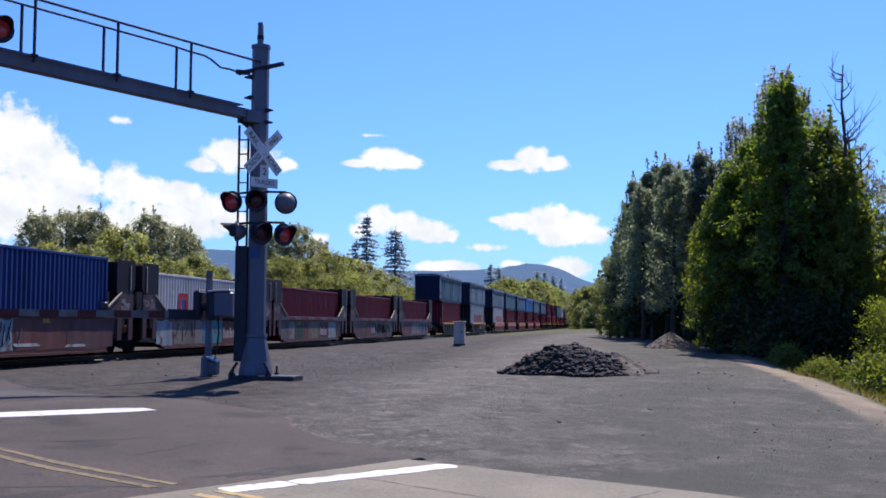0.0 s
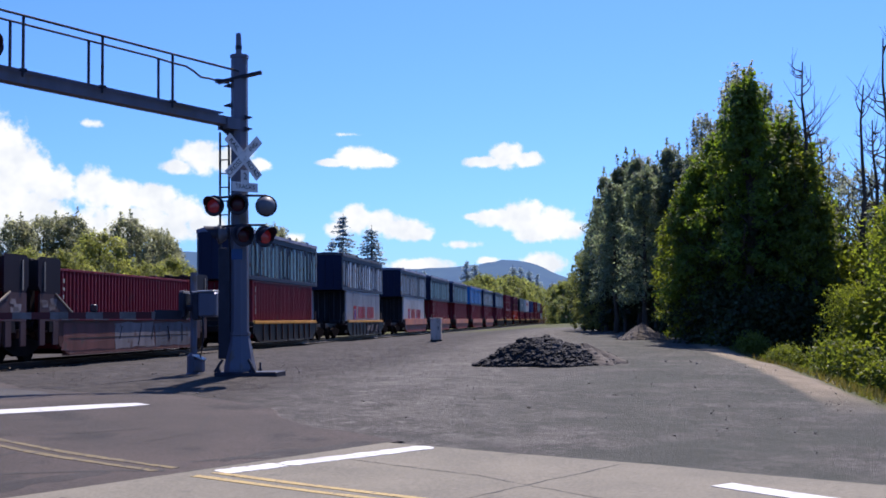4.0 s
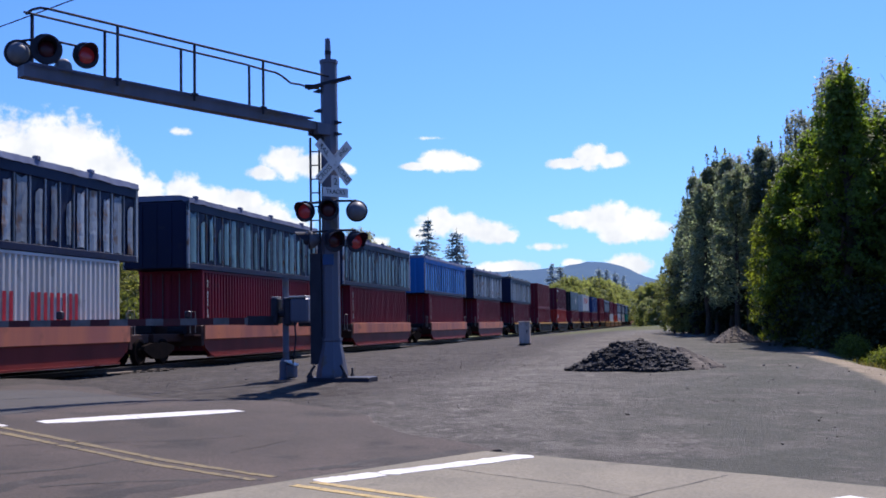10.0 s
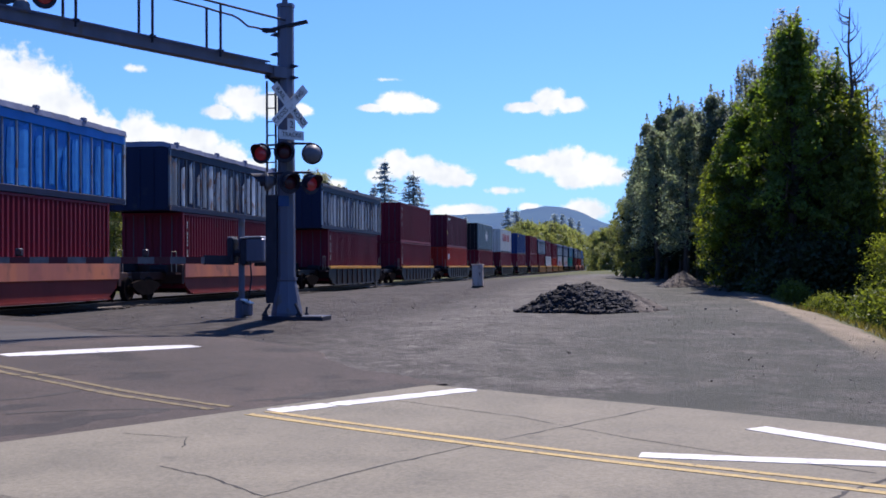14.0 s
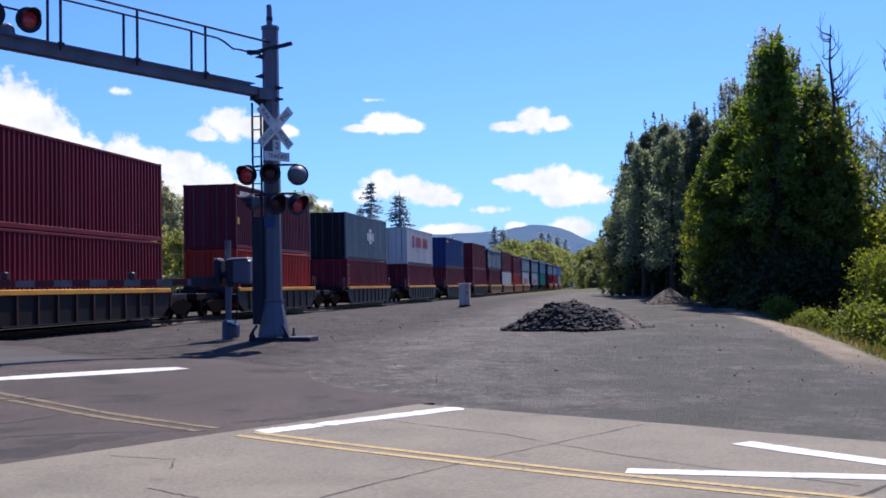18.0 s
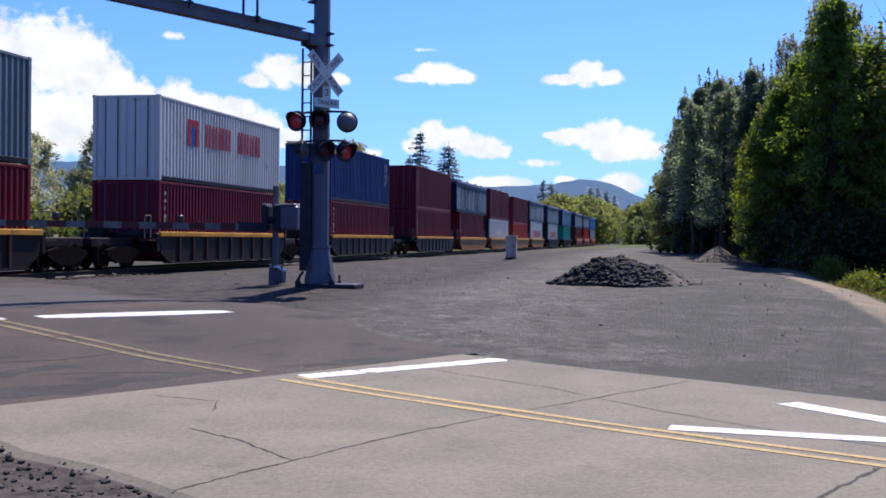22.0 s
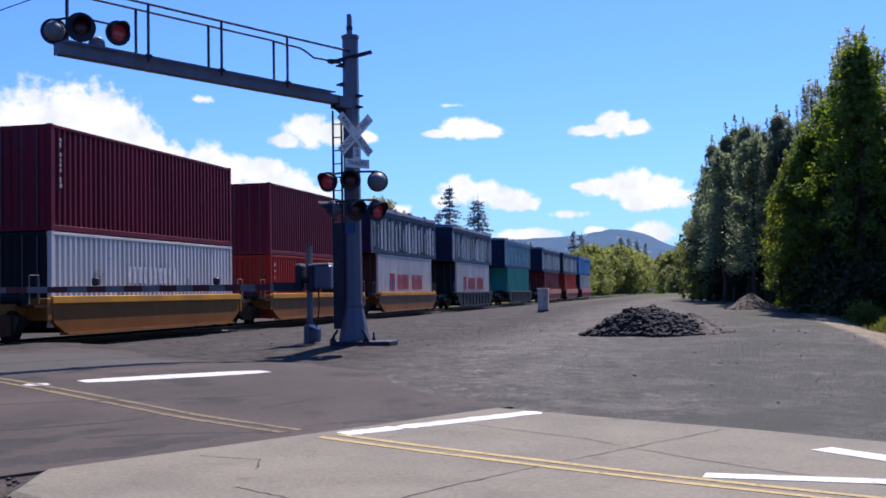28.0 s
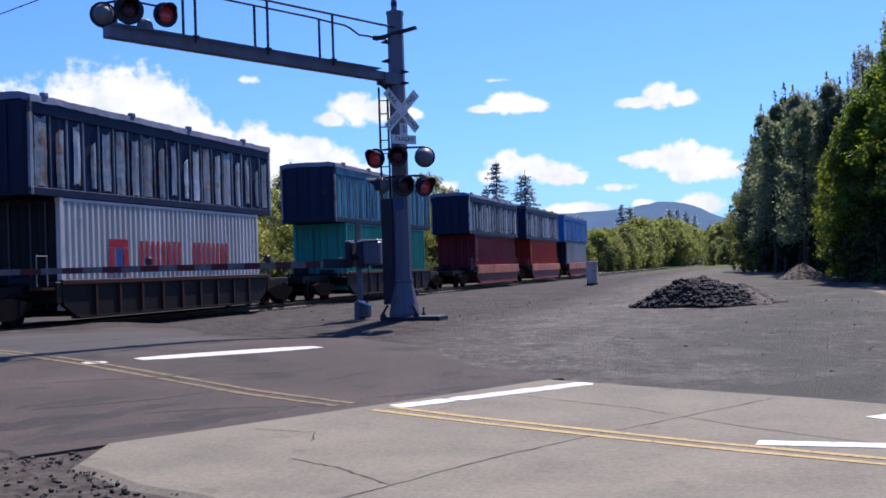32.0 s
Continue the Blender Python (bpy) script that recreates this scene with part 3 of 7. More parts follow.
def build_road():
    w1, w2, w3, w4 = wander(0.12, 1.0), wander(0.1, 2.3), wander(0.35, 0.4, 0.9), wander(0.3, 3.1, 0.8)
    apron = road_sheet(-24, 0.05, lambda u: -3.82 + w1(u) + 0.45 * float(sstep(-0.7, 0.0, u)), lambda u: float(np.interp(u, (-7.0, -5.15, -4.2, -2.93, -1.64, -0.44, 0.1), (3.75, 3.59, 3.46, 3.33, 2.98, 2.63, 2.5))) + w2(u) * 0.2, 0.014, 60, 12)
    solo("road_pavement", apron, APRON, "pale chip-sealed road pavement with tarred cracks", "road", kind="structure")
    old = road_sheet(0.05, 15.2, lambda u: -4.3 + w3(u), lambda u: 2.75 + w4(u) * float(sstep(0.0, 2.0, u)) + 1.0 * float(sstep(0.0, 5.0, u)), 0.006, 40, 14)
    solo("road_asphalt", old, ASPHALT, "old dark patched asphalt leading up to the level crossing", "road", kind="structure")

    def patch(name, u0, u1, v0, v1, mat, label, seed, lift=0.0085):
        wa, wb = wander(0.22, seed, 2.1), wander(0.22, seed + 2.0, 2.4)
        s = Shape()
        n, m_ = 26, 8
        for i in range(n + 1):
            v = v0 + (v1 - v0) * i / n
            k = math.sin(math.pi * min(max(i / n, 0.02), 0.98)) ** 0.35
            mid = (u0 + u1) / 2
            a, b = mid - k * ((u1 - u0) / 2 + wa(v)), mid + k * ((u1 - u0) / 2 + wb(v))
            for j in range(m_ + 1):
                s.v.append(road_point(a + (b - a) * j / m_, v, lift - (0.006 if j in (0, m_) or i in (0, n) else 0.0)))
        s.f = [(i * (m_ + 1) + j, i * (m_ + 1) + j + 1, (i + 1) * (m_ + 1) + j + 1, (i + 1) * (m_ + 1) + j)[::-1] for i in range(n) for j in range(m_)]
        solo(name, s, mat, label, "road", kind="structure")

    patch("asphalt_patch", 0.35, 0.95, -4.0, -0.75, PATCH, "dark worn patch in the old asphalt", 1.0)
    patch("asphalt_patch", 1.5, 2.1, -4.1, -1.5, PATCH, "dark worn patch in the old asphalt", 2.2)
    patch("asphalt_patch", 0.12, 0.5, 0.3, 2.5, PATCH, "dark worn patch in the old asphalt", 4.1)
    patch("asphalt_patch", 2.6, 3.0, -3.2, -1.9, PATCH, "dark worn patch in the old asphalt", 5.2)
    patch("asphalt_overlay", 6.6, 14.9, -3.9, 3.4, NEWER, "greyer newer asphalt before the crossing", 3.0)

    def stripe(name, u0, u1, v0, v1, mat, label, lift=0.02, wob_=0.012, seed=0.0, nu=48):
        wv = wander(wob_, seed, 3.0)
        mid = lambda u: float(np.interp(u, (-24.0, -2.85, 0.0, 2.0, 6.5, 14.0), (2.2, 0.1, -0.34, -0.66, -0.92, -1.6)))
        s = road_sheet(u0, u1, lambda u: v0 + wv(u) + mid(u), lambda u: v1 + wv(u + 3) + mid(u), lift, nu, 2, 0.01)
        return solo(name, s, mat, label, "road marking", kind="structure")

    for k, v in enumerate((-0.14, 0.1)):
        stripe("centre_line", -24, -0.2, v, v + 0.1, YELLOW_LINE, "double yellow centre line on the road", 0.019, 0.008, k)
        stripe("centre_line", 0.35, 3.9, v, v + 0.1, FADED_YELLOW, "worn double yellow centre line on old asphalt", 0.011, 0.012, k + 5)
        stripe("centre_line", 4.0, 14.0, v, v + 0.1, FADED_YELLOW, "worn double yellow centre line on old asphalt", 0.011, 0.012, k + 9, 40)

    def across(name, v0, v1, ua, ub, lean, lift, label, seed):
        """A painted bar across the lane from v0 to v1, between ua and ub along the road, leaning with v."""
        rnd = random.Random(seed)
        k = 22
        top = []
        mid, span = (1.25, 2.75) if v0 > -0.5 else ((v0 + v1) / 2, v1 - v0)
        for i in range(k + 1):
            v = v0 + (v1 - v0) * i / k
            fade = 0.06 if i in (0, k) else 0.0
            if name == "stop_line" and ua > 3:                 # worn thin towards the ends
                fade = 0.2 * (ub - ua) * abs(2 * (v - mid) / span) ** 3
            for u in (ua + fade + rnd.uniform(-0.018, 0.018), ub - fade + rnd.uniform(-0.018, 0.018)):
                top.append(road_point(u + lean * v, v, lift))
        s = Shape()
        o = len(top)
        s.v = top + [(x, y, z - 0.01) for x, y, z in top]
        s.f = [(2 * i, 2 * i + 1, 2 * i + 3, 2 * i + 2) for i in range(k)] + [(2 * i, 2 * i + 2, o + 2 * i + 2, o + 2 * i) for i in range(k)] + [(2 * i + 3, 2 * i + 1, o + 2 * i + 1, o + 2 * i + 3) for i in range(k)]
        s.f += [(1, 0, o, o + 1), (2 * k, 2 * k + 1, o + 2 * k + 1, o + 2 * k)]
        solo(name, s, WHITE_LINE, label, "road marking", kind="structure")

    across("stop_line", -0.1, 0.62, -0.36, -0.08, -0.13, 0.019, "white stop line painted across one lane", 1)
    across("stop_line", 0.64, 2.62, -0.35, -0.08, -0.13, 0.019, "white stop line painted across one lane", 2)
    across("stop_line", -0.92, -0.6, 5.8, 6.1, -0.26, 0.011, "worn white stop line near the crossing", 3)
    across("stop_line", -0.13, 1.1, 5.73, 6.29, -0.26, 0.011, "worn white stop line near the crossing", 4)
    across("stop_line", 1.12, 2.62, 5.73, 6.29, -0.26, 0.011, "worn white stop line near the crossing", 5)

    # the railway warning cross painted on the lane: two slanting bars
    def bar(p0, p1, w):
        s = Shape()
        a, b = Vector(p0), Vector(p1)
        d = (b - a).normalized()
        n = Vector((-d.y, d.x, 0)) * w / 2
        k = 10
        top = []
        for i in range(k + 1):
            c = a.lerp(b, i / k)
            for q in (c - n, c + n):
                top.append((q.x, q.y, gz(q.x, q.y) + 0.02))
        s.v = top + [(x, y, z - 0.012) for x, y, z in top]
        o = len(top)
        for i in range(k):
            s.f += [(2 * i, 2 * i + 1, 2 * i + 3, 2 * i + 2), (2 * i, 2 * i + 2, o + 2 * i + 2, o + 2 * i), (2 * i + 3, 2 * i + 1, o + 2 * i + 1, o + 2 * i + 3)]
        s.f += [(0, o, o + 1, 1), (2 * k, 2 * k + 1, o + 2 * k + 1, o + 2 * k)]
        solo("crossing_mark", s, WHITE_LINE, "white slanting bar of the railway mark painted on the lane", "road marking", kind="structure")

    bar((-0.07, 10.35, 0), (3.9, 9.92, 0), 0.26)
    bar((1.04, 12.08, 0), (2.75, 10.3, 0), 0.3)

    def crack(points, w, seed, lift):
        rnd = random.Random(seed)
        s = Shape()
        pts = []
        for a, b in zip(points[:-1], points[1:]):
            for i in range(9):
                t = i / 9
                pts.append((a[0] + (b[0] - a[0]) * t + rnd.uniform(-0.016, 0.016), a[1] + (b[1] - a[1]) * t + rnd.uniform(-0.016, 0.016)))
        pts.append(points[-1])
        for i, (x, y) in enumerate(pts):
            a, b = pts[max(i - 1, 0)], pts[min(i + 1, len(pts) - 1)]
            d = Vector((b[0] - a[0], b[1] - a[1], 0)).normalized()
            ww = w * rnd.uniform(0.25, 0.95)
            n = Vector((-d.y, d.x, 0)) * ww
            for q in (-1, 1):
                px, py = x + n.x * q, y + n.y * q
                s.v.append((px, py, gz(px, py) + lift))
        s.f = [(2 * i, 2 * i + 1, 2 * i + 3, 2 * i + 2) for i in range(len(pts) - 1)]
        solo("road_crack", s, CRACK, "dark tar-filled crack in the road", "crack", kind="structure")

    def rp(u, v):
        q = road_point(u, v)
        return (q[0], q[1])

    crack([rp(-2.84, 3.1), rp(-2.92, 1.4), rp(-3.0, -0.02), rp(-3.2, -1.53), rp(-3.6, -3.1), rp(-3.8, -3.8)], 0.018, 4, 0.0165)
    crack([rp(-0.56, 1.35), rp(-2.2, 1.55), rp(-3.8, 1.28), rp(-6.2, 1.1)], 0.011, 5, 0.0165)
    crack([rp(-6.3, 3.4), rp(-6.36, 0.86), rp(-6.37, 0.22), rp(-6.5, -0.6), rp(-7.0, -3.5)], 0.03, 6, 0.0165)
    crack([rp(-1.9, -2.49), rp(-2.56, -2.48), rp(-3.45, -2.64)], 0.015, 7, 0.0165)
    crack([rp(-0.3, -1.9), rp(-0.9, -1.6), rp(-1.3, -1.9)], 0.009, 8, 0.0165)
    crack([rp(0.06, -0.3), rp(0.1, 0.6), rp(0.02, 1.5), rp(-0.1, 2.5)], 0.05, 9, 0.009)
    crack([rp(0.55, 0.1), rp(0.4, 0.8), rp(0.5, 1.3)], 0.055, 10, 0.009)
    crack([rp(0.3, 1.35), rp(0.32, 2.0), rp(0.1, 2.6)], 0.05, 14, 0.009)
    crack([rp(1.5, -2.2), rp(1.2, -1.5), rp(0.6, -0.7), rp(0.3, -0.4)], 0.05, 11, 0.009)
    crack([rp(2.7, -3.0), rp(2.3, -1.6), rp(2.4, -0.9)], 0.05, 15, 0.009)
    crack([rp(2.0, 0.3), rp(2.3, 1.4), rp(3.6, 2.6)], 0.012, 12, 0.009)
    crack([rp(5.0, -3.0), rp(4.2, -1.2), rp(3.2, 0.4), rp(3.0, 1.2)], 0.014, 13, 0.009)


def build_track():
    """Rails, sleepers and ballast of the track that the train runs on."""
    s = Shape()
    ys = np.concatenate([np.arange(-60, 120, 1.0), np.arange(120, 900, 12.0)])
    prof = [(-3.3, -0.46), (-1.9, -0.24), (-1.3, -0.2), (0, -0.21), (1.3, -0.2), (1.9, -0.26), (3.3, -0.46)]
    rs = np.random.RandomState(5)
    for y in ys:
        for dx, dz in prof:
            s.v.append((TRACK_X + dx + rs.normal(0, 0.04), y, RAIL_Z + dz + rs.normal(0, 0.012)))
    n = len(prof)
    s.f = [(i * n + j, (i * n + j + 1), (i + 1) * n + j + 1, (i + 1) * n + j) for i in range(len(ys) - 1) for j in range(n - 1)]
    solo("track_bed", s, BALLAST, "grey crushed-stone ballast bed of the railway track", "track bed", kind="structure")
    for x in (-0.755, 0.755):
        r = Shape()
        pr = [(-0.07, -0.16), (0.07, -0.16), (0.02, -0.13), (0.02, -0.045), (0.036, -0.035), (0.036, -0.004), (-0.036, -0.004), (-0.036, -0.035), (-0.02, -0.045), (-0.02, -0.13)]
        r.loft([[(TRACK_X + x + a, y, RAIL_Z + b) for a, b in pr] for y in (-60, 900)])
        rail = solo("rail", r, RAIL, "steel rail of the railway track", "rail", kind="structure")
        t = Shape().box(TRACK_X + x - 0.03, TRACK_X + x + 0.03, -60, 900, RAIL_Z - 0.0035, RAIL_Z)
        part("running_surface", t, RAIL_TOP, rail, "polished top of the rail")
    tie = Shape().box(-1.3, 1.3, -0.11, 0.11, -0.1, 0.06, 0.015).mesh("sleeper", TIMBER)
    bed = new("sleepers")
    tagged(bed, "creosoted timber sleepers under the rails", "sleepers", kind="structure")
    for i in range(110):
        o = new("sleeper", tie)
        o.parent = bed
        o.matrix_world = pose(TRACK_X, 8 + i * 0.54, RAIL_Z - 0.225, 0, 0, (i * 37 % 11 - 5) * 0.2)
    far = Shape()
    for i in range(300):
        y = 8 + (110 + i) * 0.54
        far.box(TRACK_X - 1.3, TRACK_X + 1.3, y - 0.11, y + 0.11, RAIL_Z - 0.3, RAIL_Z - 0.165)
    o = solo("sleepers_far", far, TIMBER, "creosoted timber sleepers further down the line", "sleepers", kind="stuff")


# ---------------------------------------------------------------- crossing signals
def signal_lamp(parent, c, az, lens, body=None, r=0.25):
    """A crossing light: round background, hood and lens, turned to the azimuth az (degrees from +y towards +x)."""
    c = Vector(c)
    d = Vector((math.sin(radians(az)), math.cos(radians(az)), 0))
    side, up = Vector((d.y, -d.x, 0)), Vector((0, 0, 1))
    body = body or LAMP_BLACK
    s = Shape()
    n = 28
    s.loft([[c + d * o + (side * math.cos(2 * math.pi * k / n) + up * math.sin(2 * math.pi * k / n)) * rr for k in range(n)] for o, rr in ((-0.012, r * 0.97), (-0.006, r), (0.006, r), (0.012, r * 0.95))])
    bg = part("background", s, LAMP_BLACK, parent, "round black backing disc")
    hs = Shape()
    hs.loft([[c + d * o + (side * math.cos(2 * math.pi * k / 20) + up * math.sin(2 * math.pi * k / 20)) * rr for k in range(20)] for o, rr in ((-0.014, 0.19), (-0.06, 0.185), (-0.16, 0.12), (-0.2, 0.05))])
    part("housing", hs, body, bg, smooth=True)
    hood = Shape()
    a0, a1, m = radians(-35), radians(215), 18
    inner, outer = [], []
    for k in range(m + 1):
        a = a0 + (a1 - a0) * k / m
        reach = 0.1 + 0.2 * max(0.0, math.sin(a)) ** 0.7
        for lst, rr in ((inner, 0.155), (outer, 0.165)):
            q = (side * math.cos(a) + up * math.sin(a)) * rr
            lst.append((c + d * 0.012 + q, c + d * (0.012 + reach) + q * 1.03))
    for lst in (outer, inner):
        for p, q in lst:
            hood.v += [tuple(p), tuple(q)]
    k = 2 * (m + 1)
    for i in range(m):
        hood.f += [(2 * i, 2 * i + 2, 2 * i + 3, 2 * i + 1), (k + 2 * i, k + 2 * i + 1, k + 2 * i + 3, k + 2 * i + 2), (2 * i + 1, 2 * i + 3, k + 2 * i + 3, k + 2 * i + 1)]
    hood.f += [(0, 1, k + 1, k), (2 * m, k + 2 * m, k + 2 * m + 1, 2 * m + 1)]
    part("hood", hood, LAMP_BLACK, bg, "black half-round visor")
    ls = Shape()
    ls.loft([[c + d * o + (side * math.cos(2 * math.pi * k / 20) + up * math.sin(2 * math.pi * k / 20)) * rr for k in range(20)] for o, rr in ((0.013, 0.15), (0.03, 0.14), (0.045, 0.09), (0.05, 0.02))])
    part("lens", ls, lens, bg, smooth=True)
    return bg


MAST = Vector((-7.36, 24.0, 0.57))
ARM_END = Vector((-11.2, 18.75, 0.0))


def build_mast():
    m = thing("cantilever_signal", Matrix.Identity(4), "grey steel cantilever mast with crossing lights over the road", "crossing signal")
    x, y, z0 = MAST
    ring = lambda zz, r, n=8: [(x + r * math.cos(2 * math.pi * (k + 0.5) / n), y + r * math.sin(2 * math.pi * (k + 0.5) / n), zz) for k in range(n)]
    part("mast", Shape().loft([ring(1.4, 0.19), ring(4.5, 0.178), ring(7.08, 0.172), ring(7.09, 0.19), ring(7.16, 0.19)]), STEEL_GREY, m)
    part("flared_foot", Shape().loft([ring(0.62, 0.325), ring(0.68, 0.325), ring(1.05, 0.26), ring(1.34, 0.2), ring(1.36, 0.222), ring(1.42, 0.222)]), STEEL_GREY, m, "flared steel foot of the mast")
    part("base_plate", Shape().box(x - 0.42, x + 0.88, y - 0.4, y + 0.3, z0 - 0.08, z0 + 0.05, 0.015), STEEL_DARK, m)
    for dx, dy in ((-0.34, -0.34), (0.34, -0.34), (-0.3, 0.3), (0.34, 0.3)):
        b = Shape().tube([(x + dx, y + dy, z0 - 0.02), (x + dx, y + dy, z0 + 0.22)], 0.022, 8)
        b.tube([(x + dx, y + dy, z0 + 0.05), (x + dx, y + dy, z0 + 0.09)], 0.045, 6)
        part("anchor_bolt", b, STEEL_DARK, m)
    for sx in (-1, 1):
        part("foot_brace", Shape().beam((x + sx * 0.27, y - 0.3, z0 + 0.3), (x + sx * 0.42, y - 0.36, z0 + 0.05), 0.03, 0.05), STEEL_DARK, m)
    part("top_pipe", Shape().tube([(x - 0.015, y, 7.15), (x - 0.015, y, 7.55), (x - 0.025, y, 7.62)], [0.062, 0.056, 0.05], 10), STEEL_GREY, m)
    part("junction_cap", Shape().tube([(x - 0.015, y, 7.28), (x - 0.015, y, 7.36)], 0.07, 8), STEEL_DARK, m)
    part("blue_notice", Shape().box(x - 0.11, x + 0.12, y - 0.205, y - 0.19, 2.9, 3.12), BLUE_STICKER, m, "small blue notice plate")
    # bracket near the top, climbing spikes
    part("cable_bracket", Shape().beam((x - 0.42, y - 0.12, 6.58), (x + 0.5, y - 0.1, 6.76), 0.12, 0.06), STEEL_DARK, m)
    for zz, sx in ((6.5, -1), (6.09, -1), (5.83, 1), (5.59, 1)):
        part("climbing_spike", Shape().loft([[(x + sx * 0.15, y - 0.1 + a, zz + b) for a, b in ((-0.04, -0.04), (0.04, -0.04), (0.04, 0.05), (-0.04, 0.05))],
                                             [(x + sx * 0.3, y - 0.1 + a, zz + b) for a, b in ((-0.012, -0.01), (0.012, -0.01), (0.012, 0.012), (-0.012, 0.012))]]), STEEL_DARK, m)
    # the arm
    n = Vector((ARM_END.x - x, ARM_END.y - y, 0)).normalized()
    side = Vector((-n.y, n.x, 0))
    L = math.hypot(ARM_END.x - x, ARM_END.y - y)
    p = lambda a, off, zz: Vector((x, y, 0)) + n * a + side * off + Vector((0, 0, zz))
    za = lambda a: 5.71 + 0.36 * a / L
    arm = Shape()
    rings = []
    for a, hw, hh in ((0.14, 0.13, 0.085), (1.2, 0.13, 0.088), (3.5, 0.13, 0.095), (L, 0.13, 0.1)):
        rings.append([p(a, o, za(a) + h) for o, h in ((-hw, -hh), (hw, -hh), (hw, hh), (-hw, hh))])
    part("arm", arm.loft(rings), STEEL_GREY, m, "tapering steel cantilever arm")
    part("arm_collar", Shape().loft([[p(a, o, 5.7 + h) for o, h in ((-0.17, -0.13), (0.17, -0.13), (0.17, 0.1), (-0.17, 0.1))] for a in (0.1, 0.42)]), STEEL_GREY, m)
    part("arm_gusset", Shape().loft([[p(a, o, 5.62 - h) for o, h in ((-0.02, 0.24 * (1 - (a - 0.1) / 0.4) + 0.04), (0.02, 0.24 * (1 - (a - 0.1) / 0.4) + 0.04), (0.02, 0.0), (-0.02, 0.0))] for a in (0.1, 0.5)]), STEEL_DARK, m)
    walk_ = Shape()
    for o in np.linspace(-0.26, 0.26, 7):
        walk_.beam(p(0.6, o, za(0.6) + 0.105), p(L - 0.05, o, za(L) + 0.115), 0.02, 0.025)
    part("walkway_grating", walk_, STEEL_GREY, m)
    zr = lambda a: 6.745 + 0.067 * a
    for o in (-0.25, 0.25):
        for a in (1.78, 3.3, 4.85):
            ps = Shape().beam(p(a, o, za(a) + 0.0), p(a, o, zr(a)), 0.04, 0.04)
            ps.beam(p(a - 0.06, o, za(a) + 0.12), p(a + 0.06, o, za(a) + 0.12), 0.07, 0.05)
            part("handrail_post", ps, STEEL_DARK, m)
    part("handrail_post", Shape().beam(p(6.2, -0.25, za(6.2)), p(6.2, -0.25, zr(6.2)), 0.045, 0.045), STEEL_DARK, m)
    part("handrail", Shape().tube([p(a, 0.25, zr(a)) for a in (0.2, 1.78, 3.3, 4.85, 6.1)] + [p(6.25, 0.2, zr(6.25)), p(6.32, 0.0, zr(6.3) - 0.01), p(6.3, -0.25, zr(6.3) - 0.02)], 0.024, 8), STEEL_DARK, m)
    far = [p(0.2, -0.2, 6.62), p(0.36, -0.25, 6.6), p(0.55, -0.25, 6.63), p(0.78, -0.25, 6.63), p(1.0, -0.25, 6.75), p(1.15, -0.25, 6.8), p(1.5, -0.25, zr(1.5) - 0.02)] + [p(a, -0.25, zr(a)) for a in (1.9, 3.3, 4.85, 6.35)]
    part("handrail", Shape().tube(far, 0.022, 8), STEEL_DARK, m, "handrail with a bent-down end")
    part("mast_fitting", Shape().beam(p(0.12, -0.2, 6.62), p(0.42, -0.24, 6.6), 0.05, 0.09), STEEL_DARK, m)
    # lights at the end of the arm
    zz = 6.46
    part("lamp_bar", Shape().tube([p(6.5, -0.22, zz + 0.16), p(6.3, -0.1, zz + 0.2), p(5.9, 0.0, zz + 0.22), p(5.36, 0.04, zz + 0.17)], 0.022, 8), STEEL_DARK, m)
    part("lamp_stem", Shape().tube([p(6.06, 0.0, za(6) + 0.05), p(6.06, 0.0, zz + 0.22)], 0.03, 8), STEEL_DARK, m)
    signal_lamp(m, p(6.46, -0.2, zz - 0.04), 325, LENS_DARK, LAMP_GREY, 0.24)
    signal_lamp(m, p(6.06, 0.02, zz + 0.05), 142, LENS_DARK, None, 0.27)
    signal_lamp(m, p(5.38, 0.1, zz + 0.02), 133, LENS_RED, None, 0.235)
    bell = Shape()
    c_ = p(5.75, 0.0, 0)
    bell.loft([[(c_.x + r * math.cos(2 * math.pi * k / 16), c_.y + r * math.sin(2 * math.pi * k / 16), h) for k in range(16)] for h, r in ((6.12, 0.15), (6.2, 0.16), (6.3, 0.14), (6.37, 0.08), (6.39, 0.02))])
    part("junction_dome", bell, LAMP_GREY, m, "pale grey rounded junction housing", True)
    # lights on the mast
    for zc, xa, xb in ((4.2, -0.45, 0.62), (3.6, -0.42, 0.6)):
        part("crossarm", Shape().tube([(x + xa, y - 0.2, zc - 0.03), (x + 0.1, y - 0.26, zc), (x + xb, y - 0.22, zc - 0.01), (x + xb + 0.03, y - 0.24, zc - 0.08)], 0.024, 8), STEEL_DARK, m)
    signal_lamp(m, (-7.8, y - 0.3, 4.0), 185, LENS_RED, None, 0.215)
    signal_lamp(m, (-7.27, y - 0.42, 4.01), 166, LENS_DARK, None, 0.22)
    signal_lamp(m, (-6.71, y - 0.3, 3.97), 348, LENS_DARK, LAMP_GREY, 0.22)
    signal_lamp(m, (-7.76, y - 0.15, 3.43), 258, LENS_PALE, LAMP_GREY, 0.2)
    signal_lamp(m, (-7.16, y - 0.42, 3.38), 142, LENS_DARK, None, 0.235)
    signal_lamp(m, (-6.74, y - 0.32, 3.35), 130, LENS_RED, None, 0.22)
    # ladder and climbing guard beside the mast
    for lx in (-0.4, -0.21):
        part("ladder_rail", Shape().beam((x + lx, y - 0.05, 0.95), (x + lx, y - 0.05, 5.55 if lx < -0.3 else 5.3), 0.04, 0.03), STEEL_DARK, m)
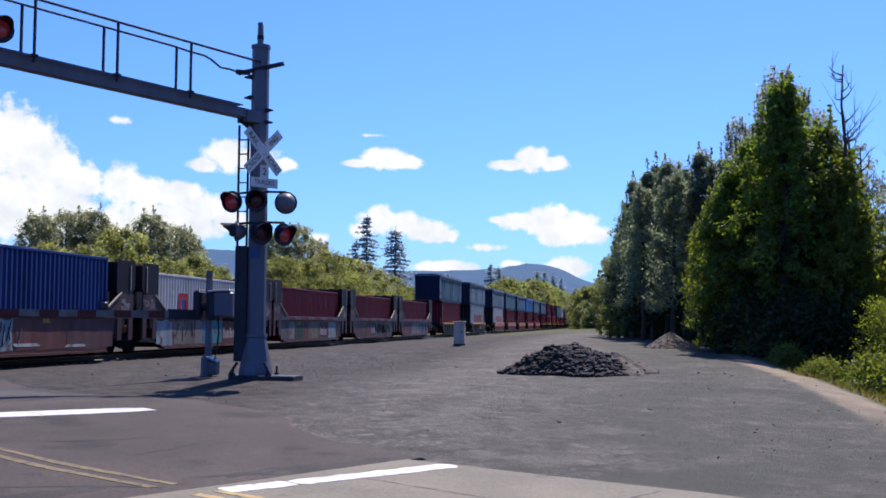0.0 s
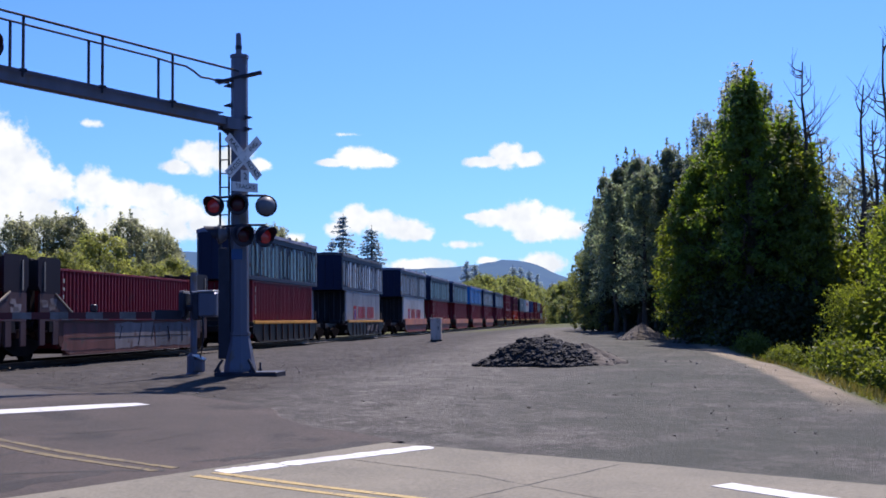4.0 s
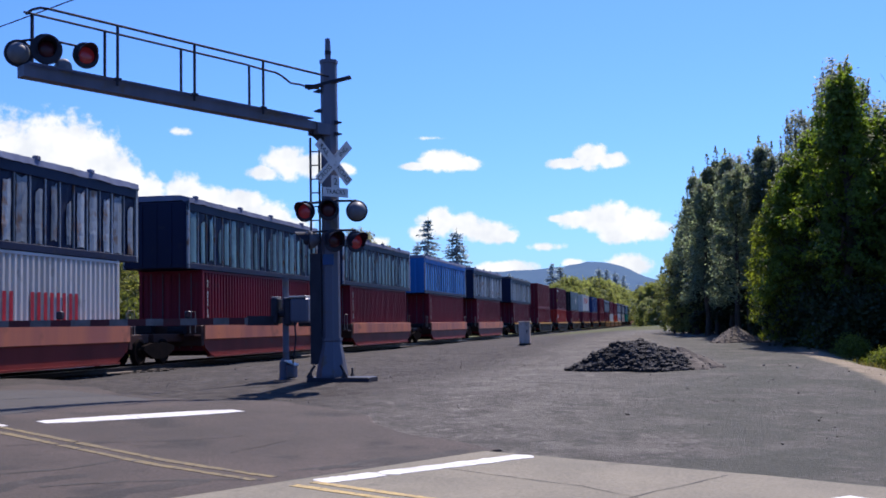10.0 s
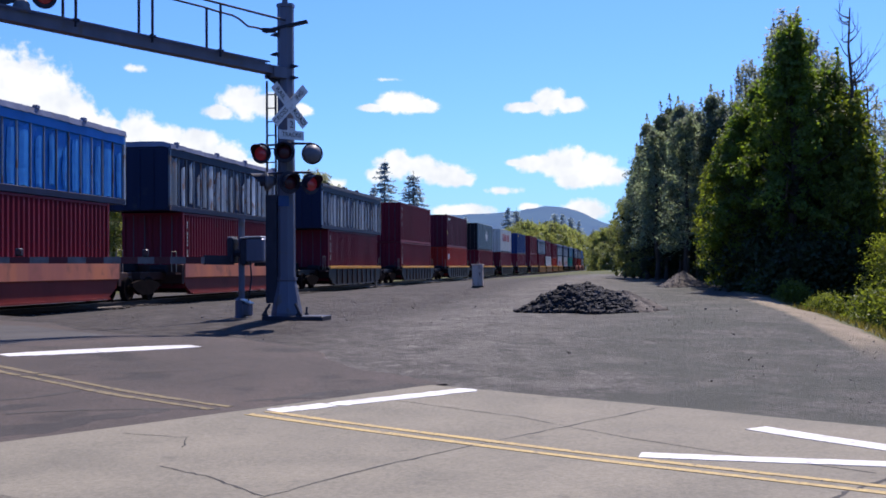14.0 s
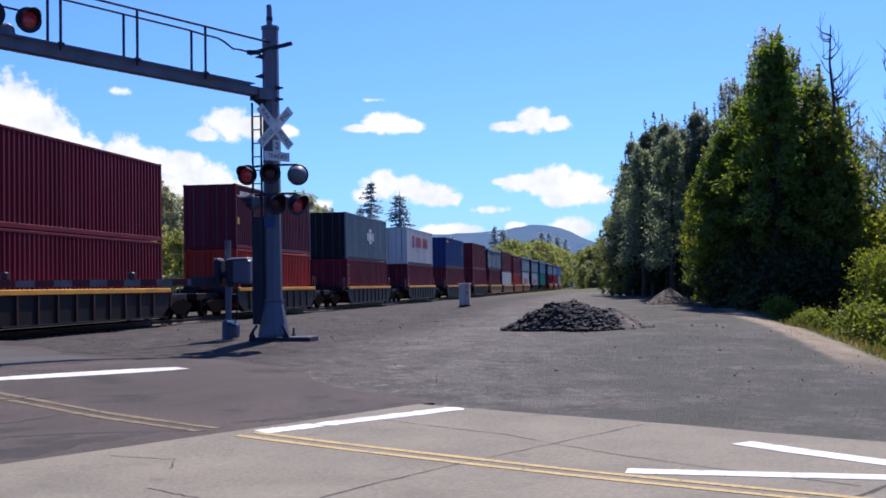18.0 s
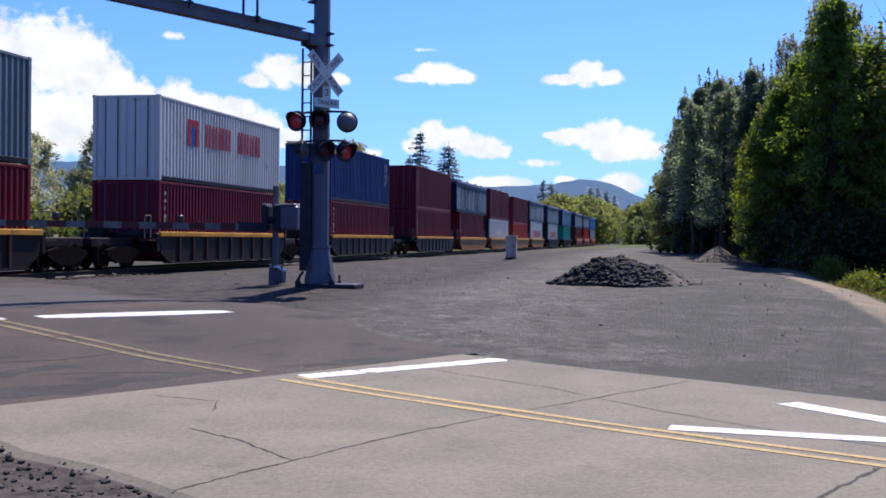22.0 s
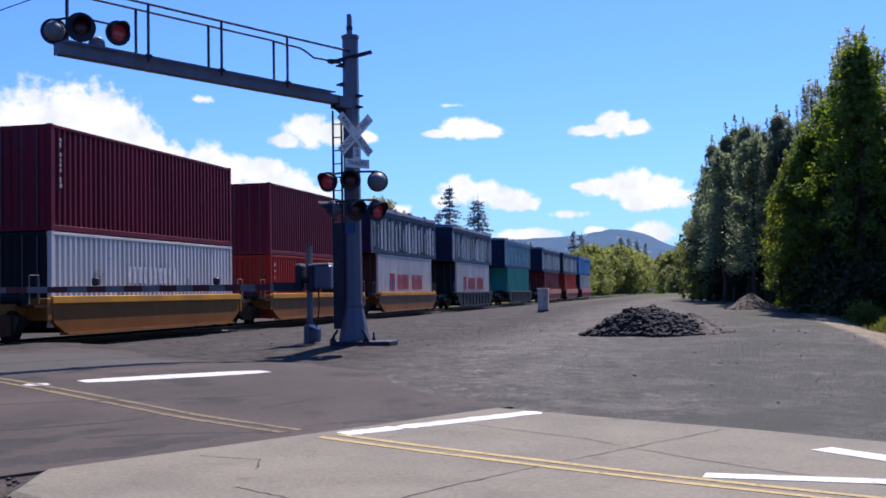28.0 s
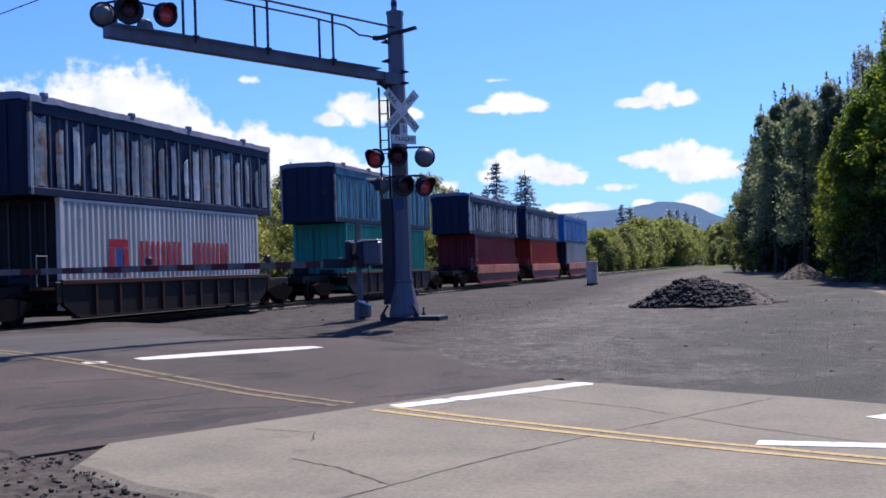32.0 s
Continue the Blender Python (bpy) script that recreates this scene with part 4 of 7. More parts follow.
    for i in range(7):
        part("ladder_rung", Shape().tube([(x - 0.4, y - 0.05, 3.55 + i * 0.285), (x - 0.21, y - 0.05, 3.55 + i * 0.285)], 0.014, 6), STEEL_DARK, m)
    part("climbing_guard", Shape().box(x - 0.42, x - 0.17, y - 0.12, y - 0.06, 0.88, 3.15, 0.01), STEEL_DARK, m, "dark sheet-metal climbing guard over the ladder")
    # crossbuck, facing along the road
    az = 127.0
    f = Vector((math.sin(radians(az)), math.cos(radians(az)), 0))
    s_ = Vector((-f.y, f.x, 0))
    cb = Vector((-7.2, 23.74, 4.99))

    def blade(ang, off, text, tsize):
        dv = s_ * math.cos(ang) + Vector((0, 0, 1)) * math.sin(ang)
        nv = f.cross(dv)
        c = cb + f * off
        sh = Shape()
        hl, hw = 0.56, 0.1
        sh.loft([[c + dv * a + nv * b + f * t for a, b in ((-hl, -hw), (hl, -hw), (hl, hw), (-hl, hw))] for t in (0, 0.006)])
        bl = part("crossbuck_blade", sh, SIGN_WHITE, m, "white crossbuck blade with black lettering")
        for word, at in text:
            letters(bl, word, c + dv * at + f * 0.011, dv, f, tsize)

    blade(radians(-45), 0.0, (("RAIL", -0.33), ("ROAD", 0.33)), 0.145)
    blade(radians(45), 0.012, (("CROSS", -0.33), ("ING", 0.33)), 0.145)
    plate = Shape()
    c = cb + Vector((0.03, 0.02, -0.61))
    hz = s_
    up = Vector((0, 0, 1))
    plate.loft([[c + hz * a + up * b + f * t for a, b in ((-0.32, -0.1), (0.32, -0.1), (0.32, 0.09), (0.1, 0.09), (0.1, 0.34), (-0.1, 0.34), (-0.1, 0.09), (-0.32, 0.09))] for t in (-0.006, 0.0)])
    pl = part("tracks_plate", plate, SIGN_WHITE, m, "white plate that tells the number of tracks")
    letters(pl, "2", c + up * 0.21 + f * 0.004, hz, f, 0.2)
    letters(pl, "TRACKS", c + f * 0.004, hz, f, 0.13)


def letters(parent, text, at, along, face, size, mat=None):
    """Raised lettering on a sign, centred at a place."""
    cu = bpy.data.curves.new("lettering", "FONT")
    cu.body, cu.size, cu.extrude = text, size, 0.001
    cu.align_x, cu.align_y = "CENTER", "CENTER"
    tmp = new("tmp_lettering", cu)
    bpy.context.view_layer.update()
    me = bpy.data.meshes.new_from_object(tmp.evaluated_get(bpy.context.evaluated_depsgraph_get()))
    bpy.data.objects.remove(tmp)
    along, face = Vector(along).normalized(), Vector(face).normalized()
    up = face.cross(along).normalized()
    me.transform(Matrix(((along.x, up.x, face.x, at[0]), (along.y, up.y, face.y, at[1]), (along.z, up.z, face.z, at[2]), (0, 0, 0, 1))))
    me.materials.clear()
    me.materials.append(mat or SIGN_BLACK)
    return part("lettering", me, None, parent)


CABINET_PALE = material("pale_cabinet_paint", (0.42, 0.43, 0.45), (0.3, 0.31, 0.33), 4, 0.45, spots=(0.22, 0.21, 0.2))
GATE = Vector((-8.66, 24.9, 0.55))


def build_gate():
    g = thing("crossing_gate", Matrix.Identity(4), "lowered level-crossing gate with a red and white striped arm", "crossing gate")
    x, y, z0 = GATE
    part("post", Shape().tube([(x, y, z0 + 0.04), (x, y, 2.7)], 0.07, 12), STEEL_GREY, g)
    part("post_foot", Shape().tube([(x - 0.02, y, z0 - 0.04), (x - 0.02, y, z0 + 0.02), (x - 0.02, y, z0 + 0.36), (x, y, z0 + 0.43)], [0.17, 0.13, 0.125, 0.075], 12), STEEL_GREY, g)
    part("foot_box", Shape().box(x + 0.08, x + 0.26, y - 0.26, y + 0.0, z0 + 0.02, z0 + 0.3, 0.03), STEEL_GREY, g)
    part("foot_box_lid", Shape().loft([[(xx, yy, zz) for yy in (y - 0.28, y + 0.02) for zz in ((zl, zl + 0.025) if yy < y - 0.1 else (zl + 0.025, zl))] for xx, zl in ((x + 0.06, z0 + 0.38), (x + 0.28, z0 + 0.28))]), CABINET_PALE, g, "pale slanting lid of the foot box")
    hb = part("mechanism_box", Shape().box(x + 0.2, x + 0.6, y - 0.32, y + 0.16, 1.74, 2.27, 0.04), STEEL_GREY, g, "grey steel gate mechanism housing")
    part("motor_box", Shape().box(x + 0.05, x + 0.21, y - 0.27, y + 0.14, 1.68, 2.26, 0.03), STEEL_DARK, g)
    part("box_lid", Shape().box(x + 0.18, x + 0.56, y - 0.33, y + 0.18, 2.27, 2.31, 0.012), CABINET_PALE, hb)
    part("motor_lid", Shape().box(x + 0.05, x + 0.22, y - 0.27, y + 0.15, 2.262, 2.29, 0.01), CABINET_PALE, g)
    part("pivot_housing", Shape().box(x - 0.24, x - 0.1, y - 0.3, y + 0.1, 1.72, 2.28, 0.03), STEEL_DARK, g)
    part("pivot_lid", Shape().box(x - 0.22, x - 0.12, y - 0.28, y + 0.08, 2.285, 2.305, 0.006), CABINET_PALE, g)
    part("pivot_shaft", Shape().tube([(x - 0.2, y - 0.1, 1.95), (x + 0.1, y - 0.1, 1.95)], 0.09, 10), STEEL_DARK, g)
    part("cable", Shape().tube([(x + 0.3, y - 0.3, 1.76), (x + 0.34, y - 0.34, 1.4), (x + 0.28, y - 0.3, 1.05), (x + 0.2, y - 0.15, 0.9)], 0.018, 6), LAMP_BLACK, g)
    d = Vector((-0.5, -0.866, 0))
    start = Vector((x - 0.18, y - 0.25, 1.79))
    n = 23
    for i in range(n):
        a, b = start + d * (i * 0.4), start + d * ((i + 1) * 0.4)
        w = 0.11 - 0.04 * i / n
        part("stripe", Shape().beam(a, b, 0.03, w * 1.35), GATE_RED if i % 2 == 0 else GATE_WHITE, g, "red arm section" if i % 2 == 0 else "white arm section")
    part("arm_clamp", Shape().beam(start - d * 0.1, start + d * 0.7 + Vector((0, 0, 0.01)), 0.07, 0.2), STEEL_DARK, g)
    for sgn in (-0.12, 0.12):
        part("counterweight_arm", Shape().beam(start - d * 0.2 + Vector((sgn, 0, 0)), start - d * 1.0 + Vector((sgn, 0, 0.02)), 0.03, 0.12), STEEL_DARK, g)
    part("counterweight", Shape().box(x + 0.12, x + 0.44, y + 0.45, y + 0.7, 1.66, 2.0, 0.02), STEEL_DARK, g)
    for at in (2.2, 5.0, 8.6):
        c = start + d * at
        lamp = part("arm_lamp", Shape().box(c.x - 0.06, c.x + 0.06, c.y - 0.06, c.y + 0.06, c.z + 0.07, c.z + 0.22, 0.02), LAMP_BLACK, g)
        part("lens", Shape().disc((c.x + 0.03, c.y - 0.062, c.z + 0.145), (0.3, -1, 0), 0.05, 0.01, 14), LENS_DARK, lamp)


def build_posts():
    # relay post by the track
    x, y = -7.1, 51.5
    z = gz(x, y)
    c = thing("relay_cabinet", pose(x, y, z), "weathered tan steel relay cabinet standing on the gravel", "cabinet")
    part("body", Shape().box(-0.23, 0.23, -0.18, 0.18, 0.06, 0.98, 0.02), CABINET_TAN, c)
    part("lid", Shape().box(-0.26, 0.26, -0.21, 0.21, 0.98, 1.03, 0.015), CABINET_TAN, c)
    part("plinth", Shape().box(-0.24, 0.24, -0.22, 0.22, -0.06, 0.06), BALLAST, c)
    part("door", Shape().box(-0.17, 0.17, -0.195, -0.18, 0.14, 0.92), CABINET_TAN, c)
    part("handle", Shape().box(0.1, 0.13, -0.215, -0.195, 0.5, 0.63), STEEL_DARK, c)
    # the pole that carries the overhead cable
    p = thing("utility_pole", pose(-55.9, 61.3, gz(-55.9, 61.3)), "weathered wooden utility pole carrying a cable", "utility pole")
    part("pole", Shape().tube([(0, 0, -0.4), (0, 0, 7), (0, 0, 14.9)], [0.2, 0.17, 0.12], 12), BARK, p)
    part("crossarm", Shape().beam((-0.9, 0.12, 14.0), (0.9, 0.12, 14.0), 0.1, 0.12), BARK, p)
    # a single cable overhead
    a, b = Vector((-29.4, 42.8, 13.25)), Vector((-18.8, 35.4, 12.65))
    pts = [a.lerp(b, t) + Vector((0, 0, -1.2 * (1 - (2 * t - 1) ** 2) * 0.02)) for t in np.linspace(-2.5, 1.6, 20)]
    solo("overhead_cable", Shape().tube(pts, 0.022, 6), LAMP_BLACK, "thin black overhead cable", "cable")


# ---------------------------------------------------------------- heaps and stones
def rock_mesh(s, c, r, rnd):
    """An angular stone of eight to twelve corners."""
    pts = []
    k = 5
    ph = rnd.uniform(0, 6.28)
    for z, rr in ((-0.55, 0.75), (0.25, 0.95)):
        for i in range(k):
            a = ph + 2 * math.pi * i / k + rnd.uniform(-0.3, 0.3)
            q = rr * rnd.uniform(0.75, 1.2)
            pts.append((c[0] + r * q * math.cos(a), c[1] + r * q * math.sin(a), c[2] + r * (z + rnd.uniform(-0.2, 0.2))))
    pts.append((c[0] + r * rnd.uniform(-0.3, 0.3), c[1] + r * rnd.uniform(-0.3, 0.3), c[2] + r * rnd.uniform(0.6, 0.9)))
    f = []
    for i in range(k):
        j = (i + 1) % k
        f += [(i, j, k + j), (i, k + j, k + i), (k + i, k + j, 2 * k)]
    s.add(pts, f)


def heap(name, x, y, rx, ry, h, mat, mound_mat, stones, size, label, seed, sharp=2.1):
    rnd = random.Random(seed)
    z0 = gz(x, y)
    t = thing(name, Matrix.Identity(4), label, "heap")
    prof = lambda q: max(0.0, 1 - q ** sharp) if q < 1 else 0.0
    lump = lambda a, q: 1 + 0.14 * math.sin(3 * a + seed) + 0.1 * math.sin(5 * a + 2 * seed) * q

    def surf(dx, dy):
        a = math.atan2(dy / ry, dx / rx)
        q = math.hypot(dx / rx, dy / ry) / lump(a, 1)
        two = 0.12 * math.exp(-((dx / rx + 0.25) ** 2 + (dy / ry) ** 2) * 9) + 0.09 * math.sin(dx * 4.1 + seed) * math.cos(dy * 3.3 + 2 * seed) + 0.06 * math.sin(dx * 9.0 + dy * 4.0)
        return h * max(0.0, (prof(q) + two * (1 - q))) if q < 1 else 0.0

    s = Shape()
    nr, na = 16, 40
    for i in range(nr + 1):
        for j in range(na):
            a = 2 * math.pi * j / na
            q = i / nr * 1.02 * lump(a, 1)
            dx, dy = rx * q * math.cos(a), ry * q * math.sin(a)
            s.v.append((x + dx, y + dy, gz(x + dx, y + dy) + surf(dx, dy) + rnd.uniform(-0.02, 0.02) - (0.05 if i == nr else 0.0)))
    s.f = [(i * na + j, i * na + (j + 1) % na, (i + 1) * na + (j + 1) % na, (i + 1) * na + j) for i in range(nr) for j in range(na)]
    part("mound", s, mound_mat, t, smooth=False)
    st = Shape()
    for _ in range(stones):
        a = rnd.uniform(0, 6.2832)
        q = math.sqrt(rnd.uniform(0, 1.15)) * lump(a, 1)
        dx, dy = rx * q * math.cos(a), ry * q * math.sin(a)
        r = size * rnd.uniform(0.5, 1.35) * (1.25 if rnd.random() < 0.15 else 1)
        rock_mesh(st, (x + dx, y + dy, gz(x + dx, y + dy) + surf(dx, dy) + r * rnd.uniform(0.0, 0.5)), r, rnd)
    o = part("rubble", st, mat, t)
    o["kind"] = "stuff"
    return t


def scatter_stones():
    rnd = random.Random(12)
    s = Shape()
    for _ in range(1500):
        x, y = rnd.uniform(-15, 4.5), 9 + 30 * rnd.random()
        v = (x - ROAD_C.x) * ROAD_N.x + (y - ROAD_C.y) * ROAD_N.y
        if abs(v) < 3.7 or (abs(v) < 5 and rnd.random() < 0.8):
            continue
        r = rnd.uniform(0.006, 0.018) * (2.0 if rnd.random() < 0.05 else 1)
        rock_mesh(s, (x, y, gz(x, y) - 0.02 + r * 0.25), r, rnd)
    solo("loose_stones", s, STONE, "scattered loose stones on the gravel lot", "stones", kind="stuff")
    t = Shape()
    for _ in range(900):
        u, v = rnd.uniform(-9, 0.5), -3.5 - abs(rnd.gauss(0, 0.9))
        p = road_point(u, v)
        rock_mesh(t, (p[0], p[1], p[2] - 0.01), rnd.uniform(0.008, 0.03), rnd)
    solo("verge_stones", t, VERGE_STONE, "small stones on the dirt verge beside the road", "stones", kind="stuff")


# ---------------------------------------------------------------- the train
PAINT = {}


def paint(key):
    """Weathered container and wagon paints."""
    if key not in PAINT:
        c = {"red": (0.165, 0.014, 0.028), "bright_red": (0.36, 0.026, 0.016), "brown_red": (0.145, 0.013, 0.03), "maroon": (0.11, 0.014, 0.03), "navy": (0.016, 0.045, 0.17),
             "blue": (0.022, 0.19, 0.54), "grey": (0.4, 0.42, 0.43), "sea_grey": (0.18, 0.235, 0.26), "white": (0.58, 0.575, 0.56), 
             "teal_box": (0.02, 0.26, 0.22), "orange": (0.58, 0.2, 0.1), "orange_low": (0.2, 0.03, 0.025), "yellow": (0.6, 0.28, 0.03), "yellow_edge": (0.62, 0.3, 0.05), "yellow_low": (0.23, 0.09, 0.02), "mauve": (0.07, 0.042, 0.048), "post_navy": (0.011, 0.018, 0.05), "post_plum": (0.013, 0.008, 0.015),
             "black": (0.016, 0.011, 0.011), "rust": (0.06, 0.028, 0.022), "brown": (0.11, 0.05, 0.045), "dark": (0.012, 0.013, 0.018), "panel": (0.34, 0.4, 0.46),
             "panel_teal": (0.03, 0.24, 0.36), "panel_dark": (0.26, 0.29, 0.33), "panel_sea": (0.12, 0.25, 0.3), "tarp": (0.16, 0.19, 0.29), "tarp_dark": (0.075, 0.075, 0.09),
             "tan": (0.36, 0.31, 0.25), "rail_grey": (0.1, 0.1, 0.115)}[key]
        worn = {"orange": (0.36, 0.13, 0.1), "yellow": (0.42, 0.2, 0.04), "panel": (0.2, 0.2, 0.2), "white": (0.47, 0.46, 0.44)}.get(key)
        spot = {"panel": (0.16, 0.1, 0.07), "orange": (0.3, 0.12, 0.08), "yellow": (0.26, 0.13, 0.05), "tarp": (0.13, 0.13, 0.15), "brown": (0.15, 0.12, 0.11)}.get(key, tuple(x * 0.45 + 0.02 for x in c))
        if key.startswith("panel"):                        # dented, stained and scraped panels of the waste boxes
            PAINT[key] = material("paint_" + key, c, tuple(0.35 * x for x in c), 1.3, 0.5, 0, 0.5, 9, spots=(0.2, 0.125, 0.085) if key == "panel" else tuple(0.5 * x + 0.01 for x in c),
                                  spot_scale=2.2, spot_amount=0.7, streak=True, per_object=0.35)
            return PAINT[key]
        PAINT[key] = material("paint_" + key, c, worn, 0.8, 0.55 if key != "tarp" else 0.8, 0, 0.08, 12, spots=spot, spot_scale=1.6, spot_amount=0.25 if key not in ("panel", "orange") else 0.6,
                              streak=True, per_object=0.08, gloss=0.12)
    return PAINT[key]


MARK_RED, MARK_WHITE, MARK_BLUE, MARK_YELLOW = (material("mark_" + n, c, None, 6, 0.6) for n, c in (("red", (0.36, 0.014, 0.03)), ("white", (0.6, 0.6, 0.6)), ("blue", (0.03, 0.06, 0.3)), ("yellow", (0.6, 0.42, 0.05))))
MARK_FADED = material("mark_faded", (0.42, 0.41, 0.4), (0.3, 0.29, 0.28), 9, 0.7)
MARK_NAVY = material("mark_navy", (0.012, 0.016, 0.09), None, 6, 0.6)
MESHES = {}


def shared(key, make):
    if key not in MESHES:
        MESHES[key] = make()
    return MESHES[key]


L40, W2 = 12.19, 1.22


def corrugated(length, z0, z1, x, depth, pitch, mat, margin=0.12):
    """One pressed-steel side wall, with trapezoid ribs; inner face kept flat behind it."""
    s = Shape()
    n = int(round((length - 2 * margin) / pitch))
    p = (length - 2 * margin) / n
    prof = [(margin, 0)]
    for i in range(n):
        y = margin + i * p
        prof += [(y + 0.34 * p, 0), (y + 0.5 * p, -depth), (y + 0.85 * p, -depth), (y + p, 0)]
    sg = 1 if x > 0 else -1
    for y, d in prof:
        s.v += [(x + sg * d, y, z0), (x + sg * d, y, z1)]
    s.f = [(2 * i, 2 * i + 2, 2 * i + 3, 2 * i + 1) if sg > 0 else (2 * i, 2 * i + 1, 2 * i + 3, 2 * i + 2) for i in range(len(prof) - 1)]
    return s.mesh("side_wall", mat)


def container(color, height, marks=(), label="", pitch=0.278, door_shade=None):
    """A forty-foot steel box: ribbed sides, rails, posts, castings, doors with lock rods."""
    c = thing("shipping_container", Matrix.Identity(4), label, "container", "containers on the train")
    P = paint(color)
    k = (color, height, pitch, door_shade)
    # a darker paint here puts the shaded end into the door colour
    PD = paint(door_shade or color)
    for x in (W2 - 0.012, -W2 + 0.012):
        part("side_wall", shared(k + ("side", x), lambda: corrugated(L40, 0.15, height - 0.09, x, 0.078, pitch, P)), None, c)
    part("roof", shared(k + ("roof",), lambda: Shape().box(-W2 + 0.03, W2 - 0.03, 0.06, L40 - 0.06, height - 0.07, height - 0.03).mesh("roof", P)), None, c)
    part("floor", shared(k + ("floor",), lambda: Shape().box(-W2 + 0.05, W2 - 0.05, 0.05, L40 - 0.05, 0.06, 0.16).mesh("floor", paint("dark"))), None, c)
    for x in (-1, 1):
        xa, xb = (W2 - 0.06, W2) if x > 0 else (-W2, -W2 + 0.06)
        part("top_rail", shared(k + ("top", x), lambda: Shape().box(xa, xb, 0.12, L40 - 0.12, height - 0.1, height - 0.02, 0.008).mesh("top_rail", P)), None, c)
        part("bottom_rail", shared(k + ("bot", x), lambda: Shape().box(xa, xb, 0.12, L40 - 0.12, 0.02, 0.17, 0.008).mesh("bottom_rail", paint("dark") if color in ("sea_grey", "white", "grey", "navy") else P)), None, c)
        for e, (ya, yb) in enumerate(((0.0, 0.15), (L40 - 0.15, L40))):
            xs = (W2 - 0.13, W2 + 0.002) if x > 0 else (-W2 - 0.002, -W2 + 0.13)
            post = part("corner_post", shared(k + ("post", x, e), lambda: Shape().box(*xs, ya, yb, 0.12, height - 0.12, 0.01).mesh("corner_post", P)), None, c)
            for z in (0.0, height - 0.12):
                part("corner_casting", shared(k + ("cast", x, e, z), lambda: Shape().box(xs[0] - 0.02, xs[1] + 0.003, ya - 0.003, yb + 0.003, z, z + 0.12, 0.01).mesh("corner_casting", paint("dark") if color == "dark" else P)), None, post)
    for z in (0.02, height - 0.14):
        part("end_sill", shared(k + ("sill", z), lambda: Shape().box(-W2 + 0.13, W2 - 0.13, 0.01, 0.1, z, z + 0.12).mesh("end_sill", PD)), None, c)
    for sx in (-1, 1):
        xa, xb = (0.01, W2 - 0.14) if sx > 0 else (-W2 + 0.14, -0.01)

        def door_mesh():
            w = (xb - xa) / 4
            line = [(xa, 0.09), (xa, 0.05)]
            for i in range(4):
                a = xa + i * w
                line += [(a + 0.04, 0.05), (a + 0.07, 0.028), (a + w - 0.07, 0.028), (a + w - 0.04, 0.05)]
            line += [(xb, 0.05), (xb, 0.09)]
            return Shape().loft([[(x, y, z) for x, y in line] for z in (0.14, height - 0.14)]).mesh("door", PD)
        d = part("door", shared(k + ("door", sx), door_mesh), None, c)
        for rx in (0.3, 0.72):
            xx = xa + (xb - xa) * rx
            part("lock_rod", shared(k + ("rod", sx, rx), lambda: Shape().tube([(xx, 0.02, 0.1), (xx, 0.02, height - 0.1)], 0.017, 6).mesh("lock_rod", paint("rail_grey"))), None, d)
    part("rear_wall", shared(k + ("rear",), lambda: Shape().box(-W2 + 0.13, W2 - 0.13, L40 - 0.08, L40 - 0.04, 0.05, height - 0.05).mesh("rear_wall", P)), None, c)
    for name, mat, y0, y1, z0, z1, lab in marks:
        proud = 0.004 if name in ("emblem_stroke", "emblem_ring") else 0.0
        part(name, Shape().box(W2 + 0.003 + proud, W2 + 0.006 + proud, y0, y1, z0, z1), mat, c, lab)
    return c


def id_marks(h, y0=0.42, mat=None):
    """Unreadable upright numbering near a corner, as plain bars of uneven size."""
    rnd = random.Random(int(h * 100 + y0 * 10))
    z, out = h - 0.35, []
    while z > h - 1.6:
        d, w = rnd.uniform(0.08, 0.15), rnd.uniform(0.07, 0.13)
        out.append(("number_mark", mat or MARK_FADED, y0, y0 + w, z - d, z, "faded marking bar"))
        z -= d + rnd.choice((0.03, 0.03, 0.04, 0.14))
    return out


def top_marks(h, mat=None):
    return [("number_mark", mat or MARK_WHITE, 0.55 + i * 0.2, 0.69 + i * 0.2, h - 0.5, h - 0.3, "faded marking bar") for i in range(7)]


def word_bars(mat, y0, y1, z0, z1, n, gap_at=None):
    """A word on a side wall as plain upright bars."""
    out = []
    w = (y1 - y0) / n
    for i in range(n):
        if i == gap_at:
            continue
        out.append(("logo_bar", mat, y0 + i * w + 0.08 * w, y0 + i * w + 0.34 * w, z0, z1, "plain upright bar of a painted logo"))
        out.append(("logo_bar", mat, y0 + i * w + 0.56 * w, y0 + i * w + 0.82 * w, z0, z1, "plain upright bar of a painted logo"))
    return out


def ym_marks(h, low):
    """Red word and a two-coloured emblem, as bars."""
    z0 = 1.02 if low else h * 0.5
    e = [("emblem_bar", MARK_RED, 2.3, 3.3, z0 + 0.62, z0 + 0.85, "red bar of a painted emblem"), ("emblem_bar", MARK_RED, 2.3, 2.55, z0 - 0.1, z0 + 0.6, "red bar of a painted emblem"),
         ("emblem_bar", MARK_BLUE, 2.68, 2.95, z0 - 0.1, z0 + 0.6, "blue bar of a painted emblem"), ("emblem_bar", MARK_RED, 3.05, 3.3, z0 - 0.1, z0 + 0.6, "red bar of a painted emblem")]
    return e + word_bars(MARK_RED, 3.9, 9.8, z0 - 0.03, z0 + 0.82, 9, 4)


L48 = 14.63


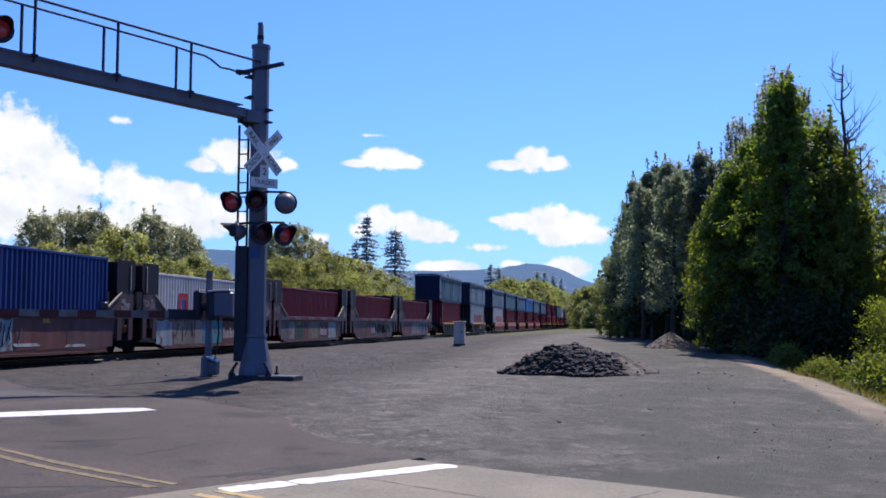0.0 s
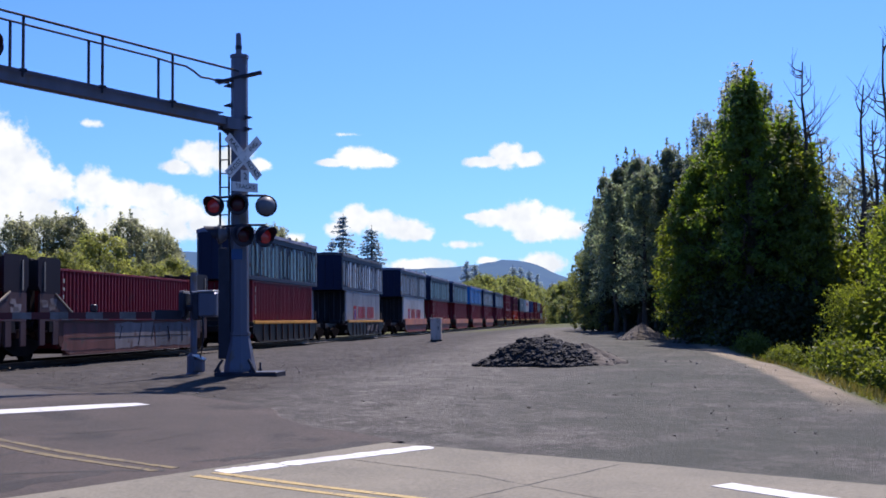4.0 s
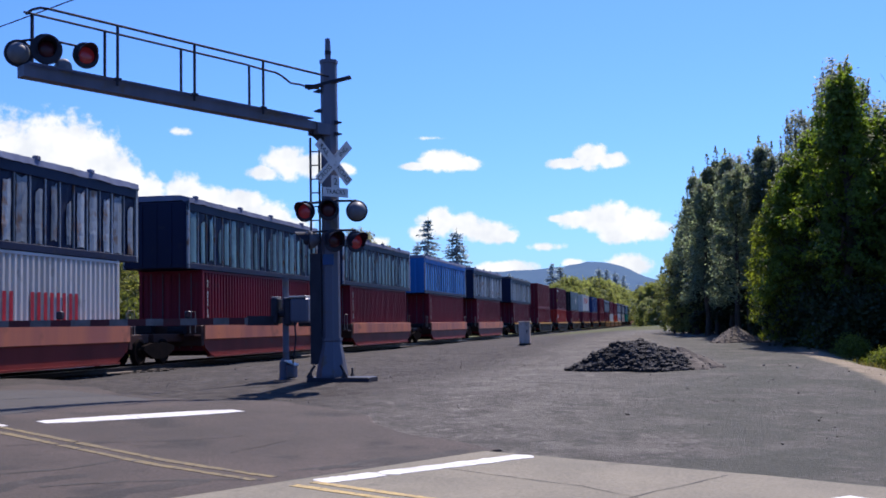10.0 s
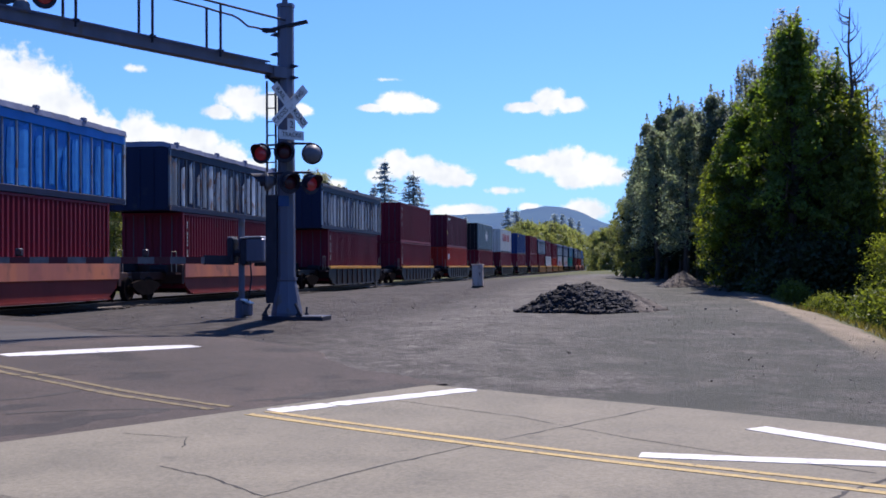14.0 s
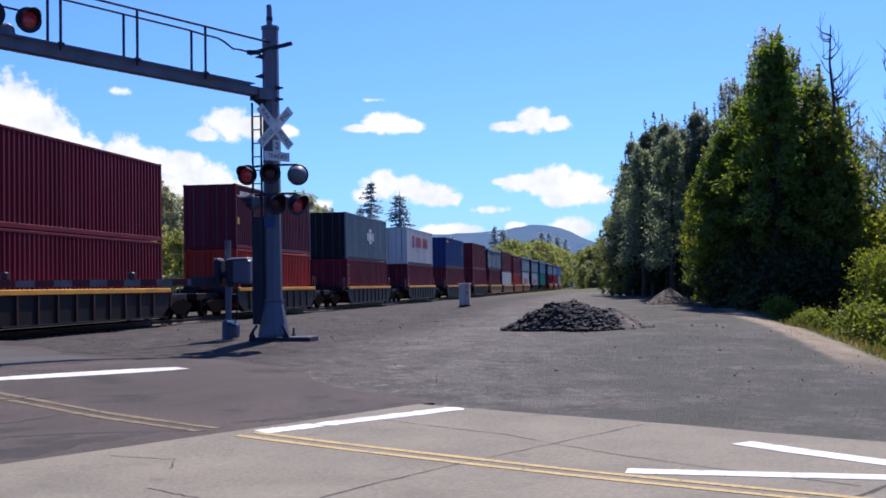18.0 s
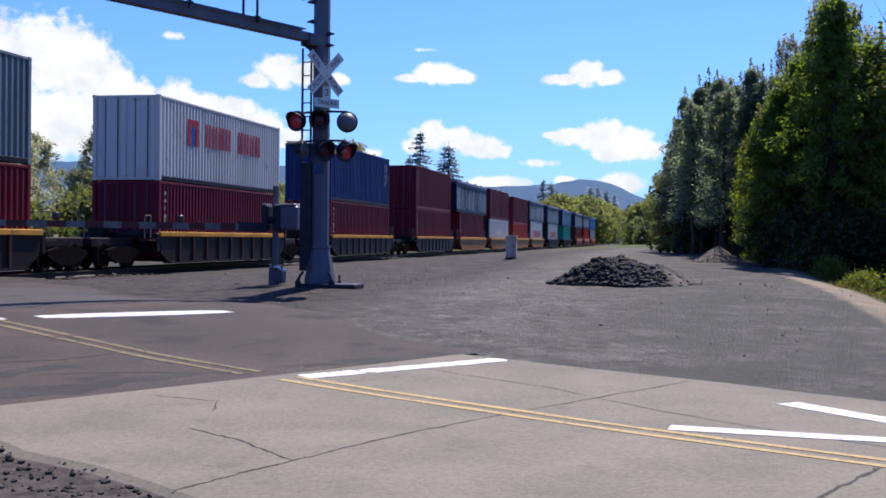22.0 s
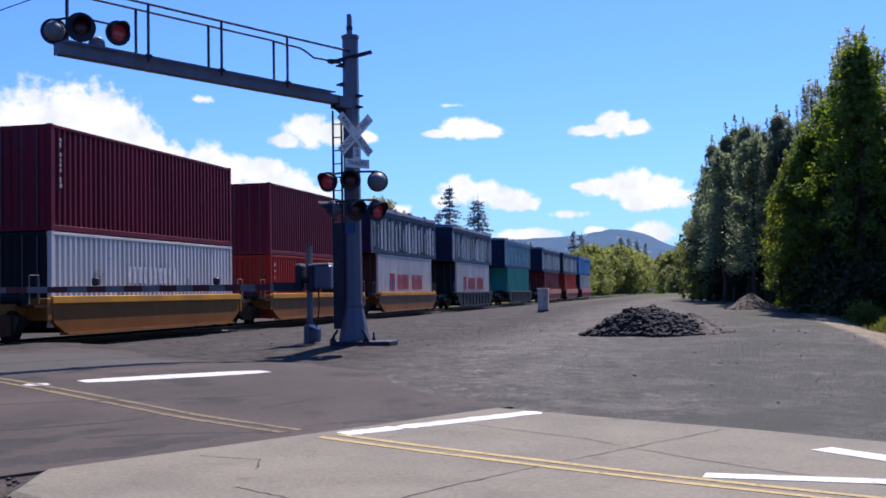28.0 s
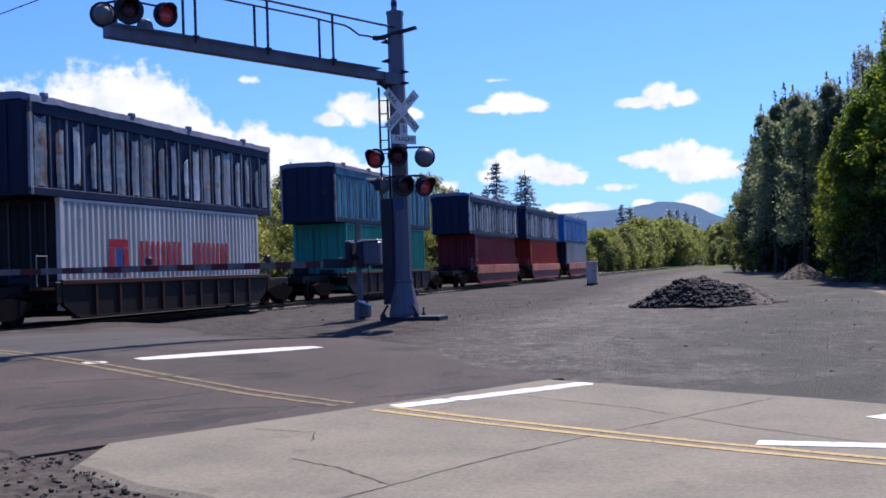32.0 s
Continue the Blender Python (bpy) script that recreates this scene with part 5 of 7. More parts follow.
def open_top_box(side, roof, label, seed, posts=19, height=2.36):
    """A forty-eight-foot open-top waste box with outside posts, stained panels and a tarpaulin over its top."""
    c = thing("open_top_container", Matrix.Identity(4), label, "container", "containers on the train")
    y0, y1 = -(L48 - L40) / 2, L40 + (L48 - L40) / 2
    D = paint("post_navy")
    W = 1.19
    P = paint(side)
    step = (L48 - 0.3) / posts
    for sx in (-1, 1):
        for i in range(posts):
            ya = y0 + 0.15 + i * step
            part("side_panel", shared(("panel", side, sx, i % 4), lambda: panel_mesh(sx, W, step, height, P if side in ("blue", "panel_teal") else D, i % 4)), None, c).matrix_local = pose(0, ya, 0)
            kind_ = (i * 5 + seed * 3) % 7
            sk = part("torn_skin", shared(("skin", side, sx, kind_), lambda: skin_mesh(sx, W, step, height, P, kind_)), None, c)
            sk.matrix_local = pose(0, ya, 0)
            # pale paint puts the sunlit edge of each post into its colour
            q = part("side_post", shared(("post48", sx, height), lambda: Shape().box(*((W - 0.03, W + 0.028) if sx > 0 else (-W - 0.028, -W + 0.03)), -0.022, 0.022, 0.1, height - 0.2, 0.01).mesh("side_post", paint("panel"))), None, c)
            q.matrix_local = pose(0, ya, 0)
        xs = (W - 0.03, W + 0.045) if sx > 0 else (-W - 0.045, -W + 0.03)
        part("bottom_rail", shared(("brail48", sx), lambda: Shape().box(*xs, y0, y1, 0.0, 0.2, 0.01).mesh("bottom_rail", paint("post_navy"))), None, c)
        part("top_rail", shared(("trail48", sx, height, side if side in ("blue", "panel_teal") else ""), lambda: Shape().box(*xs, y0, y1, height - 0.34, height, 0.01).mesh("top_rail", P if side in ("blue", "panel_teal") else D)), None, c)
        for ya, yb in ((y0, y0 + 0.14), (y1 - 0.14, y1)):
            part("corner_post", shared(("cpost48", sx, ya, height), lambda: Shape().box(*xs, ya, yb, 0.0, height, 0.01).mesh("corner_post", paint("panel"))), None, c)
    part("floor", shared(("floor48",), lambda: Shape().box(-W, W, y0 + 0.05, y1 - 0.05, 0.02, 0.14).mesh("floor", D)), None, c)
    for ya, yb in ((y0 + 0.02, y0 + 0.1), (y1 - 0.1, y1 - 0.02)):
        DE = P if side == "blue" else D
        ew = part("end_wall", shared(("end48", ya, height, side == "blue"), lambda: end_wall_mesh(W, ya, yb, height, DE)), None, c)
        m = ya - 0.03 if ya < 3 else yb
        for i in range(5):
            x = -W + 0.1 + i * (2 * W - 0.2) / 4
            part("end_post", shared(("endpost48", ya, i, height, side == "blue"), lambda: Shape().box(x - 0.05, x + 0.05, m, m + 0.03, 0.1, height - 0.1).mesh("end_post", DE)), None, ew)

    def tarp():
        rnd = random.Random(seed)
        s = Shape()
        nx, ny = 8, 60
        for j in range(ny + 1):
            y = y0 + 0.02 + (L48 - 0.04) * j / ny
            sag = 0.02 * math.sin(j * 0.42 + seed) + 0.012 * math.sin(j * 1.1 + seed * 2)
            for i in range(nx + 1):
                x = -W - 0.065 + (2 * W + 0.13) * i / nx
                edge = abs(2 * i / nx - 1)
                z = height + 0.17 + (0.03 + 0.5 * sag) * (1 - edge ** 2) + rnd.uniform(-0.012, 0.012) - (0.05 + 0.006 * math.sin(j * 0.8 + seed) if i in (0, nx) else 0)
                s.v.append((x, y, z))
        w = nx + 1
        s.f = [(j * w + i, j * w + i + 1, (j + 1) * w + i + 1, (j + 1) * w + i) for j in range(ny) for i in range(nx)]
        for sd, col in ((-1, 0), (1, nx)):                  # the skirts that hang over the top rails
            o = len(s.v)
            for j in range(ny + 1):
                x, y, z = s.v[j * w + col]
                s.v.append((x + sd * 0.012 + sd * rnd.uniform(0, 0.015), y, z - 0.17 - 0.008 * math.sin(j * 0.55 + seed) - rnd.uniform(0, 0.012)))
            for j in range(ny):
                q = (j * w + col, (j + 1) * w + col, o + j + 1, o + j)
                s.f.append(q if sd > 0 else q[::-1])
        for row, sg in ((0, -1), (ny, 1)):                     # and over both ends
            o = len(s.v)
            for i in range(nx + 1):
                x, y, z = s.v[row * w + i]
                s.v.append((x, y + sg * 0.012, z - 0.17 - rnd.uniform(0, 0.03)))
            for i in range(nx):
                q = (row * w + i, row * w + i + 1, o + i + 1, o + i)
                s.f.append(q[::-1] if sg > 0 else q)
        for sd in (-1, 1):
            for kk in range(4):
                yy = y0 + 1.0 + kk * 3.6 + rnd.uniform(-0.6, 0.6)
                s.box(sd * (W + 0.02) - 0.08, sd * (W + 0.02) + 0.08, yy, yy + 0.2, height + 0.1, height + 0.22, 0.02)
        return s.mesh("tarpaulin", paint(roof))
    part("tarpaulin", shared(("tarp", roof, seed % 3, height), tarp), None, c, "weathered tarpaulin tied over the top")
    return c


def panel_mesh(sx, W, step, height, mat, k):
    s = Shape()
    x = sx * (W - 0.01)
    x2 = sx * (W - 0.05)
    rnd = random.Random(k + 7)
    n = 5
    for j in range(n + 1):
        z = 0.15 + (height - 0.25) * j / n
        s.v += [(x + sx * rnd.uniform(-0.02, 0.0), 0.03, z), (x + sx * rnd.uniform(-0.03, 0.02), step * 0.5, z), (x + sx * rnd.uniform(-0.02, 0.0), step - 0.03, z)]
    for j in range(n):
        for i in range(2):
            q = (3 * j + i, 3 * j + i + 1, 3 * j + i + 4, 3 * j + i + 3)
            s.f.append(q if sx > 0 else q[::-1])
    o = len(s.v)
    s.box(min(x2, x2 - sx * 0.02), max(x2, x2 - sx * 0.02), 0.02, step - 0.02, 0.14, height - 0.1)
    return s.mesh("side_panel", mat)


def skin_mesh(sx, W, step, height, mat, k):
    """A dented, ragged-edged pale sheet between two posts, torn away in places."""
    rnd = random.Random(k * 3 + 1)
    s = Shape()
    n = 14
    top = height - 0.36 - (0.05, 0.3, 0.16, 0.02, 0.5, 0.22, 0.1)[k % 7]
    low = (0.2, 0.22, 0.26, 0.2, 0.3, 0.21, 0.34)[k % 7]
    # the gap after each post also stands in for the shadow it casts
    mid, half = step * (0.46, 0.56, 0.5, 0.45, 0.62, 0.52, 0.58)[k % 7], step * (0.3, 0.22, 0.27, 0.34, 0.16, 0.25, 0.2)[k % 7]
    a_, b_ = rnd.uniform(0, 6), rnd.uniform(0, 6)
    for j in range(n + 1):
        q = j / n
        z = low + (top - low) * q
        l = mid - half * rnd.uniform(0.88, 1.03) + 0.012 * math.sin(6 * q + a_)
        r = mid + half * rnd.uniform(0.94, 1.03) + 0.008 * math.sin(7 * q + b_)
        m = (l + r) / 2
        bulge = 0.005 * math.sin(7 * q + a_) + rnd.uniform(-0.004, 0.006)
        rip = (0.0, 0.0, 0.0) if 0 < j < n else (rnd.uniform(-0.12, 0.02), rnd.uniform(-0.1, 0.1), rnd.uniform(-0.02, 0.1)) if j else (0.0, rnd.uniform(0, 0.06), 0.0)
        for (y, d), dz in zip(((l, 0.0), (m, 0.012 + bulge), (r, 0.004)), rip):
            s.v.append((sx * (W + 0.014 + d), y, z + dz))
    for j in range(n):
        for i in range(2):
            f = (3 * j + i, 3 * j + i + 1, 3 * j + i + 4, 3 * j + i + 3)
            s.f.append(f if sx > 0 else f[::-1])
    o = len(s.v)                                            # the sheet's back and rim
    s.v += [(x - sx * 0.012, y, z) for x, y, z in s.v]
    s.f += [tuple(o + i for i in reversed(f)) for f in s.f[:2 * n]]
    rim = [3 * j for j in range(n + 1)] + [3 * n + 1] + [3 * j + 2 for j in range(n, -1, -1)] + [1]
    s.f += [(rim[i], rim[(i + 1) % len(rim)], o + rim[(i + 1) % len(rim)], o + rim[i]) for i in range(len(rim))]
    return s.mesh("torn_skin", mat)


def end_wall_mesh(W, ya, yb, height, mat):
    s = Shape().box(-W, W, ya, yb, 0.05, height - 0.02)
    return s.mesh("end_wall", mat)


def bogie(parent, y, dark="black"):
    """A two-axle truck: side frames, springs, wheels and axles."""
    key = ("bogie", dark)

    def frame_mesh():
        s = Shape()
        for sx in (-1, 1):
            x = sx * 1.02
            s.loft([[(x + o, yy, z) for yy, z in ((-1.15, 0.5), (-0.85, 0.36), (-0.4, 0.2), (0.4, 0.2), (0.85, 0.36), (1.15, 0.5), (1.1, 0.62), (0.5, 0.72), (-0.5, 0.72), (-1.1, 0.62))] for o in (-0.07, 0.07)])
            for q in (-0.12, 0.0, 0.12):
                s.tube([(x, q * 1.3, 0.24), (x, q * 1.3, 0.56)], 0.05, 8)
        s.box(-1.0, 1.0, -0.2, 0.2, 0.45, 0.7)
        return s.mesh("truck_frame", WHEEL)
    fr = part("truck_frame", shared(key, frame_mesh), None, parent, "dark cast-steel truck frame")
    fr.matrix_local = pose(0, y, 0)

    def wheel_mesh(sx):
        s = Shape()
        n = 28
        prof = [(0.66, 0.44), (0.69, 0.45), (0.715, 0.42), (0.83, 0.412), (0.83, 0.34), (0.79, 0.33), (0.78, 0.14), (0.86, 0.12), (0.86, 0.0)]
        s.loft([[(sx * px, r * math.cos(2 * math.pi * k / n), r * math.sin(2 * math.pi * k / n)) for k in range(n)] for px, r in [(0.66, 0.02)] + prof], caps=False)
        return s.mesh("wheel", WHEEL)
    for ay in (-0.86, 0.86):
        ax = part("axle", shared(("axle",), lambda: Shape().tube([(-0.98, 0, 0), (0.98, 0, 0)], 0.075, 10).mesh("axle", WHEEL)), None, parent)
        ax.matrix_local = pose(0, y + ay, 0.42)
        for sx in (-1, 1):
            part("wheel", shared(("wheel", sx), lambda: wheel_mesh(sx)), None, ax)


def well_car(kind, e0, e1, lead, tail, label):
    """A container well wagon: side sills, ribs, end platforms, couplers, trucks. e0, e1: reach past the load at both ends."""
    w = thing("well_car", Matrix.Identity(4), label, "railway wagon", "wagons of the train")
    pal = {"orange": ("orange", "orange_low", "rust"), "yellow": ("yellow", "yellow_low", "yellow_low"), "yellow_black": ("yellow_edge", "black", "black"), "black": ("rust", "black", "black"),
           "graffiti": ("maroon", "brown", "rust")}[kind]
    top = {"orange": 1.32, "yellow": 1.2, "yellow_black": 1.22, "black": 1.15, "graffiti": 1.45}[kind]
    split = {"orange": 0.78, "yellow": 1.0, "yellow_black": 1.06, "black": 1.02, "graffiti": 1.25}[kind]
    y0, y1 = -0.28, L40 + 0.28
    for sx in (-1, 1):
        xo = sx * 1.44
        xi = sx * 1.3
        a, b = min(xi, xo), max(xi, xo)
        part("top_chord", shared((kind, "chord", sx), lambda: Shape().box(a, b, y0, y1, split, top, 0.015).mesh("top_chord", paint(pal[0]))), None, w, "painted upper side sill")
        a2, b2 = min(sx * 1.27, sx * 1.38), max(sx * 1.27, sx * 1.38)

        def low_mesh():
            s = Shape()
            s.loft([[(x, y, z) for y, z in ((y0, split), (y0 + 0.12, 0.5), (y0 + 0.7, 0.2), (y1 - 0.7, 0.2), (y1 - 0.12, 0.5), (y1, split))] for x in (a2, b2)])
            return s.mesh("lower_sill", paint(pal[1]))
        part("lower_sill", shared((kind, "low", sx), low_mesh), None, w)
        if kind in ("yellow_black", "black"):
            for i in range(9):
                xx = (1.38, 1.43) if sx > 0 else (-1.43, -1.38)
                r = part("side_rib", shared((kind, "rib", sx), lambda: Shape().box(*xx, -0.05, 0.05, 0.22, split).mesh("side_rib", paint("rust"))), None, w)
                r.matrix_local = pose(0, 1.3 + i * (L40 - 2.6) / 8, 0)
        part("bottom_flange", shared((kind, "flange", sx), lambda: Shape().box(min(sx * 1.2, sx * 1.46), max(sx * 1.2, sx * 1.46), y0 + 0.7, y1 - 0.7, 0.14, 0.2).mesh("bottom_flange", paint(pal[1]))), None, w)
    for i in range(5):
        cb = part("cross_beam", shared(("cross",), lambda: Shape().box(-1.3, 1.3, -0.15, 0.15, 0.18, 0.3).mesh("cross_beam", paint("black"))), None, w)
        cb.matrix_local = pose(0, 1.4 + i * (L40 - 2.8) / 4, 0)
    for end, e in ((0, e0), (1, e1)):
        sg, base = (-1, y0) if end == 0 else (1, y1)
        reach = e - 0.28 - 0.25
        ya, yb = sorted((base, base + sg * reach))
        part("end_platform", shared((kind, "plat", end, round(reach, 1)), lambda: Shape().box(-0.75, 0.75, ya, yb, 0.72, 1.0, 0.02).mesh("end_platform", paint(pal[2]))), None, w)
        part("end_sill", shared((kind, "endsill", end), lambda: Shape().box(-1.4, 1.4, *sorted((base, base + sg * 0.22)), 0.55, top - 0.05, 0.02).mesh("end_sill", paint(pal[2]))), None, w)
        cy = base + sg * reach
        part("coupler", shared(("coupler", end, round(reach, 1)), lambda: Shape().box(-0.14, 0.14, *sorted((cy - sg * 0.1, cy + sg * 0.5)), 0.74, 0.98, 0.03).mesh("coupler", WHEEL)), None, w)
        for sx in (-1, 1):
            gx = sx * 1.2
            part("grab_iron", shared(("grab", end, sx, round(reach, 1)), lambda: Shape().tube([(gx, base + sg * 0.3, 1.0), (gx, base + sg * 0.3, 1.75), (gx, base + sg * 0.75, 1.75), (gx, base + sg * 0.75, 1.0)], 0.016, 6).mesh("grab_iron", paint("tan"))), None, w)
            part("step", shared(("step", end, sx), lambda: Shape().box(*sorted((sx * 1.0, sx * 1.38)), *sorted((base + sg * 0.25, base + sg * 0.8)), 0.9, 0.97).mesh("step", paint(pal[2]))), None, w)
        part("valve_box", shared(("valve", end), lambda: Shape().box(-0.9, -0.3, *sorted((base + sg * 0.3, base + sg * 0.65)), 1.0, 1.4, 0.04).mesh("valve_box", paint("dark"))), None, w)
        part("brake_cylinder", shared(("brake", end), lambda: Shape().tube([(0.3, base + sg * 0.5, 1.1), (0.9, base + sg * 0.5, 1.1)], 0.16, 10).mesh("brake_cylinder", paint("dark"))), None, w)
        if kind == "graffiti":
            ym = base + sg * 0.5
            bh = part("bulkhead", shared((kind, "bulk", end), lambda: Shape().box(-1.43, 1.43, *sorted((ym - sg * 0.1, ym + sg * 0.2)), 2.2, 3.15, 0.02).mesh("bulkhead", paint("black"))), None, w, "tall rusty end bulkhead")
            for bx in (-1.3, -0.66, 0.0, 0.66, 1.3):
                part("bulkhead_post", shared((kind, "bulkpost", end, bx), lambda: Shape().box(bx - 0.13, bx + 0.13, *sorted((ym - sg * 0.16, ym + sg * 0.16)), 0.9, 3.2, 0.015).mesh("bulkhead_post", paint("black"))), None, bh)
            for sx in (-1, 1):
                xs = sorted((sx * 1.38, sx * 1.44))

                def side_panel():
                    q = [(base - sg * 0.05, 2.08), (base - sg * 0.05, 3.12), (base + sg * 0.05, 3.2), (base + sg * 1.28, 3.2), (base + sg * 1.42, 3.1), (base + sg * 1.42, 2.3), (base + sg * 1.2, 2.08)]
                    return Shape().loft([[(x, y, z) for y, z in q] for x in xs]).mesh("bulkhead_side", paint("post_plum"))
                part("bulkhead_side", shared((kind, "side", end, sx), side_panel), None, bh)

                def brace():
                    q = [(base + sg * 1.3, 1.24), (base + sg * 1.3, 2.08), (base + sg * 0.3, 2.08), (base - sg * 0.95, 1.47), (base - sg * 0.95, 1.24)]
                    return Shape().loft([[(x, y, z) for y, z in q] for x in xs]).mesh("bulkhead_brace", paint("mauve"))
                br = part("bulkhead_brace", shared((kind, "brace", end, sx), brace), None, w)
                part("edge_bar", shared((kind, "edge", end, sx), lambda: Shape().beam((sx * 1.45, base - sg * 0.95, 1.49), (sx * 1.45, base + sg * 0.3, 2.1), 0.05, 0.05).mesh("edge_bar", paint("tan"))), None, br, "pale strip along the slanted edge")
                part("upright_bar", shared((kind, "upright", end, sx), lambda: Shape().box(*sorted((sx * 1.44, sx * 1.47)), *sorted((base + sg * 1.0, base + sg * 1.07)), 2.15, 3.05, 0.01).mesh("upright_bar", paint("tan"))), None, bh, "pale upright grab bar")
                for k, (ya, yb) in enumerate(((0.05, 0.42), (0.95, 1.3))):
                    part("leg", shared((kind, "leg", end, sx, k), lambda: Shape().box(*xs, *sorted((base + sg * ya, base + sg * yb)), 0.5, 1.24, 0.015).mesh("leg", paint("mauve"))), None, br)
            for k in range(4):
                rnd = random.Random(end * 7 + k)
                ya = base + sg * rnd.uniform(0.1, 0.9)
                za = rnd.uniform(1.35, 1.75)
                part("spray_paint", shared((kind, "dab", end, k), lambda: spray_blob(*sorted((ya, ya + sg * 0.4)), za, za + rnd.uniform(0.15, 0.3), rnd, 1.442).mesh("spray_paint", GRAFFITI["pale"])), None, w)
    if lead:
        bogie(w, -e0 + (0.0 if lead == 2 else 1.75))
    if tail:
        bogie(w, L40 + e1 - (0.0 if tail == 2 else 1.75))
    return w


GRAFFITI = {n: material("spray_" + n, c, tuple(0.6 * x for x in c), 1.6, 0.75, spots=(0.09, 0.055, 0.05), spot_scale=2.4, spot_amount=0.45, streak=True)
            for n, c in (("pale", (0.22, 0.2, 0.21)), ("aqua", (0.05, 0.22, 0.27)), ("ice", (0.26, 0.33, 0.36)), ("tan", (0.19, 0.165, 0.135)), ("olive", (0.13, 0.125, 0.075)), ("mauve", (0.12, 0.06, 0.062)), ("rosy", (0.15, 0.06, 0.055)),
                         ("grey", (0.12, 0.12, 0.14)), ("bottle", (0.03, 0.07, 0.05)), ("yolk", (0.42, 0.26, 0.05)), ("dark", (0.03, 0.025, 0.03)), ("chalk", (0.5, 0.48, 0.47)))}


def spray_blob(y0, y1, z0, z1, rnd, x=1.381):
    """An uneven patch of paint on a wagon's side, four millimetres proud."""
    f = min(1.0, (y1 - y0) / 1.2)
    lean0, lean1 = rnd.uniform(-0.18, 0.18) * f, rnd.uniform(-0.18, 0.18) * f
    d = (z1 - z0) * 0.09
    ring = []
    for k in range(7):
        ring.append((y0 + (y1 - y0) * k / 6, z0 + rnd.uniform(0.0, d)))
    for k in range(1, 5):
        ring.append((y1 + lean1 * k / 5 + rnd.uniform(-0.07, 0.03) * f, z0 + (z1 - z0) * k / 5))
    for k in range(7):
        ring.append((y1 + lean1 - (y1 + lean1 - y0 - lean0) * k / 6, z1 - rnd.uniform(0.0, d)))
    for k in range(1, 5):
        ring.append((y0 + lean0 * (1 - k / 5) + rnd.uniform(-0.03, 0.07) * f, z1 - (z1 - z0) * k / 5))
    return Shape().loft([[(q, y, z) for y, z in ring] for q in (x, x + 0.004)])


def spray_wagon(w, i):
    """The sprayed side of one of the five leading wagons: big patches, strokes, painted-out words as bars, grey squares along the sill."""
    rnd = random.Random(i * 5 + 1)

    def blob(color, y0, y1, z0=0.24, z1=1.22, x=1.381):
        part("spray_paint", spray_blob(y0, y1, z0, z1, rnd, x), GRAFFITI[color], w, color_label.get(color, "patch of spray paint on the wagon side"))

    def strokes(color, y0, y1, n, z0=0.32, z1=1.15, wide=0.05):
        for k in range(n):
            y = y0 + (y1 - y0) * (k + rnd.uniform(0.2, 0.8)) / n
            b = y + rnd.uniform(-0.3, 0.3)
            part("spray_stroke", Shape().beam((1.388, y, z0 + rnd.uniform(0, 0.3)), (1.388, b, z1 - rnd.uniform(0, 0.25)), wide, wide * 0.1), GRAFFITI[color], w)

    def word(y0, y1, n):
        for k in range(n):
            y = y0 + (y1 - y0) * k / n
            part("word_bar", Shape().box(1.386, 1.39, y, y + 0.13, 0.46, 0.9 if k % 2 == 0 else 0.78).box(1.386, 1.39, y + 0.2, y + 0.28, 0.46, 0.76), GRAFFITI["chalk"], w, "plain pale bar of a painted word")

    color_label = {"aqua": "aqua patch of spray paint", "bottle": "dark green sprayed figure", "yolk": "small yellow dab of paint", "olive": "olive patch of spray paint"}
    for y in (-0.1, 2.25, 4.75, 7.55, 10.2):
        blob("grey", y, y + 1.25, 1.27, 1.46, 1.441)
    if i == 0:
        blob("pale", 0.3, 2.2); blob("rosy", 2.3, 4.9); blob("ice", 5.0, 5.85); strokes("dark", 5.0, 5.8, 4)
        blob("rosy", 6.0, 9.0); blob("mauve", 9.0, 12.3); blob("yolk", 7.5, 7.95, 1.08, 1.22, 1.386); blob("chalk", 6.0, 7.4, 0.4, 0.5, 1.386); blob("chalk", 8.9, 10.3, 0.34, 0.43, 1.386); strokes("chalk", 6.0, 6.3, 1)
    elif i == 1:
        blob("ice", -0.2, 1.35); blob("tan", 1.45, 3.6); strokes("dark", 1.5, 3.6, 4, wide=0.03); blob("pale", 3.65, 4.6); blob("aqua", 4.65, 6.9); blob("rosy", 6.95, 9.75); word(7.05, 8.7, 4); blob("olive", 9.8, 12.4); strokes("rosy", 8.8, 9.7, 3)
    elif i == 2:
        blob("grey", -0.1, 1.2); blob("pale", 1.25, 2.4); blob("bottle", 2.45, 3.95, 0.24, 1.05, 1.386); blob("olive", 2.4, 4.0); blob("yolk", 3.0, 3.4, 1.0, 1.2, 1.391); blob("rosy", 4.05, 5.0); blob("tan", 5.05, 7.3)
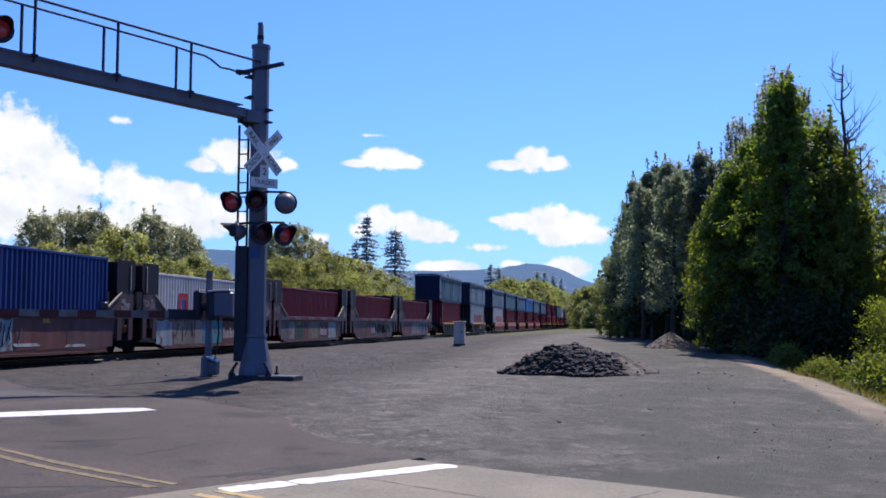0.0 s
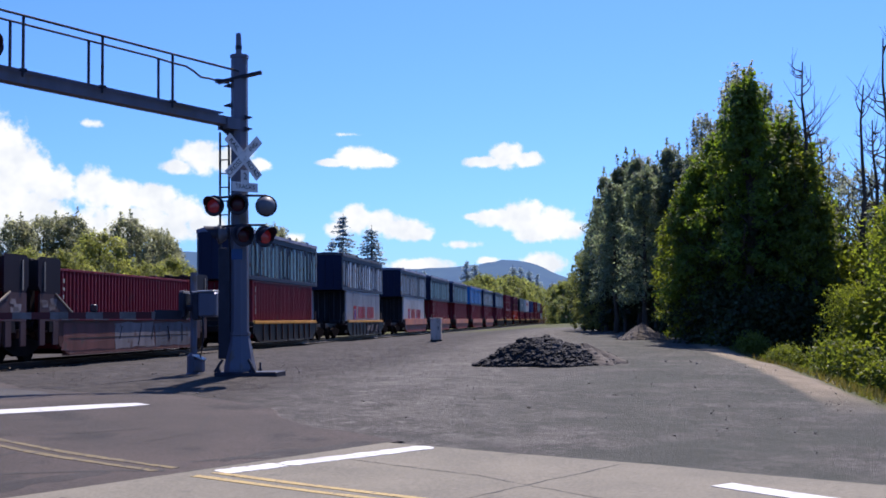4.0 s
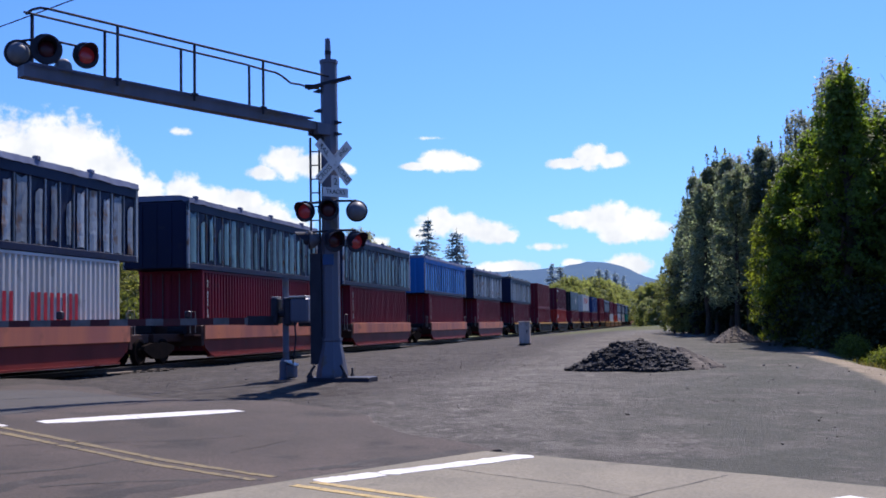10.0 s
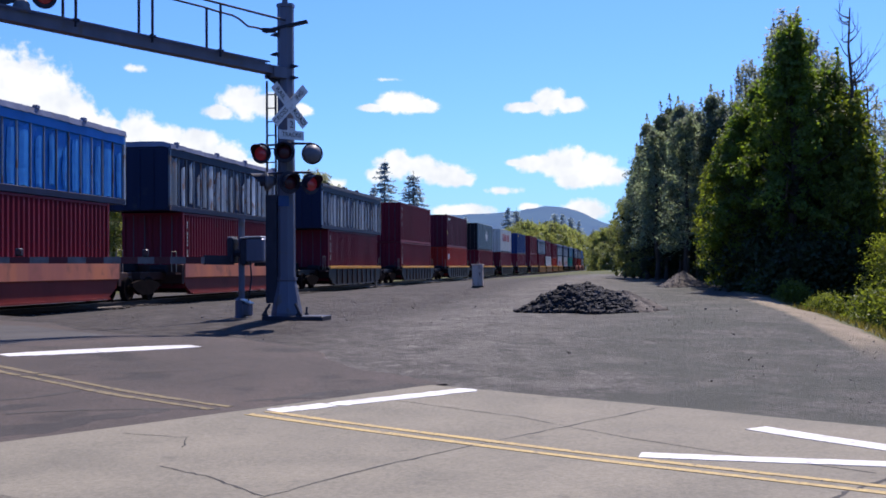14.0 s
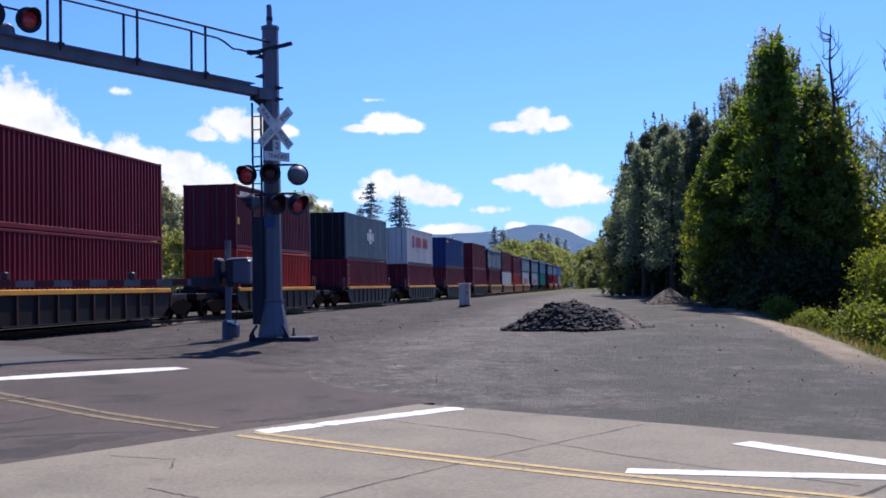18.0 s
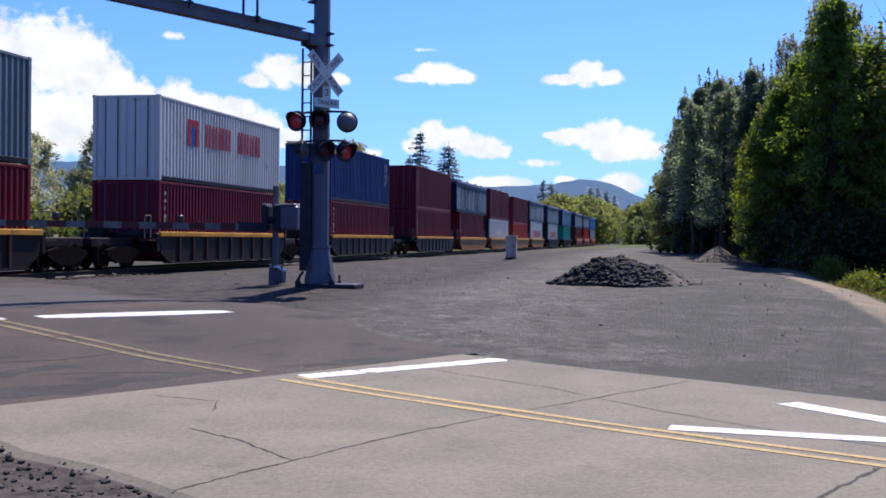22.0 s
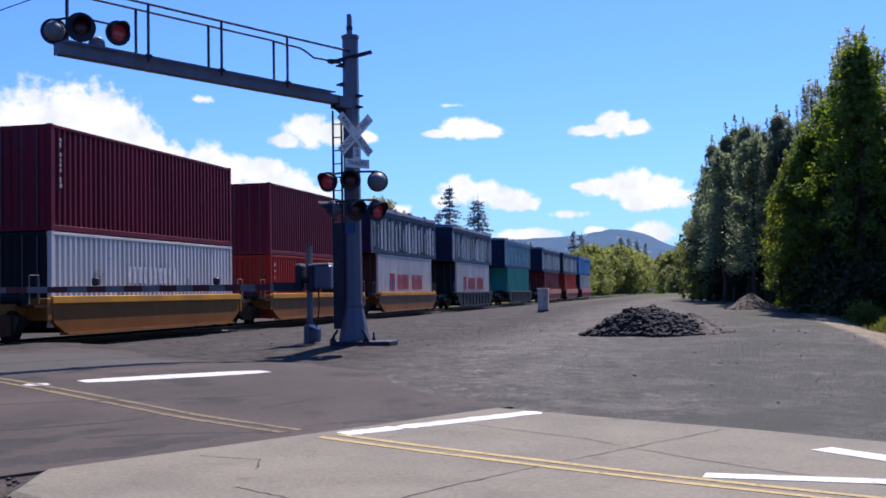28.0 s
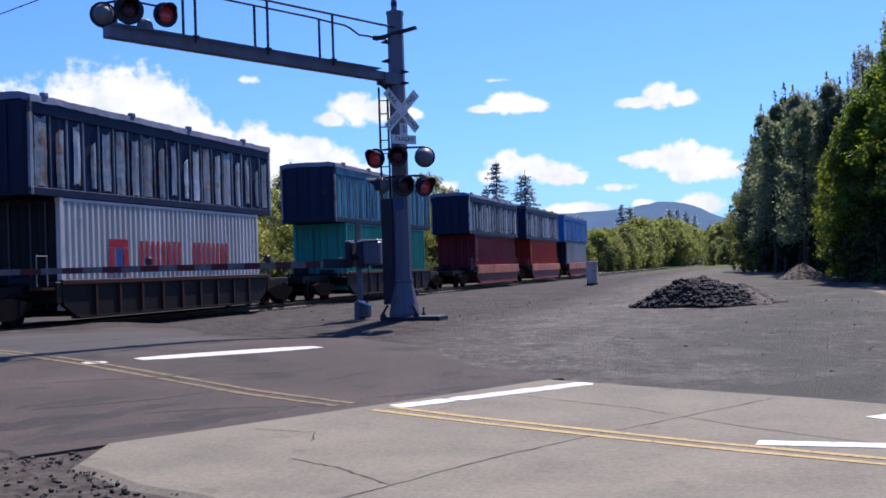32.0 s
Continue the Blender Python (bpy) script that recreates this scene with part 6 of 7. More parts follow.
        blob("mauve", 7.4, 9.3); word(7.55, 9.1, 4); blob("ice", 9.35, 11.2); blob("rosy", 11.25, 12.4); strokes("chalk", 11.3, 12.2, 4)
    elif i == 3:
        blob("mauve", 1.8, 6.1); blob("yolk", 2.9, 3.2, 1.0, 1.15, 1.386); word(4.9, 6.2, 3); blob("pale", 6.2, 7.0); strokes("dark", 6.2, 7.1, 4); blob("olive", 7.1, 10.0); strokes("dark", 7.2, 10.0, 9, wide=0.07); strokes("chalk", 7.2, 10.0, 5, wide=0.03); blob("tan", 10.05, 11.6); strokes("dark", 10.4, 11.6, 3)
    else:
        blob("rosy", 0.0, 4.1); blob("pale", 4.2, 7.9); blob("grey", 8.0, 11.8); strokes("dark", 4.2, 11.6, 5, wide=0.04); blob("dark", 0.6, 11.6, 0.66, 0.7, 1.386)


# how far the train has rolled (metres) by time; it runs towards -y
ROLL = ((0, 0.0), (4, 54.7), (8, 109.1), (12, 163.2), (16, 217.2), (20, 271.1), (24, 325.1), (28, 379.0), (32, 433.0))
MOVING = []


def load(ob, s, dz=0.0, x=0.0):
    MOVING.append((ob, s, dz, x))


def build_train():
    OT = ("grey ribbed open-top waste container under a tarpaulin", "dark ribbed open-top waste container under a pale tarpaulin", "teal ribbed open-top waste container with pale streaks", "dull sea-blue ribbed open-top waste container under a tarpaulin")
    # lead edge of the load, wagon kind, reach before and behind, trucks before and behind, lower box, upper box
    units = [
        (26.3, "graffiti", 2.0, 2.0, 2, 0, ("navy", 2.9, "num", 0.3), None),
        (42.5, "graffiti", 2.0, 2.0, 2, 0, ("white", 2.59, "ym_low", 0.3), None),
        (58.2, "graffiti", 2.0, 2.1, 2, 0, ("brown_red", 2.59, "num", 0.3), None),
        (74.5, "graffiti", 2.1, 2.0, 2, 0, ("red", 2.59, "num", 0.3), None),
        (90.7, "graffiti", 2.0, 3.2, 2, 1, ("red", 2.59, "num", 0.3), None),
        (112.0, "yellow_black", 4.2, 4.4, 1, 1, ("red", 2.9, "num"), (3, "panel_sea", "tarp", 1)),
        (134.0, "yellow_black", 4.6, 5.0, 1, 1, ("grey", 2.9, "ym_low"), (0, "panel", "tarp_dark", 2)),
        (157.85, "orange", 4.2, 3.2, 1, 0, ("white", 2.9, "ym_low"), (0, "panel", "tarp", 3)),
        (176.3, "orange", 3.2, 3.2, 2, 0, ("red", 2.9, "num"), (3, "panel_sea", "tarp", 1)),
        (195.2, "orange", 3.2, 3.2, 2, 0, ("red", 2.9, "num"), (3, "panel_sea", "tarp", 2)),
        (214.2, "orange", 3.2, 3.0, 2, 0, ("red", 2.9, "num"), (2, "blue", "tarp", 3)),
        (232.6, "orange", 3.0, 3.4, 2, 1, ("red", 2.9, "num"), (0, "panel", "tarp", 1)),
        (253.6, "yellow_black", 4.4, 3.7, 1, 1, ("brown_red", 2.9, "num"), (1, "panel_dark", "tarp_dark", 2)),
        (273.7, "yellow_black", 3.9, 3.9, 1, 1, ("red", 2.59, "num"), ("box", "red", 2.9, "num", "rust-red ribbed forty-foot steel container with white numbering")),
        (294.3, "yellow_black", 3.9, 4.1, 1, 1, ("bright_red", 2.59, "big"), ("box", "maroon", 2.9, "top", "maroon ribbed forty-foot steel container")),
        (315.1, "yellow_black", 4.1, 4.0, 1, 1, ("red", 2.59, "num"), ("box", "sea_grey", 2.9, "mol", "grey-green ribbed container with a blue and white emblem")),
        (335.3, "yellow_black", 4.0, 3.9, 1, 1, ("brown_red", 2.59, "num"), ("box", "white", 2.9, "ym_high", "pale grey ribbed container with red painted bars")),
        (355.4, "yellow_black", 3.9, 3.7, 1, 1, ("brown_red", 2.59, "num"), ("box", "navy", 2.9, "toprow", "navy blue ribbed forty-foot steel container")),
        (375.2, "yellow_black", 3.8, 2.0, 1, 0, ("red", 2.9, "num"), ("box", "red", 2.9, "num", "rust-red ribbed forty-foot steel container with white numbering")),
        (391.4, "yellow", 2.0, 2.0, 2, 0, ("brown_red", 2.9, "num"), (1, "panel_dark", "tarp", 3)),
        (407.3, "yellow", 2.0, 2.0, 2, 0, ("white", 2.59, "word"), ("box", "brown_red", 2.9, "num", "dark red ribbed forty-foot steel container with white numbering")),
        (423.4, "yellow", 2.0, 1.9, 2, 0, ("bright_red", 2.59, "num"), ("box", "brown_red", 2.9, None, "dark red ribbed forty-foot steel container")),
        (439.2, "yellow", 1.9, 3.4, 2, 1, ("white", 2.9, "ym_low"), (0, "panel", "tarp", 2)),
        (459.2, "black", 4.0, 4.0, 1, 1, ("white", 2.9, "ym_low"), (0, "panel", "tarp", 1)),
        (480.6, "black", 4.2, 4.6, 1, 1, ("teal_box", 2.9, None), (2, "panel_teal", "tarp", 3)),
        (504.3, "orange", 4.2, 3.0, 1, 0, ("red", 2.9, "num"), (0, "panel", "tarp", 1)),
        (522.6, "orange", 3.0, 3.0, 2, 0, ("bright_red", 2.9, "num"), (0, "panel", "tarp_dark", 2)),
        (540.8, "orange", 3.0, 3.6, 2, 1, ("grey", 2.9, None), (2, "blue", "tarp", 3)),
    ]
    wl = {"graffiti": "rusty brown spray-painted container well wagon with tall end bulkheads", "yellow_black": "black ribbed container well wagon with a yellow upper sill", "orange": "faded orange and maroon container well wagon",
          "yellow": "yellow container well wagon on shared trucks", "black": "dark rusty container well wagon"}
    cl = {"navy": "navy blue ribbed container sunk into a wagon's well", "white": "pale grey ribbed container sunk into a wagon's well", "grey": "grey ribbed container sunk into a wagon's well",
          "teal_box": "sea-green ribbed container sunk into a wagon's well", "bright_red": "bright red ribbed container sunk into a wagon's well"}
    for i, (s, kind, e0, e1, lead, tail, low, up) in enumerate(units):
        w = well_car(kind, e0, e1, lead, tail, wl[kind])
        if kind == "graffiti":
            spray_wagon(w, i)
        if s == 134.0:                                      # pale sprayed strokes across the ribs
            rs = random.Random(5)
            for k in range(9):
                y = 6.2 + k * 0.55
                part("spray_stroke", Shape().beam((1.434, y, 0.3 + rs.uniform(0, 0.2)), (1.434, y + rs.uniform(-0.2, 0.5), 0.95 - rs.uniform(0, 0.15)), 0.09, 0.006), GRAFFITI["pale"], w)
        load(w, s)
        color, h, mk = low[:3]
        base = 0.19 if s in (375.2, 423.4) else 0.36
        marks = {"num": id_marks(h), "big": [("number_mark", MARK_WHITE, 0.55 + k * 0.3, 0.75 + k * 0.3, h - 1.15, h - 0.65, "white lettering as plain bar") for k in range(3)],
                 "ym_low": ym_marks(h, True), "word": word_bars(MARK_WHITE, 4.2, 7.6, 1.2, 1.7, 5), None: []}[mk]
        # doors of pale boxes painted dark or rust to imitate the shaded end
        load(container(color, h, marks, cl.get(color, "rust-red ribbed container sunk into a wagon's well"), door_shade=("rust" if i == 22 else "dark") if color in ("white", "grey") and i > 4 else None), s, base)
        if up is None:
            continue
        if up[0] == "box":
            _, uc, uh, um, ul = up
            um_ = {"num": id_marks(uh), "top": top_marks(uh) + [("notice", MARK_YELLOW, 0.2, 0.45, 1.1, 1.4, "small yellow notice")], "toprow": top_marks(uh, MARK_YELLOW) + id_marks(uh, L40 - 0.75) + id_marks(uh, L40 - 1.15), "ym_high": ym_marks(uh, False), None: [],
                   "mol": [("emblem_panel", MARK_WHITE, 6.5, 7.15, 1.1, 2.1, "white panel of a painted emblem"), ("emblem_bar", MARK_NAVY, 5.7, 6.45, 1.2, 1.95, "dark blue square of a painted emblem"), ("emblem_bar", MARK_NAVY, 7.2, 7.95, 1.2, 1.95, "dark blue square of a painted emblem")] + [("emblem_stroke", MARK_WHITE, ya, yb, za, zb, "white stroke of a painted emblem") for ya, yb, za, zb in ((5.8, 6.0, 1.3, 1.85), (6.15, 6.35, 1.3, 1.85), (7.3, 7.5, 1.3, 1.85), (7.62, 7.82, 1.3, 1.85))] + [("emblem_ring", MARK_NAVY, 6.7, 6.95, za, zb, "dark stroke of a painted emblem") for za, zb in ((1.3, 1.4), (1.8, 1.9))]}[um]
            # the sea-grey box's end is painted dark in place of its shade
            load(container(uc, uh, um_, ul, door_shade="dark" if uc == "sea_grey" else None), s, base + h)
        else:
            k, side, roof, seed = up
            load(open_top_box(side, roof, OT[k], seed), s, base + h)


def motions():
    for ob, s, dz, x in MOVING:
        walk(ob, [(t, pose(TRACK_X + x, s - r, RAIL_Z + dz)) for t, r in ROLL])


# ---------------------------------------------------------------- trees
def leaf_quads(pts, size, rs, stretch=1.0, droop=0.0):
    """A mesh of small leaf-shaped faces round the given places."""
    n = len(pts)
    a = rs.normal(size=(n, 3))
    a[:, 2] = a[:, 2] * 0.8 * stretch - droop
    a /= np.linalg.norm(a, axis=1)[:, None]
    b = np.cross(a, rs.normal(size=(n, 3)))
    b /= np.linalg.norm(b, axis=1)[:, None]
    ln = size * rs.uniform(0.6, 1.4, n)[:, None]
    wd = ln * rs.uniform(0.35, 0.6, n)[:, None]
    q = np.stack([pts - a * ln, pts + b * wd, pts + a * ln, pts - b * wd], 1).reshape(-1, 3)
    s = Shape()
    s.v = q.tolist()
    s.f = [(4 * i, 4 * i + 1, 4 * i + 2, 4 * i + 3) for i in range(n)]
    return s


def crown_points(h, profile, clumps, per, seed, spread=0.5, shell=0.55, tips=0):
    """Leaf places in clumps inside an uneven envelope: profile gives the crown's radius by height share."""
    rs = np.random.RandomState(seed)
    out = []
    for _ in range(clumps):
        t = rs.uniform(0.02, 1.0) ** 0.9
        a = rs.uniform(0, 2 * np.pi)
        r = profile(t) * (1 + 0.22 * math.sin(3 * a + seed + 5 * t) + 0.12 * math.sin(7 * a - 9 * t)) * (shell + (1 - shell) * math.sqrt(rs.uniform(0, 1)))
        c = np.array([r * math.cos(a), r * math.sin(a), t * h])
        sc = spread * rs.uniform(0.5, 1.25)
        out.append(c + rs.normal(size=(per, 3)) * np.array([sc, sc, sc * 0.75]))
    for _ in range(tips):                                   # upright shoots at the top
        t = rs.uniform(0.55, 1.0)
        a = rs.uniform(0, 2 * np.pi)
        r = profile(t) * rs.uniform(0.4, 1.0)
        n = per
        up = rs.uniform(0, 1, n)[:, None] * np.array([0.1 * math.cos(a), 0.1 * math.sin(a), 1.0]) * rs.uniform(0.8, 1.7)
        out.append(np.array([r * math.cos(a), r * math.sin(a), t * h]) + up + rs.normal(size=(n, 3)) * 0.13 * (1.4 - up[:, 2:3] * 0.5))
    return np.concatenate(out), rs


def limbs(h, r0, n, seed, reach, profile, low=0.12):
    rnd = random.Random(seed)
    s = Shape()
    bend = [(0.12 * math.sin(k * 1.3 + seed), 0.12 * math.cos(k * 1.7 + seed), h * k / 7) for k in range(8)]
    bend[0] = (0, 0, -0.4)
    s.tube(bend, [r0 * (1.25 if k == 0 else 1) * (1 - 0.11 * k) for k in range(8)], 8)
    for i in range(n):
        t = low + (0.9 - low) * (i + 0.5) / n
        a = i * 2.4 + rnd.uniform(-0.5, 0.5)
        L = profile(t) * reach * rnd.uniform(0.7, 1.1)
        z = h * t
        p = [(0.05, 0, z), (L * 0.45 * math.cos(a), L * 0.45 * math.sin(a), z + L * 0.25), (L * math.cos(a + 0.2), L * math.sin(a + 0.2), z + L * 0.62)]
        rr = r0 * 0.4 * (1 - t * 0.7)
        s.tube(p, [rr, rr * 0.6, rr * 0.2], 5)
        b = a + rnd.uniform(-0.9, 0.9)
        s.tube([p[1], (p[1][0] + 0.5 * L * math.cos(b), p[1][1] + 0.5 * L * math.sin(b), p[1][2] + L * 0.35)], [rr * 0.5, rr * 0.12], 4)
    return s


def tree(name, h, profile, leaf, size, clumps, per, seed, label, r0=0.2, spread=0.5, shell=0.55, tips=0, bark=None, nlimb=14, base=0.0, stretch=1.0):
    t = thing(name, Matrix.Identity(4), label, "tree")
    part("trunk", limbs(h * 0.93, r0, nlimb, seed, 0.9, profile), bark or BARK, t)
    pts, rs = crown_points(h, profile, clumps, per, seed, spread, shell, tips)
    pts[:, 2] = np.maximum(pts[:, 2] + base * (1 - pts[:, 2] / h), 0.1)
    part("crown", leaf_quads(pts, size, rs, stretch), leaf, t)
    return t


def leaf_faces(pts, normals, size, rs):
    """Small leaf-shaped faces that lie across the given normals."""
    n = len(pts)
    nv = normals / np.linalg.norm(normals, axis=1)[:, None]
    a = np.cross(nv, rs.normal(size=(n, 3)))
    a /= np.linalg.norm(a, axis=1)[:, None]
    b = np.cross(nv, a)
    ln = size * rs.uniform(0.6, 1.4, n)[:, None]
    wd = ln * rs.uniform(0.4, 0.7, n)[:, None]
    s = Shape()
    s.v = np.stack([pts - a * ln, pts + b * wd, pts + a * ln, pts - b * wd], 1).reshape(-1, 3).tolist()
    s.f = [(4 * i, 4 * i + 1, 4 * i + 2, 4 * i + 3) for i in range(n)]
    return s


def puffy(name, h, profile, leaf, seed, label, clumps=120, per=110, puff=0.5, size=0.075, r0=0.2, low=0.08, tall=0.7, shoots=0, bark=None, core=0.3, nlimb=16, lean=0.0):
    """A broadleaf tree whose leaves gather in separate boughs: lit on their tops, dark between them."""
    rs = np.random.RandomState(seed)
    t = thing(name, Matrix.Identity(4), label, "tree")
    s = limbs(h * 0.94, r0, nlimb, seed, 0.95, profile, low)
    P, Nn = [], []
    for i in range(clumps):
        q = low + (1 - low) * ((i + rs.uniform(0, 1)) / clumps) ** 0.92
        a = i * 2.39996 + rs.uniform(-0.5, 0.5)
        deep = rs.uniform(0, 1) < core
        r = profile(q) * (rs.uniform(0.1, 0.55) if deep else rs.uniform(0.62, 1.08))
        c = np.array([r * math.cos(a) + lean * q, r * math.sin(a), q * h])
        rc = puff * rs.uniform(0.55, 1.25) * (0.55 + 0.45 * min(1.0, profile(q) / profile(0.35)))
        u = rs.normal(size=(per, 3))
        u /= np.linalg.norm(u, axis=1)[:, None]
        rad = rs.uniform(0.35, 1.0, per)[:, None] ** 0.6
        rag = 1 + 0.25 * np.sin(5 * u[:, :1] + i) + 0.2 * np.sin(7 * u[:, 1:2] - i)
        pt = c + u * rad * rag * rc * np.array([1.0, 1.0, tall]) + np.array([math.cos(a), math.sin(a), -0.25]) * rc * 0.35 * rs.uniform(0, 1, per)[:, None]
        P.append(pt)
        Nn.append(u + np.array([0.25 * math.cos(a), 0.25 * math.sin(a), 0.55]) + rs.normal(size=(per, 3)) * 0.45)
    for i in range(shoots):                                 # upright leaders
        q = rs.uniform(0.55, 0.97)
        a = rs.uniform(0, 6.2832)
        r = profile(q) * rs.uniform(0.3, 1.0)
        L = h * rs.uniform(0.07, 0.15)
        m = per // 2
        k = rs.uniform(0, 1, m)[:, None]
        base = np.array([r * math.cos(a) + lean * q, r * math.sin(a), q * h])
        P.append(base + k * np.array([0.1 * math.cos(a), 0.1 * math.sin(a), 1.0]) * L + rs.normal(size=(m, 3)) * puff * 0.24 * (1.15 - k) * np.array([1, 1, 0.5]))
        Nn.append(rs.normal(size=(m, 3)) + np.array([0, 0, 0.4]))
        s.tube([base, base + np.array([0.1 * math.cos(a), 0.1 * math.sin(a), 1.0]) * L * 0.95], [0.02, 0.006], 3)
    part("trunk", s, bark or BARK, t)
    part("crown", leaf_faces(np.concatenate(P), np.concatenate(Nn), size, rs), leaf, t)
    t["tall"] = h
    return t


def fir(h, r, seed, label, leaf=None):
    """A conifer: whorls of drooping boughs with needles, sparse towards the tip."""
    rs = np.random.RandomState(seed)
    t = thing("fir_tree", Matrix.Identity(4), label, "tree")
    s = Shape().tube([(0, 0, -0.5), (0, 0, h * 0.5), (0.1, 0, h)], [0.35, 0.2, 0.03], 8)
    pts = []
    z = h * 0.12
    while z < h * 0.98:
        q = 1 - z / h
        n = 7 if q > 0.2 else 5
        for i in range(n):
            a = rs.uniform(0, 6.28)
            L = r * (q ** 0.75) * rs.uniform(0.55, 1.15) + 0.25
            tip = np.array([L * math.cos(a), L * math.sin(a), z - 0.16 * L + 0.25 * q])
            root = np.array([0, 0, z])
            s.tube([root, tip], [0.045, 0.01], 4)
            m = int(26 * L / r) + 10
            k = rs.uniform(0.15, 1.0, m)[:, None]
            pts.append(root + (tip - root) * k + rs.normal(size=(m, 3)) * np.array([0.22, 0.22, 0.1]) * (0.6 + 0.6 * k) - np.array([0, 0, 0.12]) * k)
        z += h * rs.uniform(0.022, 0.042)
    part("trunk", s, BARK, t)
    part("crown", leaf_quads(np.concatenate(pts), 0.3, rs, 0.4, 0.2), leaf or NEEDLES_HAZED, t)
    return t


def dead_tree(x, y, h, seed, label, lean=0.0):
    rnd = random.Random(seed)
    t = thing("bare_tree", pose(x, y, gz(x, y)), label, "tree")
    s = Shape()
    pts = [(lean * h * (k / 8) ** 1.5 + 0.06 * math.sin(k * 2 + seed), 0.06 * math.cos(k * 1.7), h * k / 8) for k in range(9)]
    pts[0] = (0, 0, -0.6)
    s.tube(pts, [0.17 * (1 - k / 9.2) for k in range(9)], 7)
    for i in range(26):
        k = rnd.uniform(0.3, 0.97)
        j = int(k * 8)
        p = Vector(pts[j]).lerp(Vector(pts[min(j + 1, 8)]), k * 8 - j)
        a = rnd.uniform(0, 6.28)
        L = rnd.uniform(0.5, 2.0) * (1.25 - k)
        q = p + Vector((L * math.cos(a), L * math.sin(a), L * rnd.uniform(0.4, 1.2)))
        s.tube([p, p.lerp(q, 0.5) + Vector((0, 0, -0.08)), q], [0.035, 0.02, 0.006], 4)
        for _ in range(2):
            q2 = q + Vector((rnd.uniform(-0.5, 0.5), rnd.uniform(-0.5, 0.5), rnd.uniform(0.1, 0.7)))
            s.tube([p.lerp(q, 0.7), q2], [0.012, 0.004], 3)
    part("trunk", s, BARK, t)
    return t


def place(src, x, y, scale=1.0, turn=0.0, label=None, z=None):
    o = copy_thing(src, pose(x, y, gz(x, y) - 0.1 if z is None else z, 0, 0, turn))
    o.scale = (scale, scale, scale)
    if label:
        o["label"] = label
    return o


